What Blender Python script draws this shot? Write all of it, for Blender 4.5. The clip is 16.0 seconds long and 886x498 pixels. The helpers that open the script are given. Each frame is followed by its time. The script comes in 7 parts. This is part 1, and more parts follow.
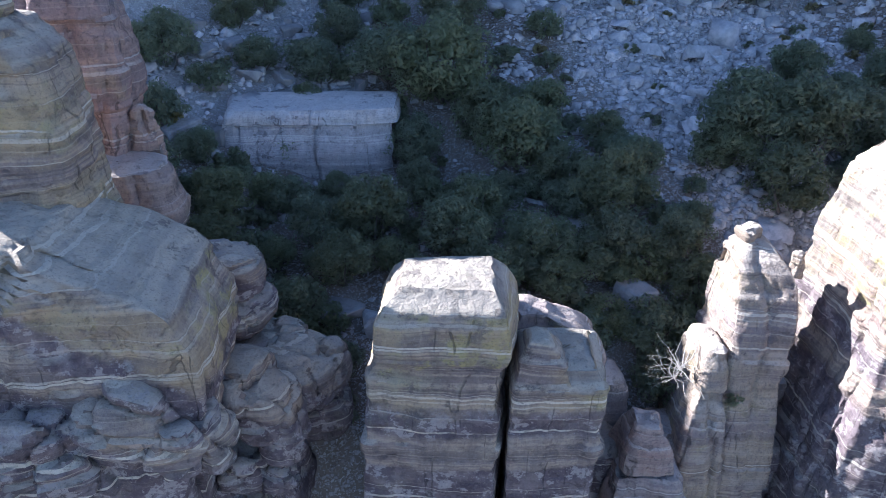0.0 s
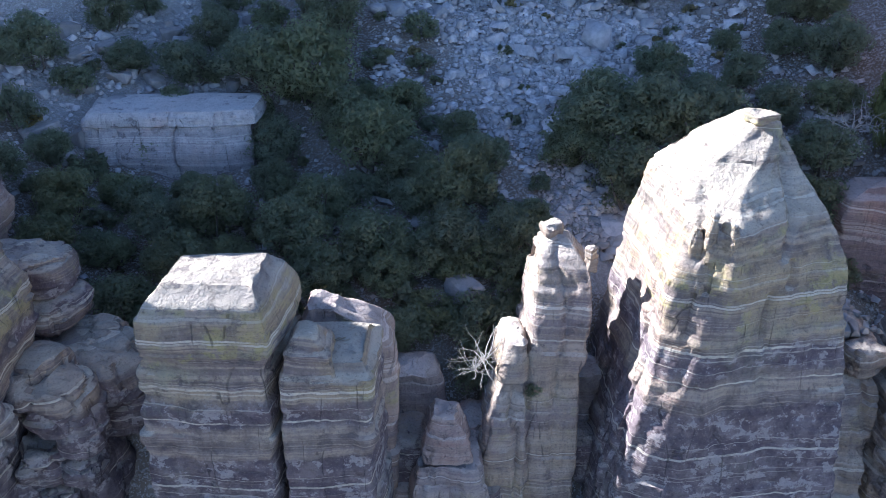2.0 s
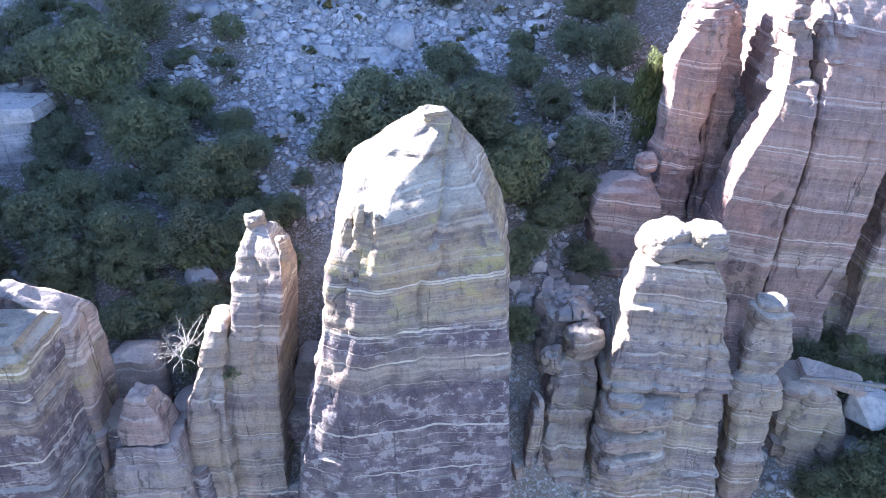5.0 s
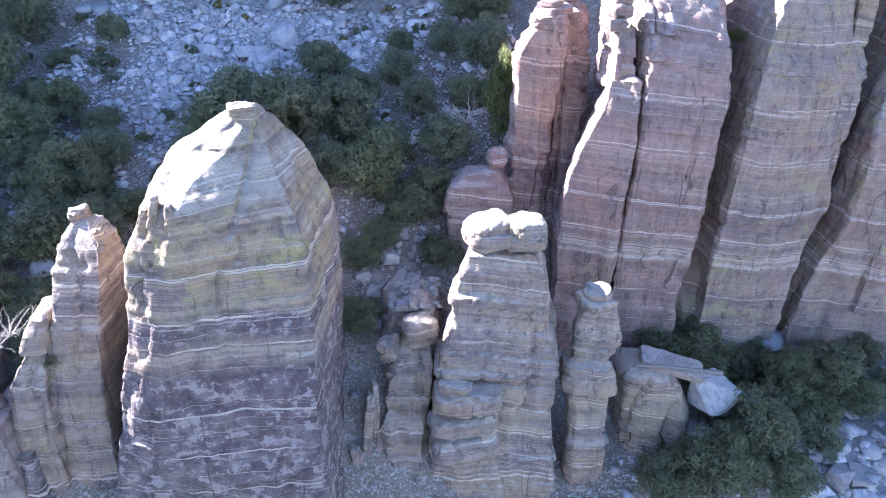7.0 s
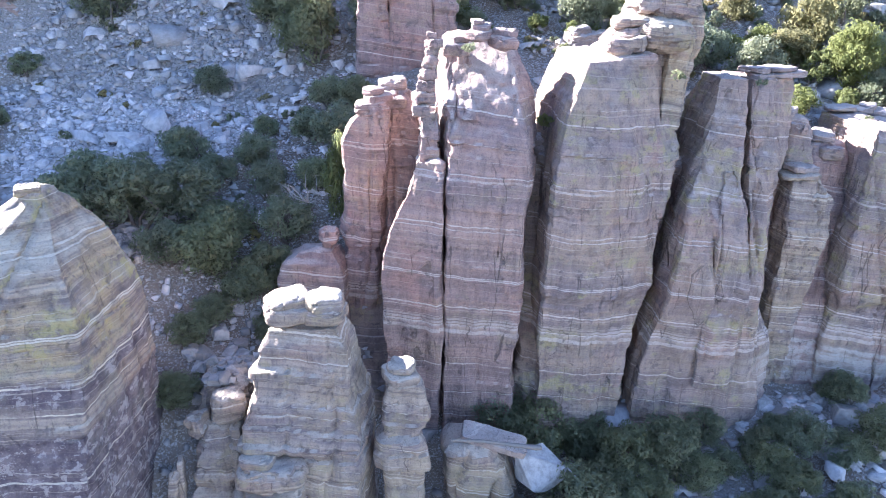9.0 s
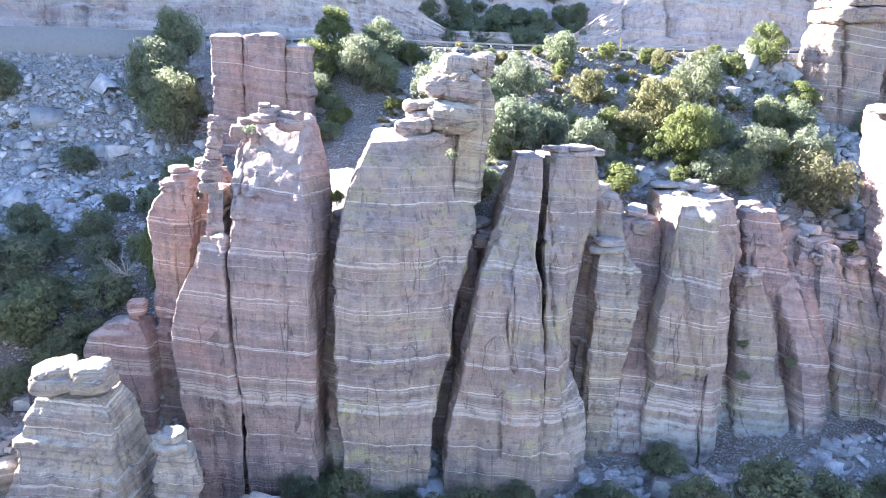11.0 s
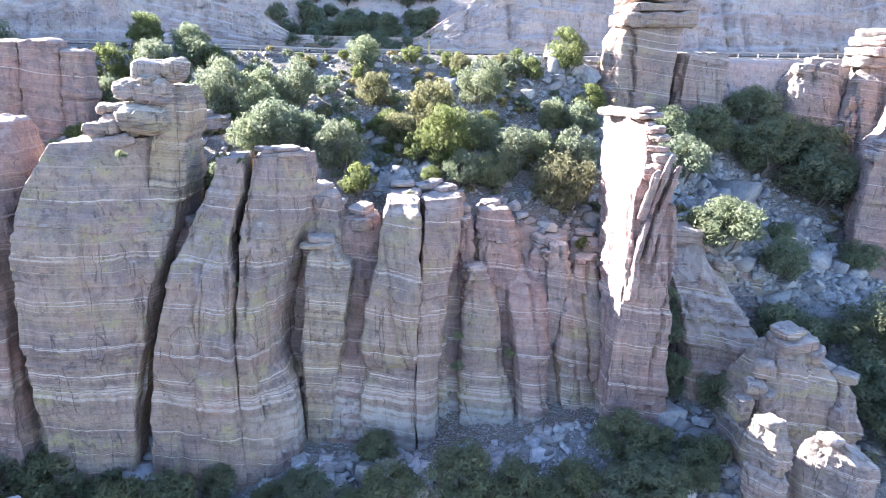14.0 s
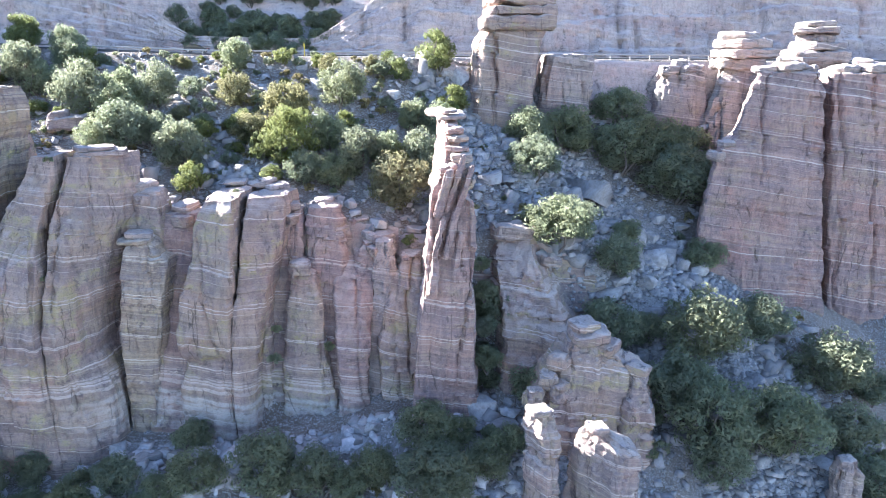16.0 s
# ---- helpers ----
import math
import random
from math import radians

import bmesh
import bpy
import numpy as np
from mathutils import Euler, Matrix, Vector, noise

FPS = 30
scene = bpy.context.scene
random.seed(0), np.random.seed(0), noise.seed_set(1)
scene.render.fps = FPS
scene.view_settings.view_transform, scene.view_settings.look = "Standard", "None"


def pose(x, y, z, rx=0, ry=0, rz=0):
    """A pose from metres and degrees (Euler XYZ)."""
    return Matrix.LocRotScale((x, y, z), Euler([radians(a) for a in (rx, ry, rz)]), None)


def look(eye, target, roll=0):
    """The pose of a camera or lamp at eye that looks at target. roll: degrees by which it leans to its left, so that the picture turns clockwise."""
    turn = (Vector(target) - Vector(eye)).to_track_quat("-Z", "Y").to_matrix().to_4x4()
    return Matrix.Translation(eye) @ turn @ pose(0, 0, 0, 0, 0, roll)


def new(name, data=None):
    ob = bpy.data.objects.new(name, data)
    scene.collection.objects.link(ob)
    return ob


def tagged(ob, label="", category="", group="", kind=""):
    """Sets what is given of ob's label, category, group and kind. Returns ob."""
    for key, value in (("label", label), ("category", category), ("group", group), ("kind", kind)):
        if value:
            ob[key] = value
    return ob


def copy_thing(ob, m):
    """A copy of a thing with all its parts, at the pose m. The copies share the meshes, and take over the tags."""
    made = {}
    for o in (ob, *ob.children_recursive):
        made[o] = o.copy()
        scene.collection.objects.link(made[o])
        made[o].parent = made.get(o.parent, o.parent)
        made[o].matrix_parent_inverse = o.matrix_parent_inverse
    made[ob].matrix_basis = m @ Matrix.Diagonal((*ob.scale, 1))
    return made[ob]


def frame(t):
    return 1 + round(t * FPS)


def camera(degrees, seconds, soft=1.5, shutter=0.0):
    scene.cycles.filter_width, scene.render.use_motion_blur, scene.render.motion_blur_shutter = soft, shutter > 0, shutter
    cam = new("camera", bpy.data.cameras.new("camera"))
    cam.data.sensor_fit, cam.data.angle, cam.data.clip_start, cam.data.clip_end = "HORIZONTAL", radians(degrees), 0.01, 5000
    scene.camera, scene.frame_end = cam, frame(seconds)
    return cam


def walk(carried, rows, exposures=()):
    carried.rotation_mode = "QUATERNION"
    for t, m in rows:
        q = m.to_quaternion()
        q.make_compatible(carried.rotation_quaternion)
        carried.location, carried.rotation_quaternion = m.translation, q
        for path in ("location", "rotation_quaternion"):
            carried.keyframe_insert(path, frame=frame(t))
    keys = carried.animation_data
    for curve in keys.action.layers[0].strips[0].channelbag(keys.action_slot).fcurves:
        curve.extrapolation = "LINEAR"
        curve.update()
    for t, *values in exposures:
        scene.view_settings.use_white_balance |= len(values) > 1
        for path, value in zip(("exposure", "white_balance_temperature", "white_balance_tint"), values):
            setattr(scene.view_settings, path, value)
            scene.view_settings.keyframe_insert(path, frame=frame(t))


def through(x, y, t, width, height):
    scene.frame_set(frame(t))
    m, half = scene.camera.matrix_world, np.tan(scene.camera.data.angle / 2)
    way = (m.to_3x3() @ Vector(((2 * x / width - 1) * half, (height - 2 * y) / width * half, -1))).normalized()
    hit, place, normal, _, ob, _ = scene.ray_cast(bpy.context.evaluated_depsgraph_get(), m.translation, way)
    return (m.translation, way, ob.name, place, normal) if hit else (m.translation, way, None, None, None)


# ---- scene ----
cam = camera(63.9, 16.0, soft=0.75)
METRES, EYE, TILT, LEAN, TURN = 150.0, 60.0, -28.0, 0.0, 0.0
ROWS = [
    (0.0, 0.0, 0.0, 0.0, 0.0, 0.0, -0.0),
    (0.5, 0.0224, -0.002, -0.0004, -0.58, 0.05, 0.28),
    (1.0, 0.0431, -0.0047, -0.0005, -0.46, 0.01, 0.26),
    (1.5, 0.0646, -0.0077, -0.0014, -0.5, 0.05, 0.31),
    (2.0, 0.0876, -0.0108, -0.002, -0.85, 0.02, 0.46),
    (2.5, 0.1121, -0.0143, -0.0028, -1.32, 0.02, 0.65),
    (3.0, 0.1367, -0.0179, -0.0038, -1.61, 0.04, 0.73),
    (3.5, 0.161, -0.0217, -0.0049, -1.78, 0.03, 0.82),
    (4.0, 0.1842, -0.0257, -0.006, -1.95, 0.01, 0.84),
    (4.5, 0.2074, -0.0299, -0.0073, -2.08, -0.01, 0.88),
    (5.0, 0.2299, -0.0341, -0.0086, -2.31, -0.05, 0.98),
    (7.5, 0.3504, -0.0565, -0.0168, -2.81, -0.09, 1.3),
    (8.0, 0.3784, -0.0612, -0.0186, -2.78, -0.09, 1.36),
    (8.4, 0.4028, -0.0646, -0.0200, -2.77, -0.06, 1.38),
    (8.5, 0.409, -0.0655, -0.0204, -2.77, 0.45, 1.39),
    (8.6, 0.4155, -0.0665, -0.0208, -2.79, 1.38, 1.41),
    (8.7, 0.4220, -0.0674, -0.0211, -2.81, 2.65, 1.43),
    (8.85, 0.4318, -0.0689, -0.0217, -2.84, 4.55, 1.47),
    (9.0, 0.4416, -0.0703, -0.0222, -2.87, 6.48, 1.50),
    (9.2, 0.4551, -0.0726, -0.0232, -2.85, 8.98, 1.50),
    (9.35, 0.4654, -0.0743, -0.0239, -2.84, 10.85, 1.50),
    (9.5, 0.4757, -0.0760, -0.0246, -2.83, 12.2, 1.51),
    (9.65, 0.4862, -0.0777, -0.0253, -2.81, 12.6, 1.51),
    (10.25, 0.5293, -0.0846, -0.0282, -2.76, 12.63, 1.52),
    (11.5, 0.625, -0.0988, -0.0341, -2.65, 12.63, 1.53),
    (12.0, 0.6636, -0.1048, -0.0368, -2.6, 12.64, 1.54),
    (12.5, 0.7032, -0.1112, -0.0392, -2.56, 12.65, 1.53),
    (13.0, 0.7433, -0.1176, -0.0421, -2.53, 12.66, 1.51),
    (13.5, 0.7837, -0.1243, -0.0451, -2.5, 12.67, 1.48),
    (14.0, 0.8226, -0.1306, -0.048, -2.45, 12.68, 1.44),
    (14.5, 0.8627, -0.1373, -0.0505, -2.44, 12.64, 1.41),
    (15.0, 0.9031, -0.1441, -0.0531, -2.43, 12.62, 1.4),
    (15.5, 0.944, -0.151, -0.0557, -2.39, 12.58, 1.37),
    (16.0, 0.9854, -0.1579, -0.0587, -2.36, 12.58, 1.3),
]
EXPOSURES = [(0.0, 1.98, 5300, 13.5), (2.5, 1.98, 5300, 13.5), (3.0, 1.94, 5300, 13), (3.4, 1.48, 5400, 12), (3.6, 1.62, 5400, 12), (3.9, 2.7, 5400, 16), (4.2, 2.82, 5400, 17), (5.2, 2.84, 5430, 18), (7.3, 2.86, 5450, 19), (9.0, 3.0, 5620, 17.5), (11.3, 3.2, 5660, 13.5), (12.5, 3.24, 5660, 13.5), (13.0, 3.02, 5660, 12.5), (14.0, 2.97, 5660, 12.5), (16.0, 2.94, 5660, 12.5)]
walk(cam, [(t, pose(0, 0, EYE, TILT, LEAN, TURN) @ pose(METRES * x, METRES * y, METRES * z, 90 + pitch, roll, yaw)) for t, x, y, z, yaw, pitch, roll in ROWS], EXPOSURES)

# ---- world and sun ----
SUN_ELEV, SUN_AZ = radians(28.0), radians(-61.0)   # azimuth clockwise from +y
world = bpy.data.worlds.new("world")
scene.world = world
world.use_nodes = True
wn = world.node_tree
sky = wn.nodes.new("ShaderNodeTexSky")
sky.sky_type = "NISHITA"
sky.sun_disc = False
sky.sun_elevation, sky.sun_rotation = SUN_ELEV, SUN_AZ
sky.altitude, sky.air_density, sky.dust_density = 1800, 1.0, 0.6
wn.nodes["Background"].inputs["Strength"].default_value = 0.07
wn.links.new(sky.outputs[0], wn.nodes["Background"].inputs["Color"])
sun_dir = Vector((math.sin(SUN_AZ) * math.cos(SUN_ELEV), math.cos(SUN_AZ) * math.cos(SUN_ELEV), math.sin(SUN_ELEV)))
sun = new("sun", bpy.data.lights.new("sun", "SUN"))
sun.data.energy, sun.data.angle, sun.data.color = 5.0, radians(0.53), (1.0, 0.93, 0.82)
sun.matrix_world = look(sun_dir * 200, (0, 0, 0))


# ---- numeric noise ----
def hash01(i, j, k, seed):
    h = (i.astype(np.int64) * 374761393 + j.astype(np.int64) * 668265263 + k.astype(np.int64) * 2147483647 + seed * 1274126177) & 0xFFFFFFFF
    h = ((h ^ (h >> 13)) * 1274126177) & 0xFFFFFFFF
    h = ((h ^ (h >> 16)) * 2246822519) & 0xFFFFFFFF
    return ((h ^ (h >> 15)) & 0xFFFFFF) / 16777216.0


def vnoise(p, seed=0):
    f = np.floor(p)
    w = p - f
    w = w * w * (3 - 2 * w)
    i, j, k = f[:, 0], f[:, 1], f[:, 2]
    out = 0
    for a in (0, 1):
        for b in (0, 1):
            for c in (0, 1):
                g = (w[:, 0] if a else 1 - w[:, 0]) * (w[:, 1] if b else 1 - w[:, 1]) * (w[:, 2] if c else 1 - w[:, 2])
                out = out + g * hash01(i + a, j + b, k + c, seed)
    return out * 2 - 1


def fbm(p, octaves=3, seed=0):
    out, amp = 0, 1.0
    for o in range(octaves):
        out = out + amp * vnoise(p * 2 ** o + 17.3 * o, seed + o)
        amp *= 0.5
    return out


def cells(p, seed=0):
    """Nearest and second nearest cell distance, and a random value of the nearest cell."""
    f = np.floor(p)
    n = len(p)
    f1, f2, ident = np.full(n, 9.0), np.full(n, 9.0), np.zeros(n)
    for a in (-1, 0, 1):
        for b in (-1, 0, 1):
            for c in (-1, 0, 1):
                i, j, k = f[:, 0] + a, f[:, 1] + b, f[:, 2] + c
                h = hash01(i, j, k, seed)
                dx = i + h - p[:, 0]
                dy = j + (h * 7.31) % 1 - p[:, 1]
                dz = k + (h * 53.7) % 1 - p[:, 2]
                d = np.sqrt(dx * dx + dy * dy + dz * dz)
                near = d < f1
                f2 = np.where(near, f1, np.minimum(f2, d))
                ident = np.where(near, (h * 911.7) % 1, ident)
                f1 = np.where(near, d, f1)
    return f1, f2, ident


# ---- terrain plan ----
STATIONS = [
    (-90, [(-60, 0), (0, 12), (30, 26), (45, 36), (60, 42), (78, 48), (96, 56), (118, 66)]),
    (-35, [(-60, -10), (0, 5), (30, 20), (45, 33), (60, 39), (78, 44), (96, 50), (118, 65)]),
    (-12, [(-60, -10), (0, 0), (30, 12), (40, 24), (50, 29), (60, 31.5), (67, 33), (76, 38.6), (84, 42), (96, 47), (118, 65)]),
    (20, [(-60, -15), (0, -4), (30, 8), (38, 18), (50, 29), (60, 33), (78, 39), (96, 45), (118, 65)]),
    (46, [(-60, -18), (0, -8), (34, 4), (46, 18), (56, 25), (66, 33), (78, 39), (96, 46), (118, 64)]),
    (62, [(-60, -20), (0, -12), (34, 0), (46, 8), (56, 16), (66, 34), (78, 41), (96, 50), (118, 64)]),
    (80, [(-60, -20), (0, -12), (34, 1), (46, 9), (58, 13), (63, 17), (67, 43), (78, 46), (96, 53), (118, 63)]),
    (110, [(-60, -20), (0, -10), (34, 1), (46, 7), (58, 12), (65, 14), (72, 43), (78, 45), (96, 51), (118, 63)]),
    (135, [(-60, -20), (0, -10), (34, 1), (46, 7.5), (58, 12.5), (67, 15), (77, 40), (84, 43), (96, 50), (118, 62.5)]),
    (150, [(-60, -20), (0, -8), (34, 4), (46, 10), (58, 15), (68, 18), (77, 37), (86, 41), (96, 46), (118, 62.5)]),
    (168, [(-60, -20), (0, -6), (34, 6), (46, 11), (60, 16.5), (70, 20.5), (75.5, 24.5), (79.5, 35.5), (88, 39), (100, 45), (112, 52), (119, 62)]),
    (190, [(-60, -20), (0, -12), (34, -2), (46, 5), (60, 14), (75, 24), (90, 31.5), (105, 41), (114, 51), (120, 62)]),
    (225, [(-60, -30), (0, -20), (34, -10), (46, -2), (60, 5), (75, 13), (90, 20), (105, 35), (120, 61)]),
    (300, [(-60, -30), (0, -20), (34, -10), (60, 5), (90, 25), (120, 60)]),
]


def road_height(x):
    return np.interp(x, [-80, 30, 110, 300], [68, 66, 63, 61])


def bump(x, a, b):
    t = np.clip((x - a) / (b - a), 0.0, 1.0)
    return t * t * (3 - 2 * t)


def ground_height(x, y, detail=True):
    x, y = np.asarray(x, float), np.asarray(y, float)
    xs = np.array([s[0] for s in STATIONS])
    prof = np.array([np.interp(y, [k[0] for k in s[1]], [k[1] for k in s[1]]) for s in STATIONS])
    i = np.clip(np.searchsorted(xs, x) - 1, 0, len(xs) - 2)
    w = np.clip((x - xs[i]) / (xs[i + 1] - xs[i]), 0, 1)
    cols = np.arange(len(x))
    z = prof[i, cols] * (1 - w) + prof[i + 1, cols] * w
    p = np.stack([x, y, x * 0], 1)
    if detail:
        z = z + 0.9 * fbm(p / 9, 3, 5) + 0.25 * fbm(p / 1.6, 3, 9)
    # the road bench
    rz = road_height(x)
    k = bump(y, 116.5, 119.5)
    z = z * (1 - k) + rz * k
    # the mountain behind the road, higher to the west
    top = np.interp(x, [-60, 0, 35, 75, 130, 230, 300], [122, 112, 100, 86, 82, 84, 80])
    notch = bump(x, 90, 102) * bump(-x, -190, -120)
    k = bump(y, 146, 156 + 24 * notch)
    hill = top + (y - 150) * 0.3
    z = z * (1 - k) + (hill + (1.5 * fbm(p / 14, 3, 3) if detail else 0)) * k
    # a western spur that keeps the low sun off the gully
    q = y + 0.6 * np.maximum(0, -x - 15)
    k = bump(q, 92, 122) * bump(-x, -14, 8)
    spur = np.minimum(80 + 0.6 * (y - 88), 95) + (2.5 * fbm(p / 16, 3, 4) if detail else 0)
    z = z * (1 - k) + np.maximum(spur, z) * k
    # the land beyond falls away to plain and valley
    far = bump(np.maximum(np.abs(x - 80) - 260, np.maximum(-y - 70, y - 330)), 0, 500)
    return z * (1 - far) + far * (-40 + 30 * vnoise(p / 300, 2))


def stony(x, y):
    """How far bare stone covers the ground: talus tongues against soil and leaf litter."""
    p = np.stack([x, y, 0 * x], 1)
    rag = 0.35 * fbm(p / 6, 3, 12)
    tongue = 1 - np.abs(x - 30) / (5 + 0.42 * np.clip(y - 58, 0, 60))
    tongue = np.where(y > 52, tongue, -1)
    east = 1 - np.abs(x - (163 + 0.72 * (112 - y))) / 17
    bench = np.where((x > 80) & (x < 165) & (y > 80), -0.12, -1) + 0.5 * vnoise(p / 12, 14)
    west = np.where((x < -8) & (y > 58), 0.25, -1) + 0.5 * vnoise(p / 9, 15)
    foot = np.where((x > 84) & (y < 62), 0.15, -1) + 0.4 * vnoise(p / 9, 16)
    return np.clip(np.maximum.reduce([tongue, east, bench, west, foot]) * 1.6 + rag + 0.1, 0, 1)


# ---- end terrain plan ----
# ---- materials ----
def nodes_of(name):
    m = bpy.data.materials.new(name)
    m.use_nodes = True
    nt = m.node_tree
    return m, nt, nt.nodes["Principled BSDF"]


class Graph:
    """Short hand for node trees."""

    def __init__(self, nt):
        self.nt = nt

    def node(self, kind, operation="", blend="", data="", dims="", feature=""):
        n = self.nt.nodes.new(kind)
        if operation:
            n.operation = operation
        if data:
            n.data_type = data
        if blend:
            n.blend_type = blend
        if dims:
            n.noise_dimensions = dims
        if feature:
            n.feature = feature
        return n

    def put(self, socket, value):
        if isinstance(value, bpy.types.NodeSocket):
            self.nt.links.new(value, socket)
        else:
            socket.default_value = value

    def math(self, op, a, b=0.0, c=0.0):
        n = self.node("ShaderNodeMath", operation=op)
        self.put(n.inputs[0], a), self.put(n.inputs[1], b), self.put(n.inputs[2], c)
        return n.outputs[0]

    def vmath(self, op, a, b):
        n = self.node("ShaderNodeVectorMath", operation=op)
        self.put(n.inputs[0], a), self.put(n.inputs[1], b)
        return n.outputs[0]

    def noise(self, vec, scale, detail=3.0, rough=0.55):
        n = self.node("ShaderNodeTexNoise")
        self.put(n.inputs["Vector"], vec)
        n.inputs["Scale"].default_value, n.inputs["Detail"].default_value, n.inputs["Roughness"].default_value = scale, detail, rough
        return n.outputs[0]

    def noise1(self, w, scale, detail=2.0):
        n = self.node("ShaderNodeTexNoise", dims="1D")
        self.put(n.inputs["W"], w)
        n.inputs["Scale"].default_value, n.inputs["Detail"].default_value = scale, detail
        return n.outputs[0]

    def step(self, value, a, b, lo=0.0, hi=1.0):
        n = self.node("ShaderNodeMapRange")
        n.interpolation_type = "SMOOTHSTEP"
        self.put(n.inputs[0], value)
        for i, v in enumerate((a, b, lo, hi)):
            n.inputs[i + 1].default_value = v
        return n.outputs[0]

    def mix(self, fac, a, b, blend="MIX"):
        n = self.node("ShaderNodeMix", data="RGBA", blend=blend)
        self.put(n.inputs[0], fac)
        for i, v in ((6, a), (7, b)):
            self.put(n.inputs[i], (*v, 1) if isinstance(v, tuple) and len(v) == 3 else v)
        return n.outputs[2]

    def bump(self, height, strength, distance):
        n = self.node("ShaderNodeBump")
        n.inputs["Strength"].default_value, n.inputs["Distance"].default_value = strength, distance
        self.put(n.inputs["Height"], height)
        return n.outputs[0]


def rock_material(name, warm, grey, band, lichen=0.0, dark=0.0, lines=1.0, white_bed=False, purple=0.0, deeps=0.8, ochre=0.0, stripes=1.0):
    """Banded gneiss: warm and grey beds, crisp pale veins, upright weathering streaks, dark varnish and yellow-green lichen, in the world's own beds."""
    m, nt, bsdf = nodes_of(name)
    g = Graph(nt)
    geo = g.node("ShaderNodeNewGeometry")
    pos = geo.outputs["Position"]
    sep = g.node("ShaderNodeSeparateXYZ")
    nt.links.new(pos, sep.inputs[0])
    warp = g.noise(pos, 0.075, 2.0)
    fine = g.noise(pos, 0.7, 4.0, 0.6)
    # the beds dip eastwards beyond the gully
    dip = g.math("ADD", g.math("MULTIPLY", sep.outputs[0], 0.02), g.math("MULTIPLY", g.math("MAXIMUM", g.math("SUBTRACT", sep.outputs[0], 55.0), 0.0), 0.12))
    z = g.math("ADD", sep.outputs[2], dip)
    z = g.math("ADD", z, g.math("MULTIPLY", g.math("SUBTRACT", warp, 0.5), 1.6))
    zf = g.math("ADD", z, g.math("MULTIPLY", g.math("SUBTRACT", fine, 0.5), 0.2))
    flat = g.vmath("MULTIPLY", pos, (0.55, 0.55, 1.5))
    # broad patches of two tints
    patches = g.noise(g.vmath("MULTIPLY", pos, (1.0, 1.0, 1.3)), 0.15, 6.0, 0.6)
    zone = g.noise1(zf, 0.3, 3.0)
    blend = g.math("ADD", g.math("MULTIPLY", patches, 0.7), g.math("MULTIPLY", zone, 0.45))
    col = g.mix(g.step(blend, 0.47, 0.67), warm, grey)
    deep = g.noise1(g.math("ADD", zf, 61.0), 0.16, 2.0)
    deep = g.math("ADD", g.math("MULTIPLY", deep, 0.7), g.math("MULTIPLY", patches, 0.4))
    col = g.mix(g.step(deep, 0.56, 0.64, 0.0, deeps * 0.55), col, tuple(c * k for c, k in zip(grey, (0.7, 0.66, 0.72))))
    low = beneath = 0.0
    if purple:
        # the purple beds lie lowest under the cloven block and rise on both sides of it
        rise = g.math("ADD", g.math("MULTIPLY", g.math("ABSOLUTE", sep.outputs[0]), 0.03), g.math("MULTIPLY", g.math("MAXIMUM", g.math("SUBTRACT", -8.0, sep.outputs[0]), 0.0), 0.55))
        under = g.math("SUBTRACT", g.math("ADD", zf, g.math("MULTIPLY", patches, 3.0)), rise)
        beneath = g.step(under, 33.3, 34.3, purple, 0.0)
        low = g.math("MULTIPLY", beneath, g.step(g.math("ABSOLUTE", g.math("SUBTRACT", under, 30.9)), 0.9, 1.5, 0.15, 1.0))
    rust = g.noise(g.vmath("ADD", pos, (31.0, 7.0, 3.0)), 0.13, 5.0, 0.6)
    col = g.mix(g.step(rust, 0.5, 0.64, 0.0, 0.6), col, (warm[0] * 1.0, warm[1] * 0.8, warm[2] * 0.76))
    # beds and thin laminae, lighter and darker
    bed = g.noise1(zf, 0.9, 3.0)
    col = g.mix(g.step(bed, 0.53, 0.58, 0.0, 0.3 * stripes), col, tuple(min(0.8, c * 1.22) for c in warm))
    col = g.mix(g.step(bed, 0.47, 0.41, 0.0, 0.38 * stripes), col, tuple(c * 0.72 for c in grey))
    lam = g.noise1(zf, 4.0, 3.0)
    col = g.mix(g.math("MULTIPLY", g.step(lam, 0.53, 0.6, 0.0, min(0.6, 0.3 * stripes)), g.step(patches, 0.4, 0.6)), col, tuple(min(0.8, c * 1.28) for c in warm))
    col = g.mix(g.math("MULTIPLY", g.step(lam, 0.46, 0.4, 0.0, min(0.5, 0.25 * stripes)), g.step(patches, 0.6, 0.45)), col, tuple(c * 0.6 for c in grey))
    # upright weathering
    upright = g.noise(g.vmath("MULTIPLY", pos, (2.0, 2.0, 0.33)), 1.0, 5.0, 0.62)
    col = g.mix(g.step(upright, 0.5, 0.34, 0.0, 0.36), col, tuple(c * 0.62 for c in grey))
    col = g.mix(g.step(upright, 0.54, 0.68, 0.0, 0.25), col, tuple(min(0.8, c * 1.2) for c in warm))
    tone = g.noise(pos, 0.8, 7.0, 0.64)
    col = g.mix(g.step(tone, 0.5, 0.36, 0.0, 0.36), col, tuple(c * 0.66 for c in grey))
    col = g.mix(g.step(tone, 0.54, 0.7, 0.0, 0.28), col, tuple(min(0.8, c * 1.25) for c in warm))
    if purple:
        col = g.mix(low, col, g.mix(g.step(tone, 0.4, 0.62), (0.118, 0.09, 0.103), (0.205, 0.162, 0.17)))
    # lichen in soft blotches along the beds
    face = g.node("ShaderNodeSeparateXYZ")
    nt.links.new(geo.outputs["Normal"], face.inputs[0])
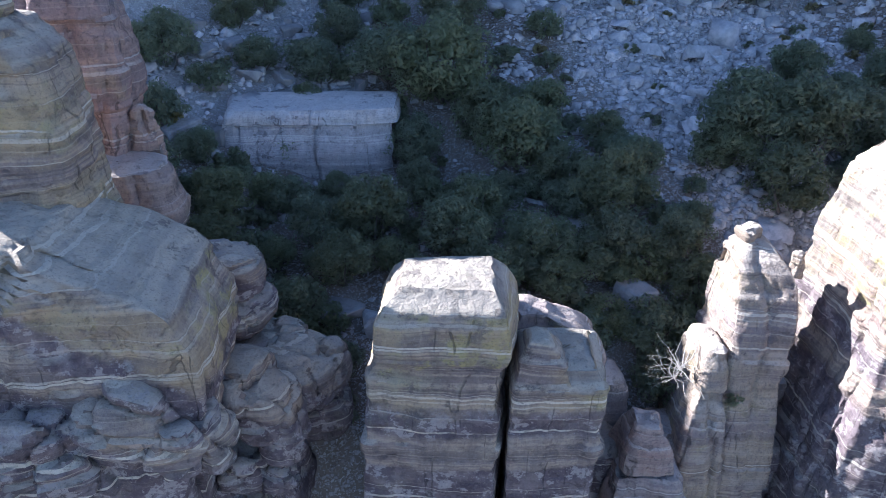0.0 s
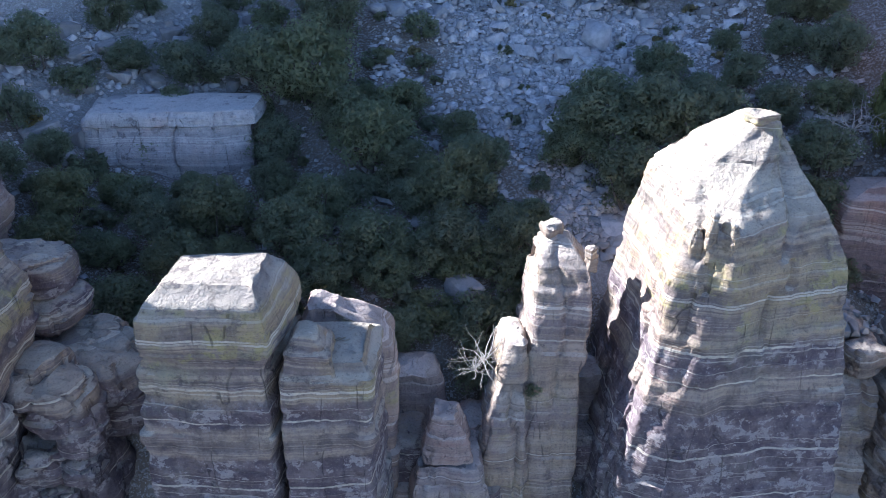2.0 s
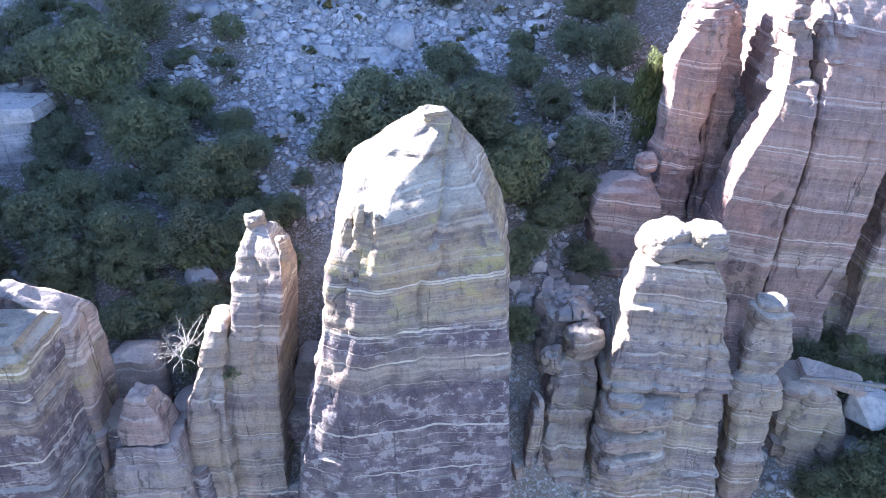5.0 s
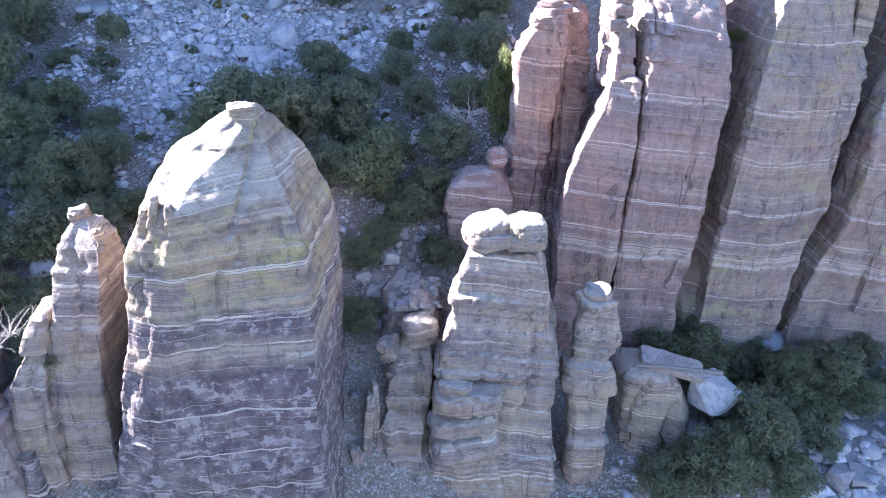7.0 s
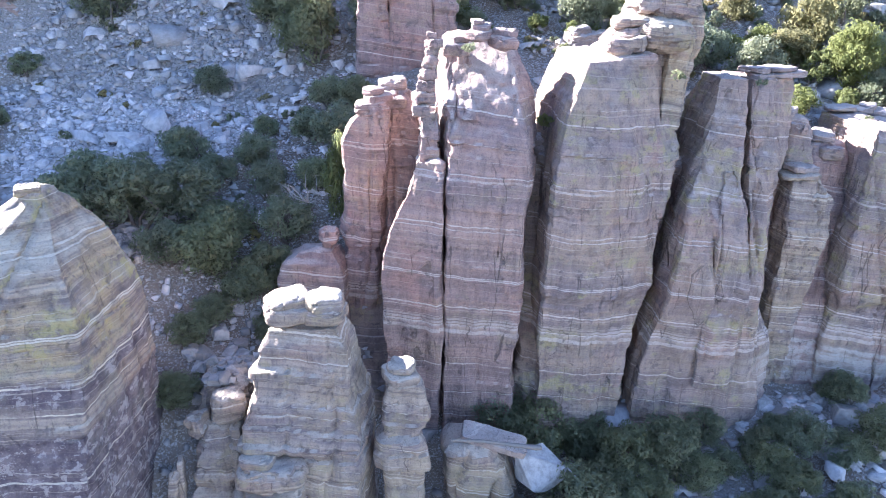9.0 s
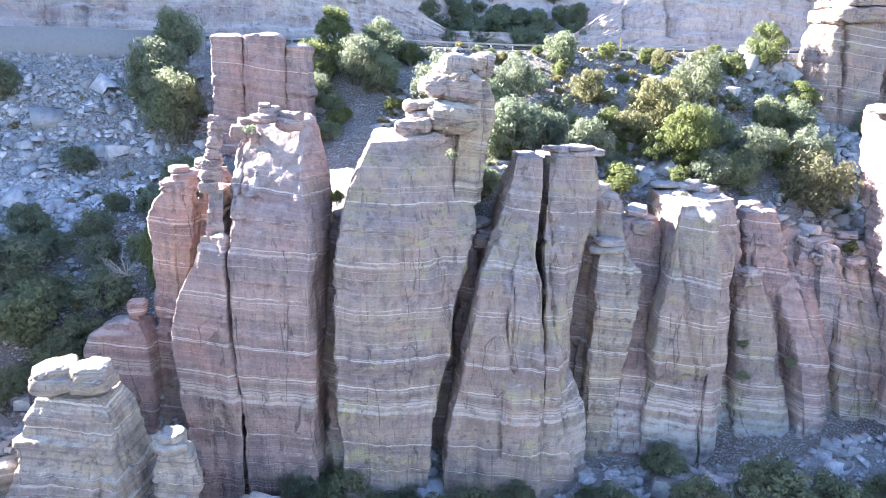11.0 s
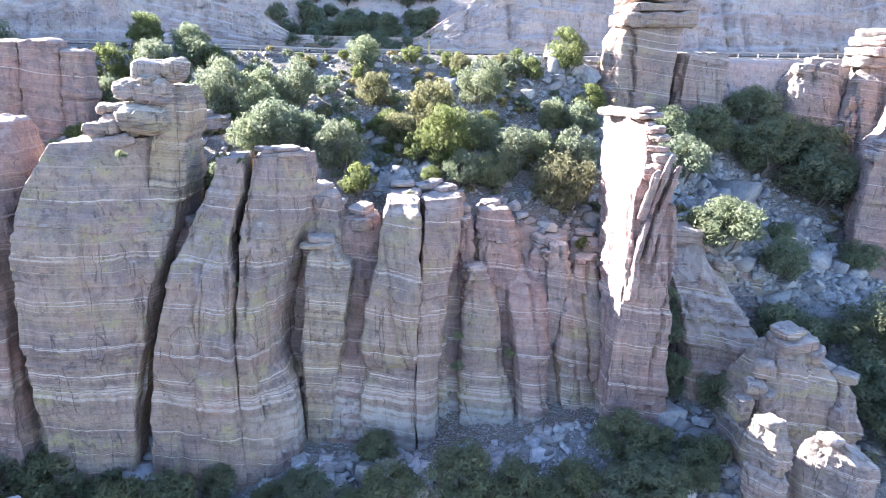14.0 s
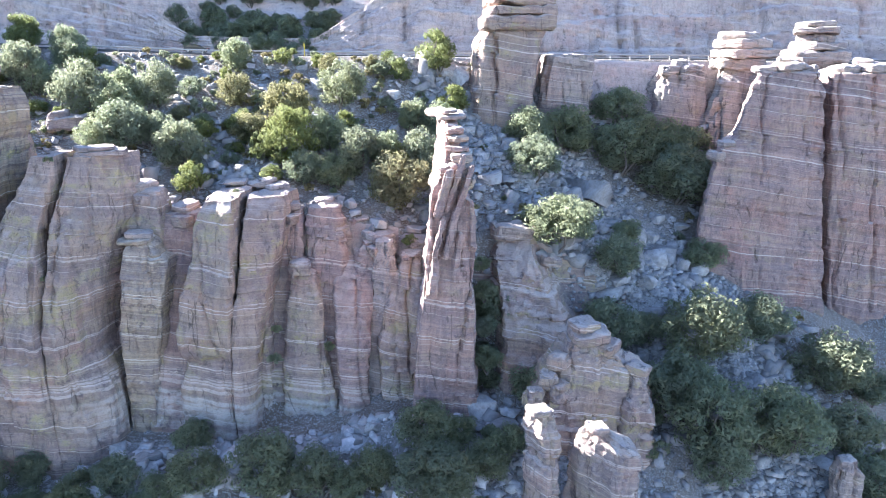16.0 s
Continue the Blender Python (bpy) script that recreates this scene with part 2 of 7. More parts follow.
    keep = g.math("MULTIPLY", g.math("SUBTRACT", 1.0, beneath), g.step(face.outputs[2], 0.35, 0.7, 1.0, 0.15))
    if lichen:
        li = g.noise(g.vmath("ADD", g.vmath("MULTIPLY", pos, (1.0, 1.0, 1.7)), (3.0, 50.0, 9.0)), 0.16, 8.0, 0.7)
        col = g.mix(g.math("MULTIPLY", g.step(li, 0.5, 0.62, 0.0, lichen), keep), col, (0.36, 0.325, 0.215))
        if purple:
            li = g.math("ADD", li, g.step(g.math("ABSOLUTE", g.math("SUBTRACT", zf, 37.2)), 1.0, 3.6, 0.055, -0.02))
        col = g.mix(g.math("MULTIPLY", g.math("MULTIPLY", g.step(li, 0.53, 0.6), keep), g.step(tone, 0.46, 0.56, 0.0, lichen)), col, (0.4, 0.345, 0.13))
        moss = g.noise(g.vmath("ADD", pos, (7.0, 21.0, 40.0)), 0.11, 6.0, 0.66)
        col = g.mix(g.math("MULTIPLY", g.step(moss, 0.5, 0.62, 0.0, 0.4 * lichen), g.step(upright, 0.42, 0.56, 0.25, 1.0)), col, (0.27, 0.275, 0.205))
    if ochre:
        oc = g.noise(g.vmath("ADD", g.vmath("MULTIPLY", pos, (1.0, 1.0, 1.9)), (19.0, 4.0, 33.0)), 0.13, 7.0, 0.64)
        col = g.mix(g.math("MULTIPLY", g.step(oc, 0.44, 0.58, 0.0, ochre), keep), col, (0.43, 0.318, 0.178))
    # dark varnish running down
    if dark:
        streak = g.noise(g.vmath("MULTIPLY", pos, (1.3, 1.3, 0.14)), 0.6, 6.0, 0.62)
        col = g.mix(g.step(streak, 0.52, 0.68, 0.0, dark), col, (0.15, 0.122, 0.125))
    # upward faces paler: weathered bare, and sunlit brightness put into the colour
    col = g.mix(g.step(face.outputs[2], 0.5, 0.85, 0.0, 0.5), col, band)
    # pale veins along the beds, some strong, some faint, broken here and there
    veins = 0.0
    for scale, thick, most in ((0.19, 0.11, 0.9), (0.37, 0.065, 0.75), (0.9, 0.03, 0.5)):
        vo = g.node("ShaderNodeTexVoronoi")
        vo.voronoi_dimensions = "1D"
        nt.links.new(g.math("ADD", zf, 17.0 * scale), vo.inputs["W"])
        vo.inputs["Scale"].default_value = scale
        shade = g.node("ShaderNodeSeparateColor")
        nt.links.new(vo.outputs["Color"], shade.inputs[0])
        gate = g.math("MULTIPLY", g.step(shade.outputs[0], 0.2, 0.75, 0.1, 1.0), g.step(g.noise(flat, 0.25 + scale * 0.3, 5.0, 0.65), 0.34, 0.5, 0.12, 1.0))
        wide = g.math("ADD", 0.55, g.math("MULTIPLY", shade.outputs[1], 0.7))
        line = g.step(g.math("DIVIDE", vo.outputs["Distance"], g.math("MULTIPLY", wide, thick * scale)), 0.8, 1.05, most * lines, 0.0)
        line = g.math("MULTIPLY", line, gate)
        veins = g.math("MAXIMUM", veins, line)
        col = g.mix(line, col, band)
    if white_bed:
        white = g.step(g.math("ABSOLUTE", g.math("SUBTRACT", zf, 30.9)), 0.85, 1.0, 1.0, 0.0)
        white = g.math("MULTIPLY", white, g.step(g.noise1(zf, 2.4, 3.0), 0.46, 0.5, 0.12, 0.9))
        col = g.mix(g.math("MULTIPLY", white, g.step(g.noise(flat, 0.5, 4.0), 0.3, 0.5, 0.25, 0.7)), col, band)
    if white_bed:
        # the eastern ribs stand on bleached beds
        foot = g.math("MULTIPLY", g.step(sep.outputs[0], 101.0, 113.0), g.step(g.math("ABSOLUTE", g.math("SUBTRACT", zf, 26.6)), 2.2, 3.4, 1.0, 0.0))
        foot = g.math("MULTIPLY", foot, g.step(g.math("ADD", g.math("MULTIPLY", tone, 0.5), g.math("MULTIPLY", bed, 0.5)), 0.42, 0.56, 0.2, 0.75))
        col = g.mix(foot, col, (0.53, 0.49, 0.46))
    # scabs of dark varnish, pitted
    scab = g.noise(g.vmath("MULTIPLY", pos, (1.0, 1.0, 1.3)), 0.9, 7.0, 0.72)
    col = g.mix(g.math("MULTIPLY", g.step(scab, 0.57, 0.6), g.step(patches, 0.45, 0.6, 0.05, 0.6)), col, (0.14, 0.115, 0.12))
    if purple:
        col = g.mix(g.math("MULTIPLY", g.math("MULTIPLY", g.step(scab, 0.46, 0.43), low), 0.75), col, (0.4, 0.35, 0.33))
    # upright hair cracks, thin dark lines on steep faces
    bend = g.vmath("MULTIPLY", (0.22, 0.22, 0.0), g.noise(pos, 0.3, 4.0))
    crack = 0.0
    for stretch, scale, thin, lo in (((0.36, 0.36, 0.022), 1.0, 0.01, 0.5), ((0.9, 0.9, 0.09), 1.0, 0.014, 0.62)):
        jo = g.node("ShaderNodeTexVoronoi", feature="DISTANCE_TO_EDGE")
        nt.links.new(g.vmath("ADD", g.vmath("MULTIPLY", pos, stretch), bend), jo.inputs["Vector"])
        jo.inputs["Scale"].default_value = scale
        gate = g.step(g.noise(g.vmath("MULTIPLY", pos, (0.6, 0.6, 0.3)), 0.7, 3.0), lo, lo + 0.06)
        crack = g.math("MAXIMUM", crack, g.math("MULTIPLY", g.step(jo.outputs[0], thin * 0.5, thin * 1.3, 1.0, 0.0), gate))
    crack = g.math("MULTIPLY", crack, g.step(face.outputs[2], 0.2, 0.5, 1.0, 0.0))
    col = g.mix(g.math("MULTIPLY", crack, 0.45), col, (0.05, 0.043, 0.043))
    grain = g.noise(pos, 6.0, 6.0, 0.75)
    col = g.mix(g.step(grain, 0.47, 0.36, 0.0, 0.45), col, (0.12, 0.1, 0.102))
    col = g.mix(g.step(grain, 0.55, 0.68, 0.0, 0.22), col, band)
    nt.links.new(col, bsdf.inputs["Base Color"])
    bsdf.inputs["Roughness"].default_value = 0.92
    bsdf.inputs["Specular IOR Level"].default_value = 0.2
    # relief: steps along the beds, flutes, pitting, cracks
    relief = g.math("ADD", g.math("MULTIPLY", bed, 0.8), g.math("MULTIPLY", tone, 0.7))
    relief = g.math("ADD", relief, g.math("MULTIPLY", upright, 0.8))
    relief = g.math("ADD", relief, g.math("MULTIPLY", lam, 0.25))
    relief = g.math("ADD", relief, g.math("MULTIPLY", grain, 0.3))
    relief = g.math("ADD", relief, g.math("MULTIPLY", veins, 0.08))
    relief = g.math("SUBTRACT", relief, g.math("MULTIPLY", crack, 0.5))
    relief = g.math("SUBTRACT", relief, g.math("MULTIPLY", g.step(scab, 0.56, 0.6), 0.2))
    nt.links.new(g.bump(relief, 0.9, 0.32), bsdf.inputs["Normal"])
    return m


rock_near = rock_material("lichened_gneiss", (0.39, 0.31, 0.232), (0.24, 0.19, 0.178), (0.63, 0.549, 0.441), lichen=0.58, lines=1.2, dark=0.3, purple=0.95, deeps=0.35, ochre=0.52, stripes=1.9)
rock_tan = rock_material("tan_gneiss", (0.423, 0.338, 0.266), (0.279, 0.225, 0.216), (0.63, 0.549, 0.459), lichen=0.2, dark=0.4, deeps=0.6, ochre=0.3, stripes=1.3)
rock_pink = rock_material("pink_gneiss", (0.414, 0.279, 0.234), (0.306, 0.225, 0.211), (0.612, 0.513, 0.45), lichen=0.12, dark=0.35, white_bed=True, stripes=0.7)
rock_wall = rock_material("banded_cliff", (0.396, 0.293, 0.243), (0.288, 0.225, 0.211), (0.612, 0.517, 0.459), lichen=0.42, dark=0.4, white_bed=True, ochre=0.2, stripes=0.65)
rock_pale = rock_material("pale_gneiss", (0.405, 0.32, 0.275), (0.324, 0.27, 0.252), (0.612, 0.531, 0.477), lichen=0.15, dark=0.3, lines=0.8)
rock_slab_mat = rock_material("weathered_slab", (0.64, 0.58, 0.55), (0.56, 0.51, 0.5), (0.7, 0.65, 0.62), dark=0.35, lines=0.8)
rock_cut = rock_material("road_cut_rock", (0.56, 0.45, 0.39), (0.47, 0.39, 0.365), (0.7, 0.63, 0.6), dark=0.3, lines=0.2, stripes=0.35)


def stone_material(name, a, b):
    m, nt, bsdf = nodes_of(name)
    g = Graph(nt)
    geo = g.node("ShaderNodeNewGeometry")
    info = g.node("ShaderNodeObjectInfo")
    r = g.math("FRACT", g.math("ADD", geo.outputs["Random Per Island"], info.outputs["Random"]))
    col = g.mix(r, a, b)
    n = g.noise(geo.outputs["Position"], 1.4, 6.0, 0.65)
    col = g.mix(g.step(n, 0.35, 0.7, 0.0, 0.6), col, tuple(c * 0.7 for c in a))
    n2 = g.noise(geo.outputs["Position"], 9.0, 4.0, 0.7)
    nt.links.new(col, bsdf.inputs["Base Color"])
    bsdf.inputs["Roughness"].default_value = 0.92
    bsdf.inputs["Specular IOR Level"].default_value = 0.2
    nt.links.new(g.bump(g.math("ADD", n, g.math("MULTIPLY", n2, 0.4)), 0.6, 0.15), bsdf.inputs["Normal"])
    return m


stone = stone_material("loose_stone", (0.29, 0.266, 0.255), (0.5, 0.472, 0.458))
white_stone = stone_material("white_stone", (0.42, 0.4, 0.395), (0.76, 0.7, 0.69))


def ground_material():
    m, nt, bsdf = nodes_of("stony_ground")
    g = Graph(nt)
    geo = g.node("ShaderNodeNewGeometry")
    pos = geo.outputs["Position"]
    big = g.noise(pos, 0.09, 5.0, 0.6)
    mid = g.noise(pos, 0.8, 6.0, 0.65)
    bare = g.node("ShaderNodeAttribute")
    bare.attribute_name = "stony"
    bare = bare.outputs["Fac"]
    soil = g.mix(g.step(big, 0.38, 0.62), (0.16, 0.128, 0.1), (0.25, 0.21, 0.175))
    col = g.mix(bare, soil, (0.41, 0.39, 0.38))
    height = g.math("MULTIPLY", mid, 0.8)
    wob = g.vmath("ADD", pos, g.vmath("MULTIPLY", (0.25, 0.25, 0.25), g.noise(pos, 3.0, 2.0)))
    for scale, cover, tall in ((3.4, 0.52, 0.6), (7.5, 0.34, 0.35)):
        vo = g.node("ShaderNodeTexVoronoi")
        nt.links.new(g.vmath("MULTIPLY", wob, (1.0, 1.3, 1.0)), vo.inputs["Vector"])
        vo.inputs["Scale"].default_value = scale
        ed = g.node("ShaderNodeTexVoronoi", feature="DISTANCE_TO_EDGE")
        nt.links.new(g.vmath("MULTIPLY", wob, (1.0, 1.3, 1.0)), ed.inputs["Vector"])
        ed.inputs["Scale"].default_value = scale
        rgb = g.node("ShaderNodeSeparateColor")
        nt.links.new(vo.outputs["Color"], rgb.inputs[0])
        chip = g.math("MULTIPLY", g.step(g.math("ADD", rgb.outputs[0], g.math("MULTIPLY", bare, 0.3)), cover + 0.24, cover + 0.26), g.step(ed.outputs[0], 0.05, 0.07))
        shade = g.mix(rgb.outputs[1], (0.28, 0.26, 0.25), (0.6, 0.575, 0.565))
        col = g.mix(g.math("MULTIPLY", chip, 0.7), col, shade)
        height = g.math("ADD", height, g.math("MULTIPLY", g.math("MULTIPLY", chip, g.math("ADD", rgb.outputs[2], 0.4)), tall))
    col = g.mix(g.step(mid, 0.54, 0.72, 0.0, 0.5), col, (0.12, 0.1, 0.085))
    nt.links.new(col, bsdf.inputs["Base Color"])
    bsdf.inputs["Roughness"].default_value = 0.95
    bsdf.inputs["Specular IOR Level"].default_value = 0.15
    nt.links.new(g.bump(height, 1.0, 0.25), bsdf.inputs["Normal"])
    return m


ground_mat = ground_material()


def leaf_material(name, a, b, glow, through):
    """Matt leaves, some light passing through."""
    m, nt, bsdf = nodes_of(name)
    g = Graph(nt)
    geo = g.node("ShaderNodeNewGeometry")
    info = g.node("ShaderNodeObjectInfo")
    col = g.mix(geo.outputs["Random Per Island"], a, b)
    col = g.mix(g.math("MULTIPLY", info.outputs["Random"], 0.5), col, tuple(0.5 * (p + q) * s for p, q, s in zip(a, b, (1.2, 1.12, 0.72))))
    nt.links.new(col, bsdf.inputs["Base Color"])
    bsdf.inputs["Roughness"].default_value = 0.7
    bsdf.inputs["Specular IOR Level"].default_value = 0.12
    tr = nt.nodes.new("ShaderNodeBsdfTranslucent")
    nt.links.new(g.mix(0.5, col, glow), tr.inputs["Color"])
    mx = nt.nodes.new("ShaderNodeMixShader")
    mx.inputs[0].default_value = through
    nt.links.new(bsdf.outputs[0], mx.inputs[1]), nt.links.new(tr.outputs[0], mx.inputs[2])
    nt.links.new(mx.outputs[0], nt.nodes["Material Output"].inputs["Surface"])
    return m


leaf_dark = leaf_material("oak_leaves", (0.2, 0.228, 0.165), (0.29, 0.312, 0.225), (0.38, 0.42, 0.26), 0.55)
leaf_grey = leaf_material("manzanita_leaves", (0.195, 0.216, 0.15), (0.28, 0.295, 0.21), (0.38, 0.4, 0.25), 0.55)
leaf_green = leaf_material("green_leaves", (0.145, 0.168, 0.074), (0.2, 0.22, 0.1), (0.33, 0.36, 0.14), 0.5)
leaf_olive = leaf_material("olive_leaves", (0.185, 0.18, 0.105), (0.255, 0.24, 0.145), (0.34, 0.32, 0.17), 0.5)
leaf_dry = leaf_material("dry_grass", (0.24, 0.2, 0.11), (0.34, 0.3, 0.17), (0.36, 0.31, 0.16), 0.35)


def plain(name, a, b, scale, rough=0.8, metal=0.0, relief=0.3):
    m, nt, bsdf = nodes_of(name)
    g = Graph(nt)
    tc = g.node("ShaderNodeTexCoord")
    n = g.noise(tc.outputs["Object"], scale, 5.0, 0.6)
    nt.links.new(g.mix(n, a, b), bsdf.inputs["Base Color"])
    bsdf.inputs["Roughness"].default_value, bsdf.inputs["Metallic"].default_value = rough, metal
    nt.links.new(g.bump(n, relief, 0.03), bsdf.inputs["Normal"])
    return m


bark = plain("bark", (0.11, 0.09, 0.075), (0.2, 0.17, 0.15), 6.0)
dead_wood = plain("bleached_wood", (0.34, 0.31, 0.28), (0.48, 0.44, 0.4), 5.0)
grey_wood = plain("grey_log", (0.16, 0.14, 0.125), (0.27, 0.24, 0.215), 5.0)
asphalt = plain("asphalt", (0.07, 0.07, 0.072), (0.11, 0.108, 0.105), 3.0, 0.9)
steel = plain("weathered_steel", (0.3, 0.29, 0.28), (0.42, 0.41, 0.4), 4.0, 0.6, 0.4)
concrete = plain("concrete", (0.2, 0.185, 0.18), (0.28, 0.265, 0.26), 2.0, 0.9)


# ---- mesh helpers ----
def mesh_of(name, verts, faces, material, smooth=True):
    """A mesh from arrays: verts (n, 3), faces (m, 3) or (m, 4), or a list of such."""
    me = bpy.data.meshes.new(name)
    sets = faces if isinstance(faces, list) else [faces]
    counts = np.concatenate([np.full(len(f), f.shape[1]) for f in sets])
    loops = np.concatenate([f.ravel() for f in sets]).astype(np.int32)
    me.vertices.add(len(verts))
    me.vertices.foreach_set("co", np.asarray(verts, np.float32).ravel())
    me.loops.add(len(loops))
    me.loops.foreach_set("vertex_index", loops)
    me.polygons.add(len(counts))
    me.polygons.foreach_set("loop_start", np.concatenate([[0], np.cumsum(counts)[:-1]]).astype(np.int32))
    if smooth:
        me.polygons.foreach_set("use_smooth", np.ones(len(counts), bool))
    me.materials.append(material)
    me.update(calc_edges=True)
    me.validate()
    return me


def part(name, me, parent, label="", at=(0, 0, 0)):
    ob = new(name, me)
    ob.parent = parent
    ob.location = at
    if label:
        tagged(ob, label)
    return ob


def thing(name, at, label, category, group="", kind=""):
    ob = new(name)
    ob.empty_display_size = 0.5
    ob.location = at
    return tagged(ob, label, category, group, kind)


# ---- the beds of the rock, common to all towers ----
_rng = np.random.RandomState(7)
BEDS = np.cumsum(_rng.choice([0.35, 0.55, 0.8, 1.1, 1.5, 2.1], 200)) - 30
BED_OUT = _rng.rand(201)


BIG_BEDS = np.cumsum(_rng.choice([1.8, 2.6, 3.4, 4.6, 6.0], 80)) - 40


def joints(u, lane, seed):
    """Irregular joints across u (one unit apart on average), a set of its own for each lane: distance to the nearest, and a value of the block."""
    i = np.floor(u)
    zero = 0 * i

    def edge(k):
        return k + 0.8 * (hash01(k, lane, zero, seed) - 0.5)
    lo, hi = edge(i), edge(i + 1)
    cell = np.where(u < lo, i - 1, np.where(u > hi, i + 1, i))
    first = np.abs(u - lo) < np.abs(u - hi)
    near = np.where(first, np.abs(u - lo), np.abs(u - hi))
    weight = hash01(np.where(first, i, i + 1), lane, zero + 5, seed + 2)
    return near, hash01(cell, lane, zero + 3, seed + 1), np.clip(weight * 2.0 - 0.5, 0, 1)


def rock_relief(p, n, seed, rough=1.0, block=1.0, ledge=1.0, crack=1.0, size=3.2, step=0.3):
    """Displacement along n of rock points p: beds, master joints, blocks and wear."""
    zz = p[:, 2] + 0.02 * p[:, 0] + 0.12 * np.maximum(p[:, 0] - 55, 0) + 0.5 * vnoise(p * 0.12, 41)
    i = np.searchsorted(BEDS, zz)
    lo, hi = BEDS[np.clip(i - 1, 0, 199)], BEDS[np.clip(i, 0, 199)]
    soft = np.clip(np.minimum(zz - lo, hi - zz) / 0.16, 0, 1)
    mod = np.clip(0.5 + 0.9 * vnoise(p * 0.2, seed + 3), 0, 1)
    d = ledge * (0.6 * (BED_OUT[i] - 0.5) * mod * (0.3 + 0.7 * soft) - 0.22 * (1 - soft) * (BED_OUT[(i * 7) % 200] > 0.5) * (0.4 + 0.6 * mod))
    layer = np.searchsorted(BIG_BEDS, zz).astype(float)
    turn = 0.5 * (hash01(np.array([seed]), np.array([1]), np.array([1]), 9)[0] - 0.5)
    ju = p[:, 0] * math.cos(turn) + p[:, 1] * math.sin(turn)
    jv = p[:, 1] * math.cos(turn) - p[:, 0] * math.sin(turn)
    wide = max(0.2, 0.85 * step)
    for k, j in enumerate((ju, jv)):
        face = np.abs(n[:, 1] if k == 0 else n[:, 0])
        sway = 0.9 * vnoise(p * np.array([0.12, 0.12, 0.09]), seed + 60 + k) + 0.25 * vnoise(p * 0.6, seed + 62 + k) + 0.1 * p[:, 2] * math.sin(seed)
        sway = sway + 0.9 * vnoise(p * np.array([0.05, 0.05, 0.05]), seed + 66 + k) + 0.22 * size * (hash01(layer, 0 * layer, 0 * layer + k, seed + 68) - 0.5)
        near, ident, weight = joints((j + sway) / size, 0 * layer, seed + 70 + k)
        weight = 0.08 + 0.92 * weight
        opened = np.clip(0.9 + 1.6 * vnoise(p * np.array([0.1, 0.1, 0.13]), seed + 64 + k), 0.1, 1)
        d = d + face * (block * 0.7 * (ident - 0.5) - crack * 1.3 * weight * opened * np.exp(-(near * size / wide) ** 2))
        near, ident, weight = joints((j + 0.3 * sway) / (size * 0.55), layer, seed + 80 + k)
        d = d + face * (block * 0.2 * (ident - 0.5) - crack * 0.12 * weight * np.exp(-(near * size * 0.55 / wide) ** 2))
    q = p / np.array([1.3, 1.3, 0.9]) + seed * 1.9
    f1, f2, ident = cells(q, seed + 5)
    d = d + block * 0.22 * (ident - 0.5)
    d = d + rough * (0.3 * fbm(p / 6.0, 2, seed + 21) + 0.1 * fbm(p / 0.9, 3, seed + 31))
    return d


def facets(th, seed, power):
    """Radius of a rock section with flat faces and broken corners, about 1 wide each way."""
    rng = random.Random(seed * 3 + 1)
    r = np.full(len(th), 9.0)
    planes = [(a + rng.uniform(-9, 9), 0.97) for a in (0, 90, 180, 270)]
    planes += [(a + rng.uniform(-16, 16), rng.uniform(1.08, 1.26) + 0.045 * (power - 3)) for a in (45, 135, 225, 315)]
    planes += [(270 + rng.choice((-1, 1)) * rng.uniform(18, 28), rng.uniform(0.99, 1.06))]
    for a, d in planes:
        k = np.cos(th - math.radians(a))
        r = np.minimum(r, np.where(k > 0.05, d / np.maximum(k, 0.05), 9.0))
    r = np.minimum(r, 1.3)
    for k in (np.cos(th), np.sin(th)):
        r = r / np.interp(k, [-1, 1], [(r * -k).max(), (r * k).max()])
    return r


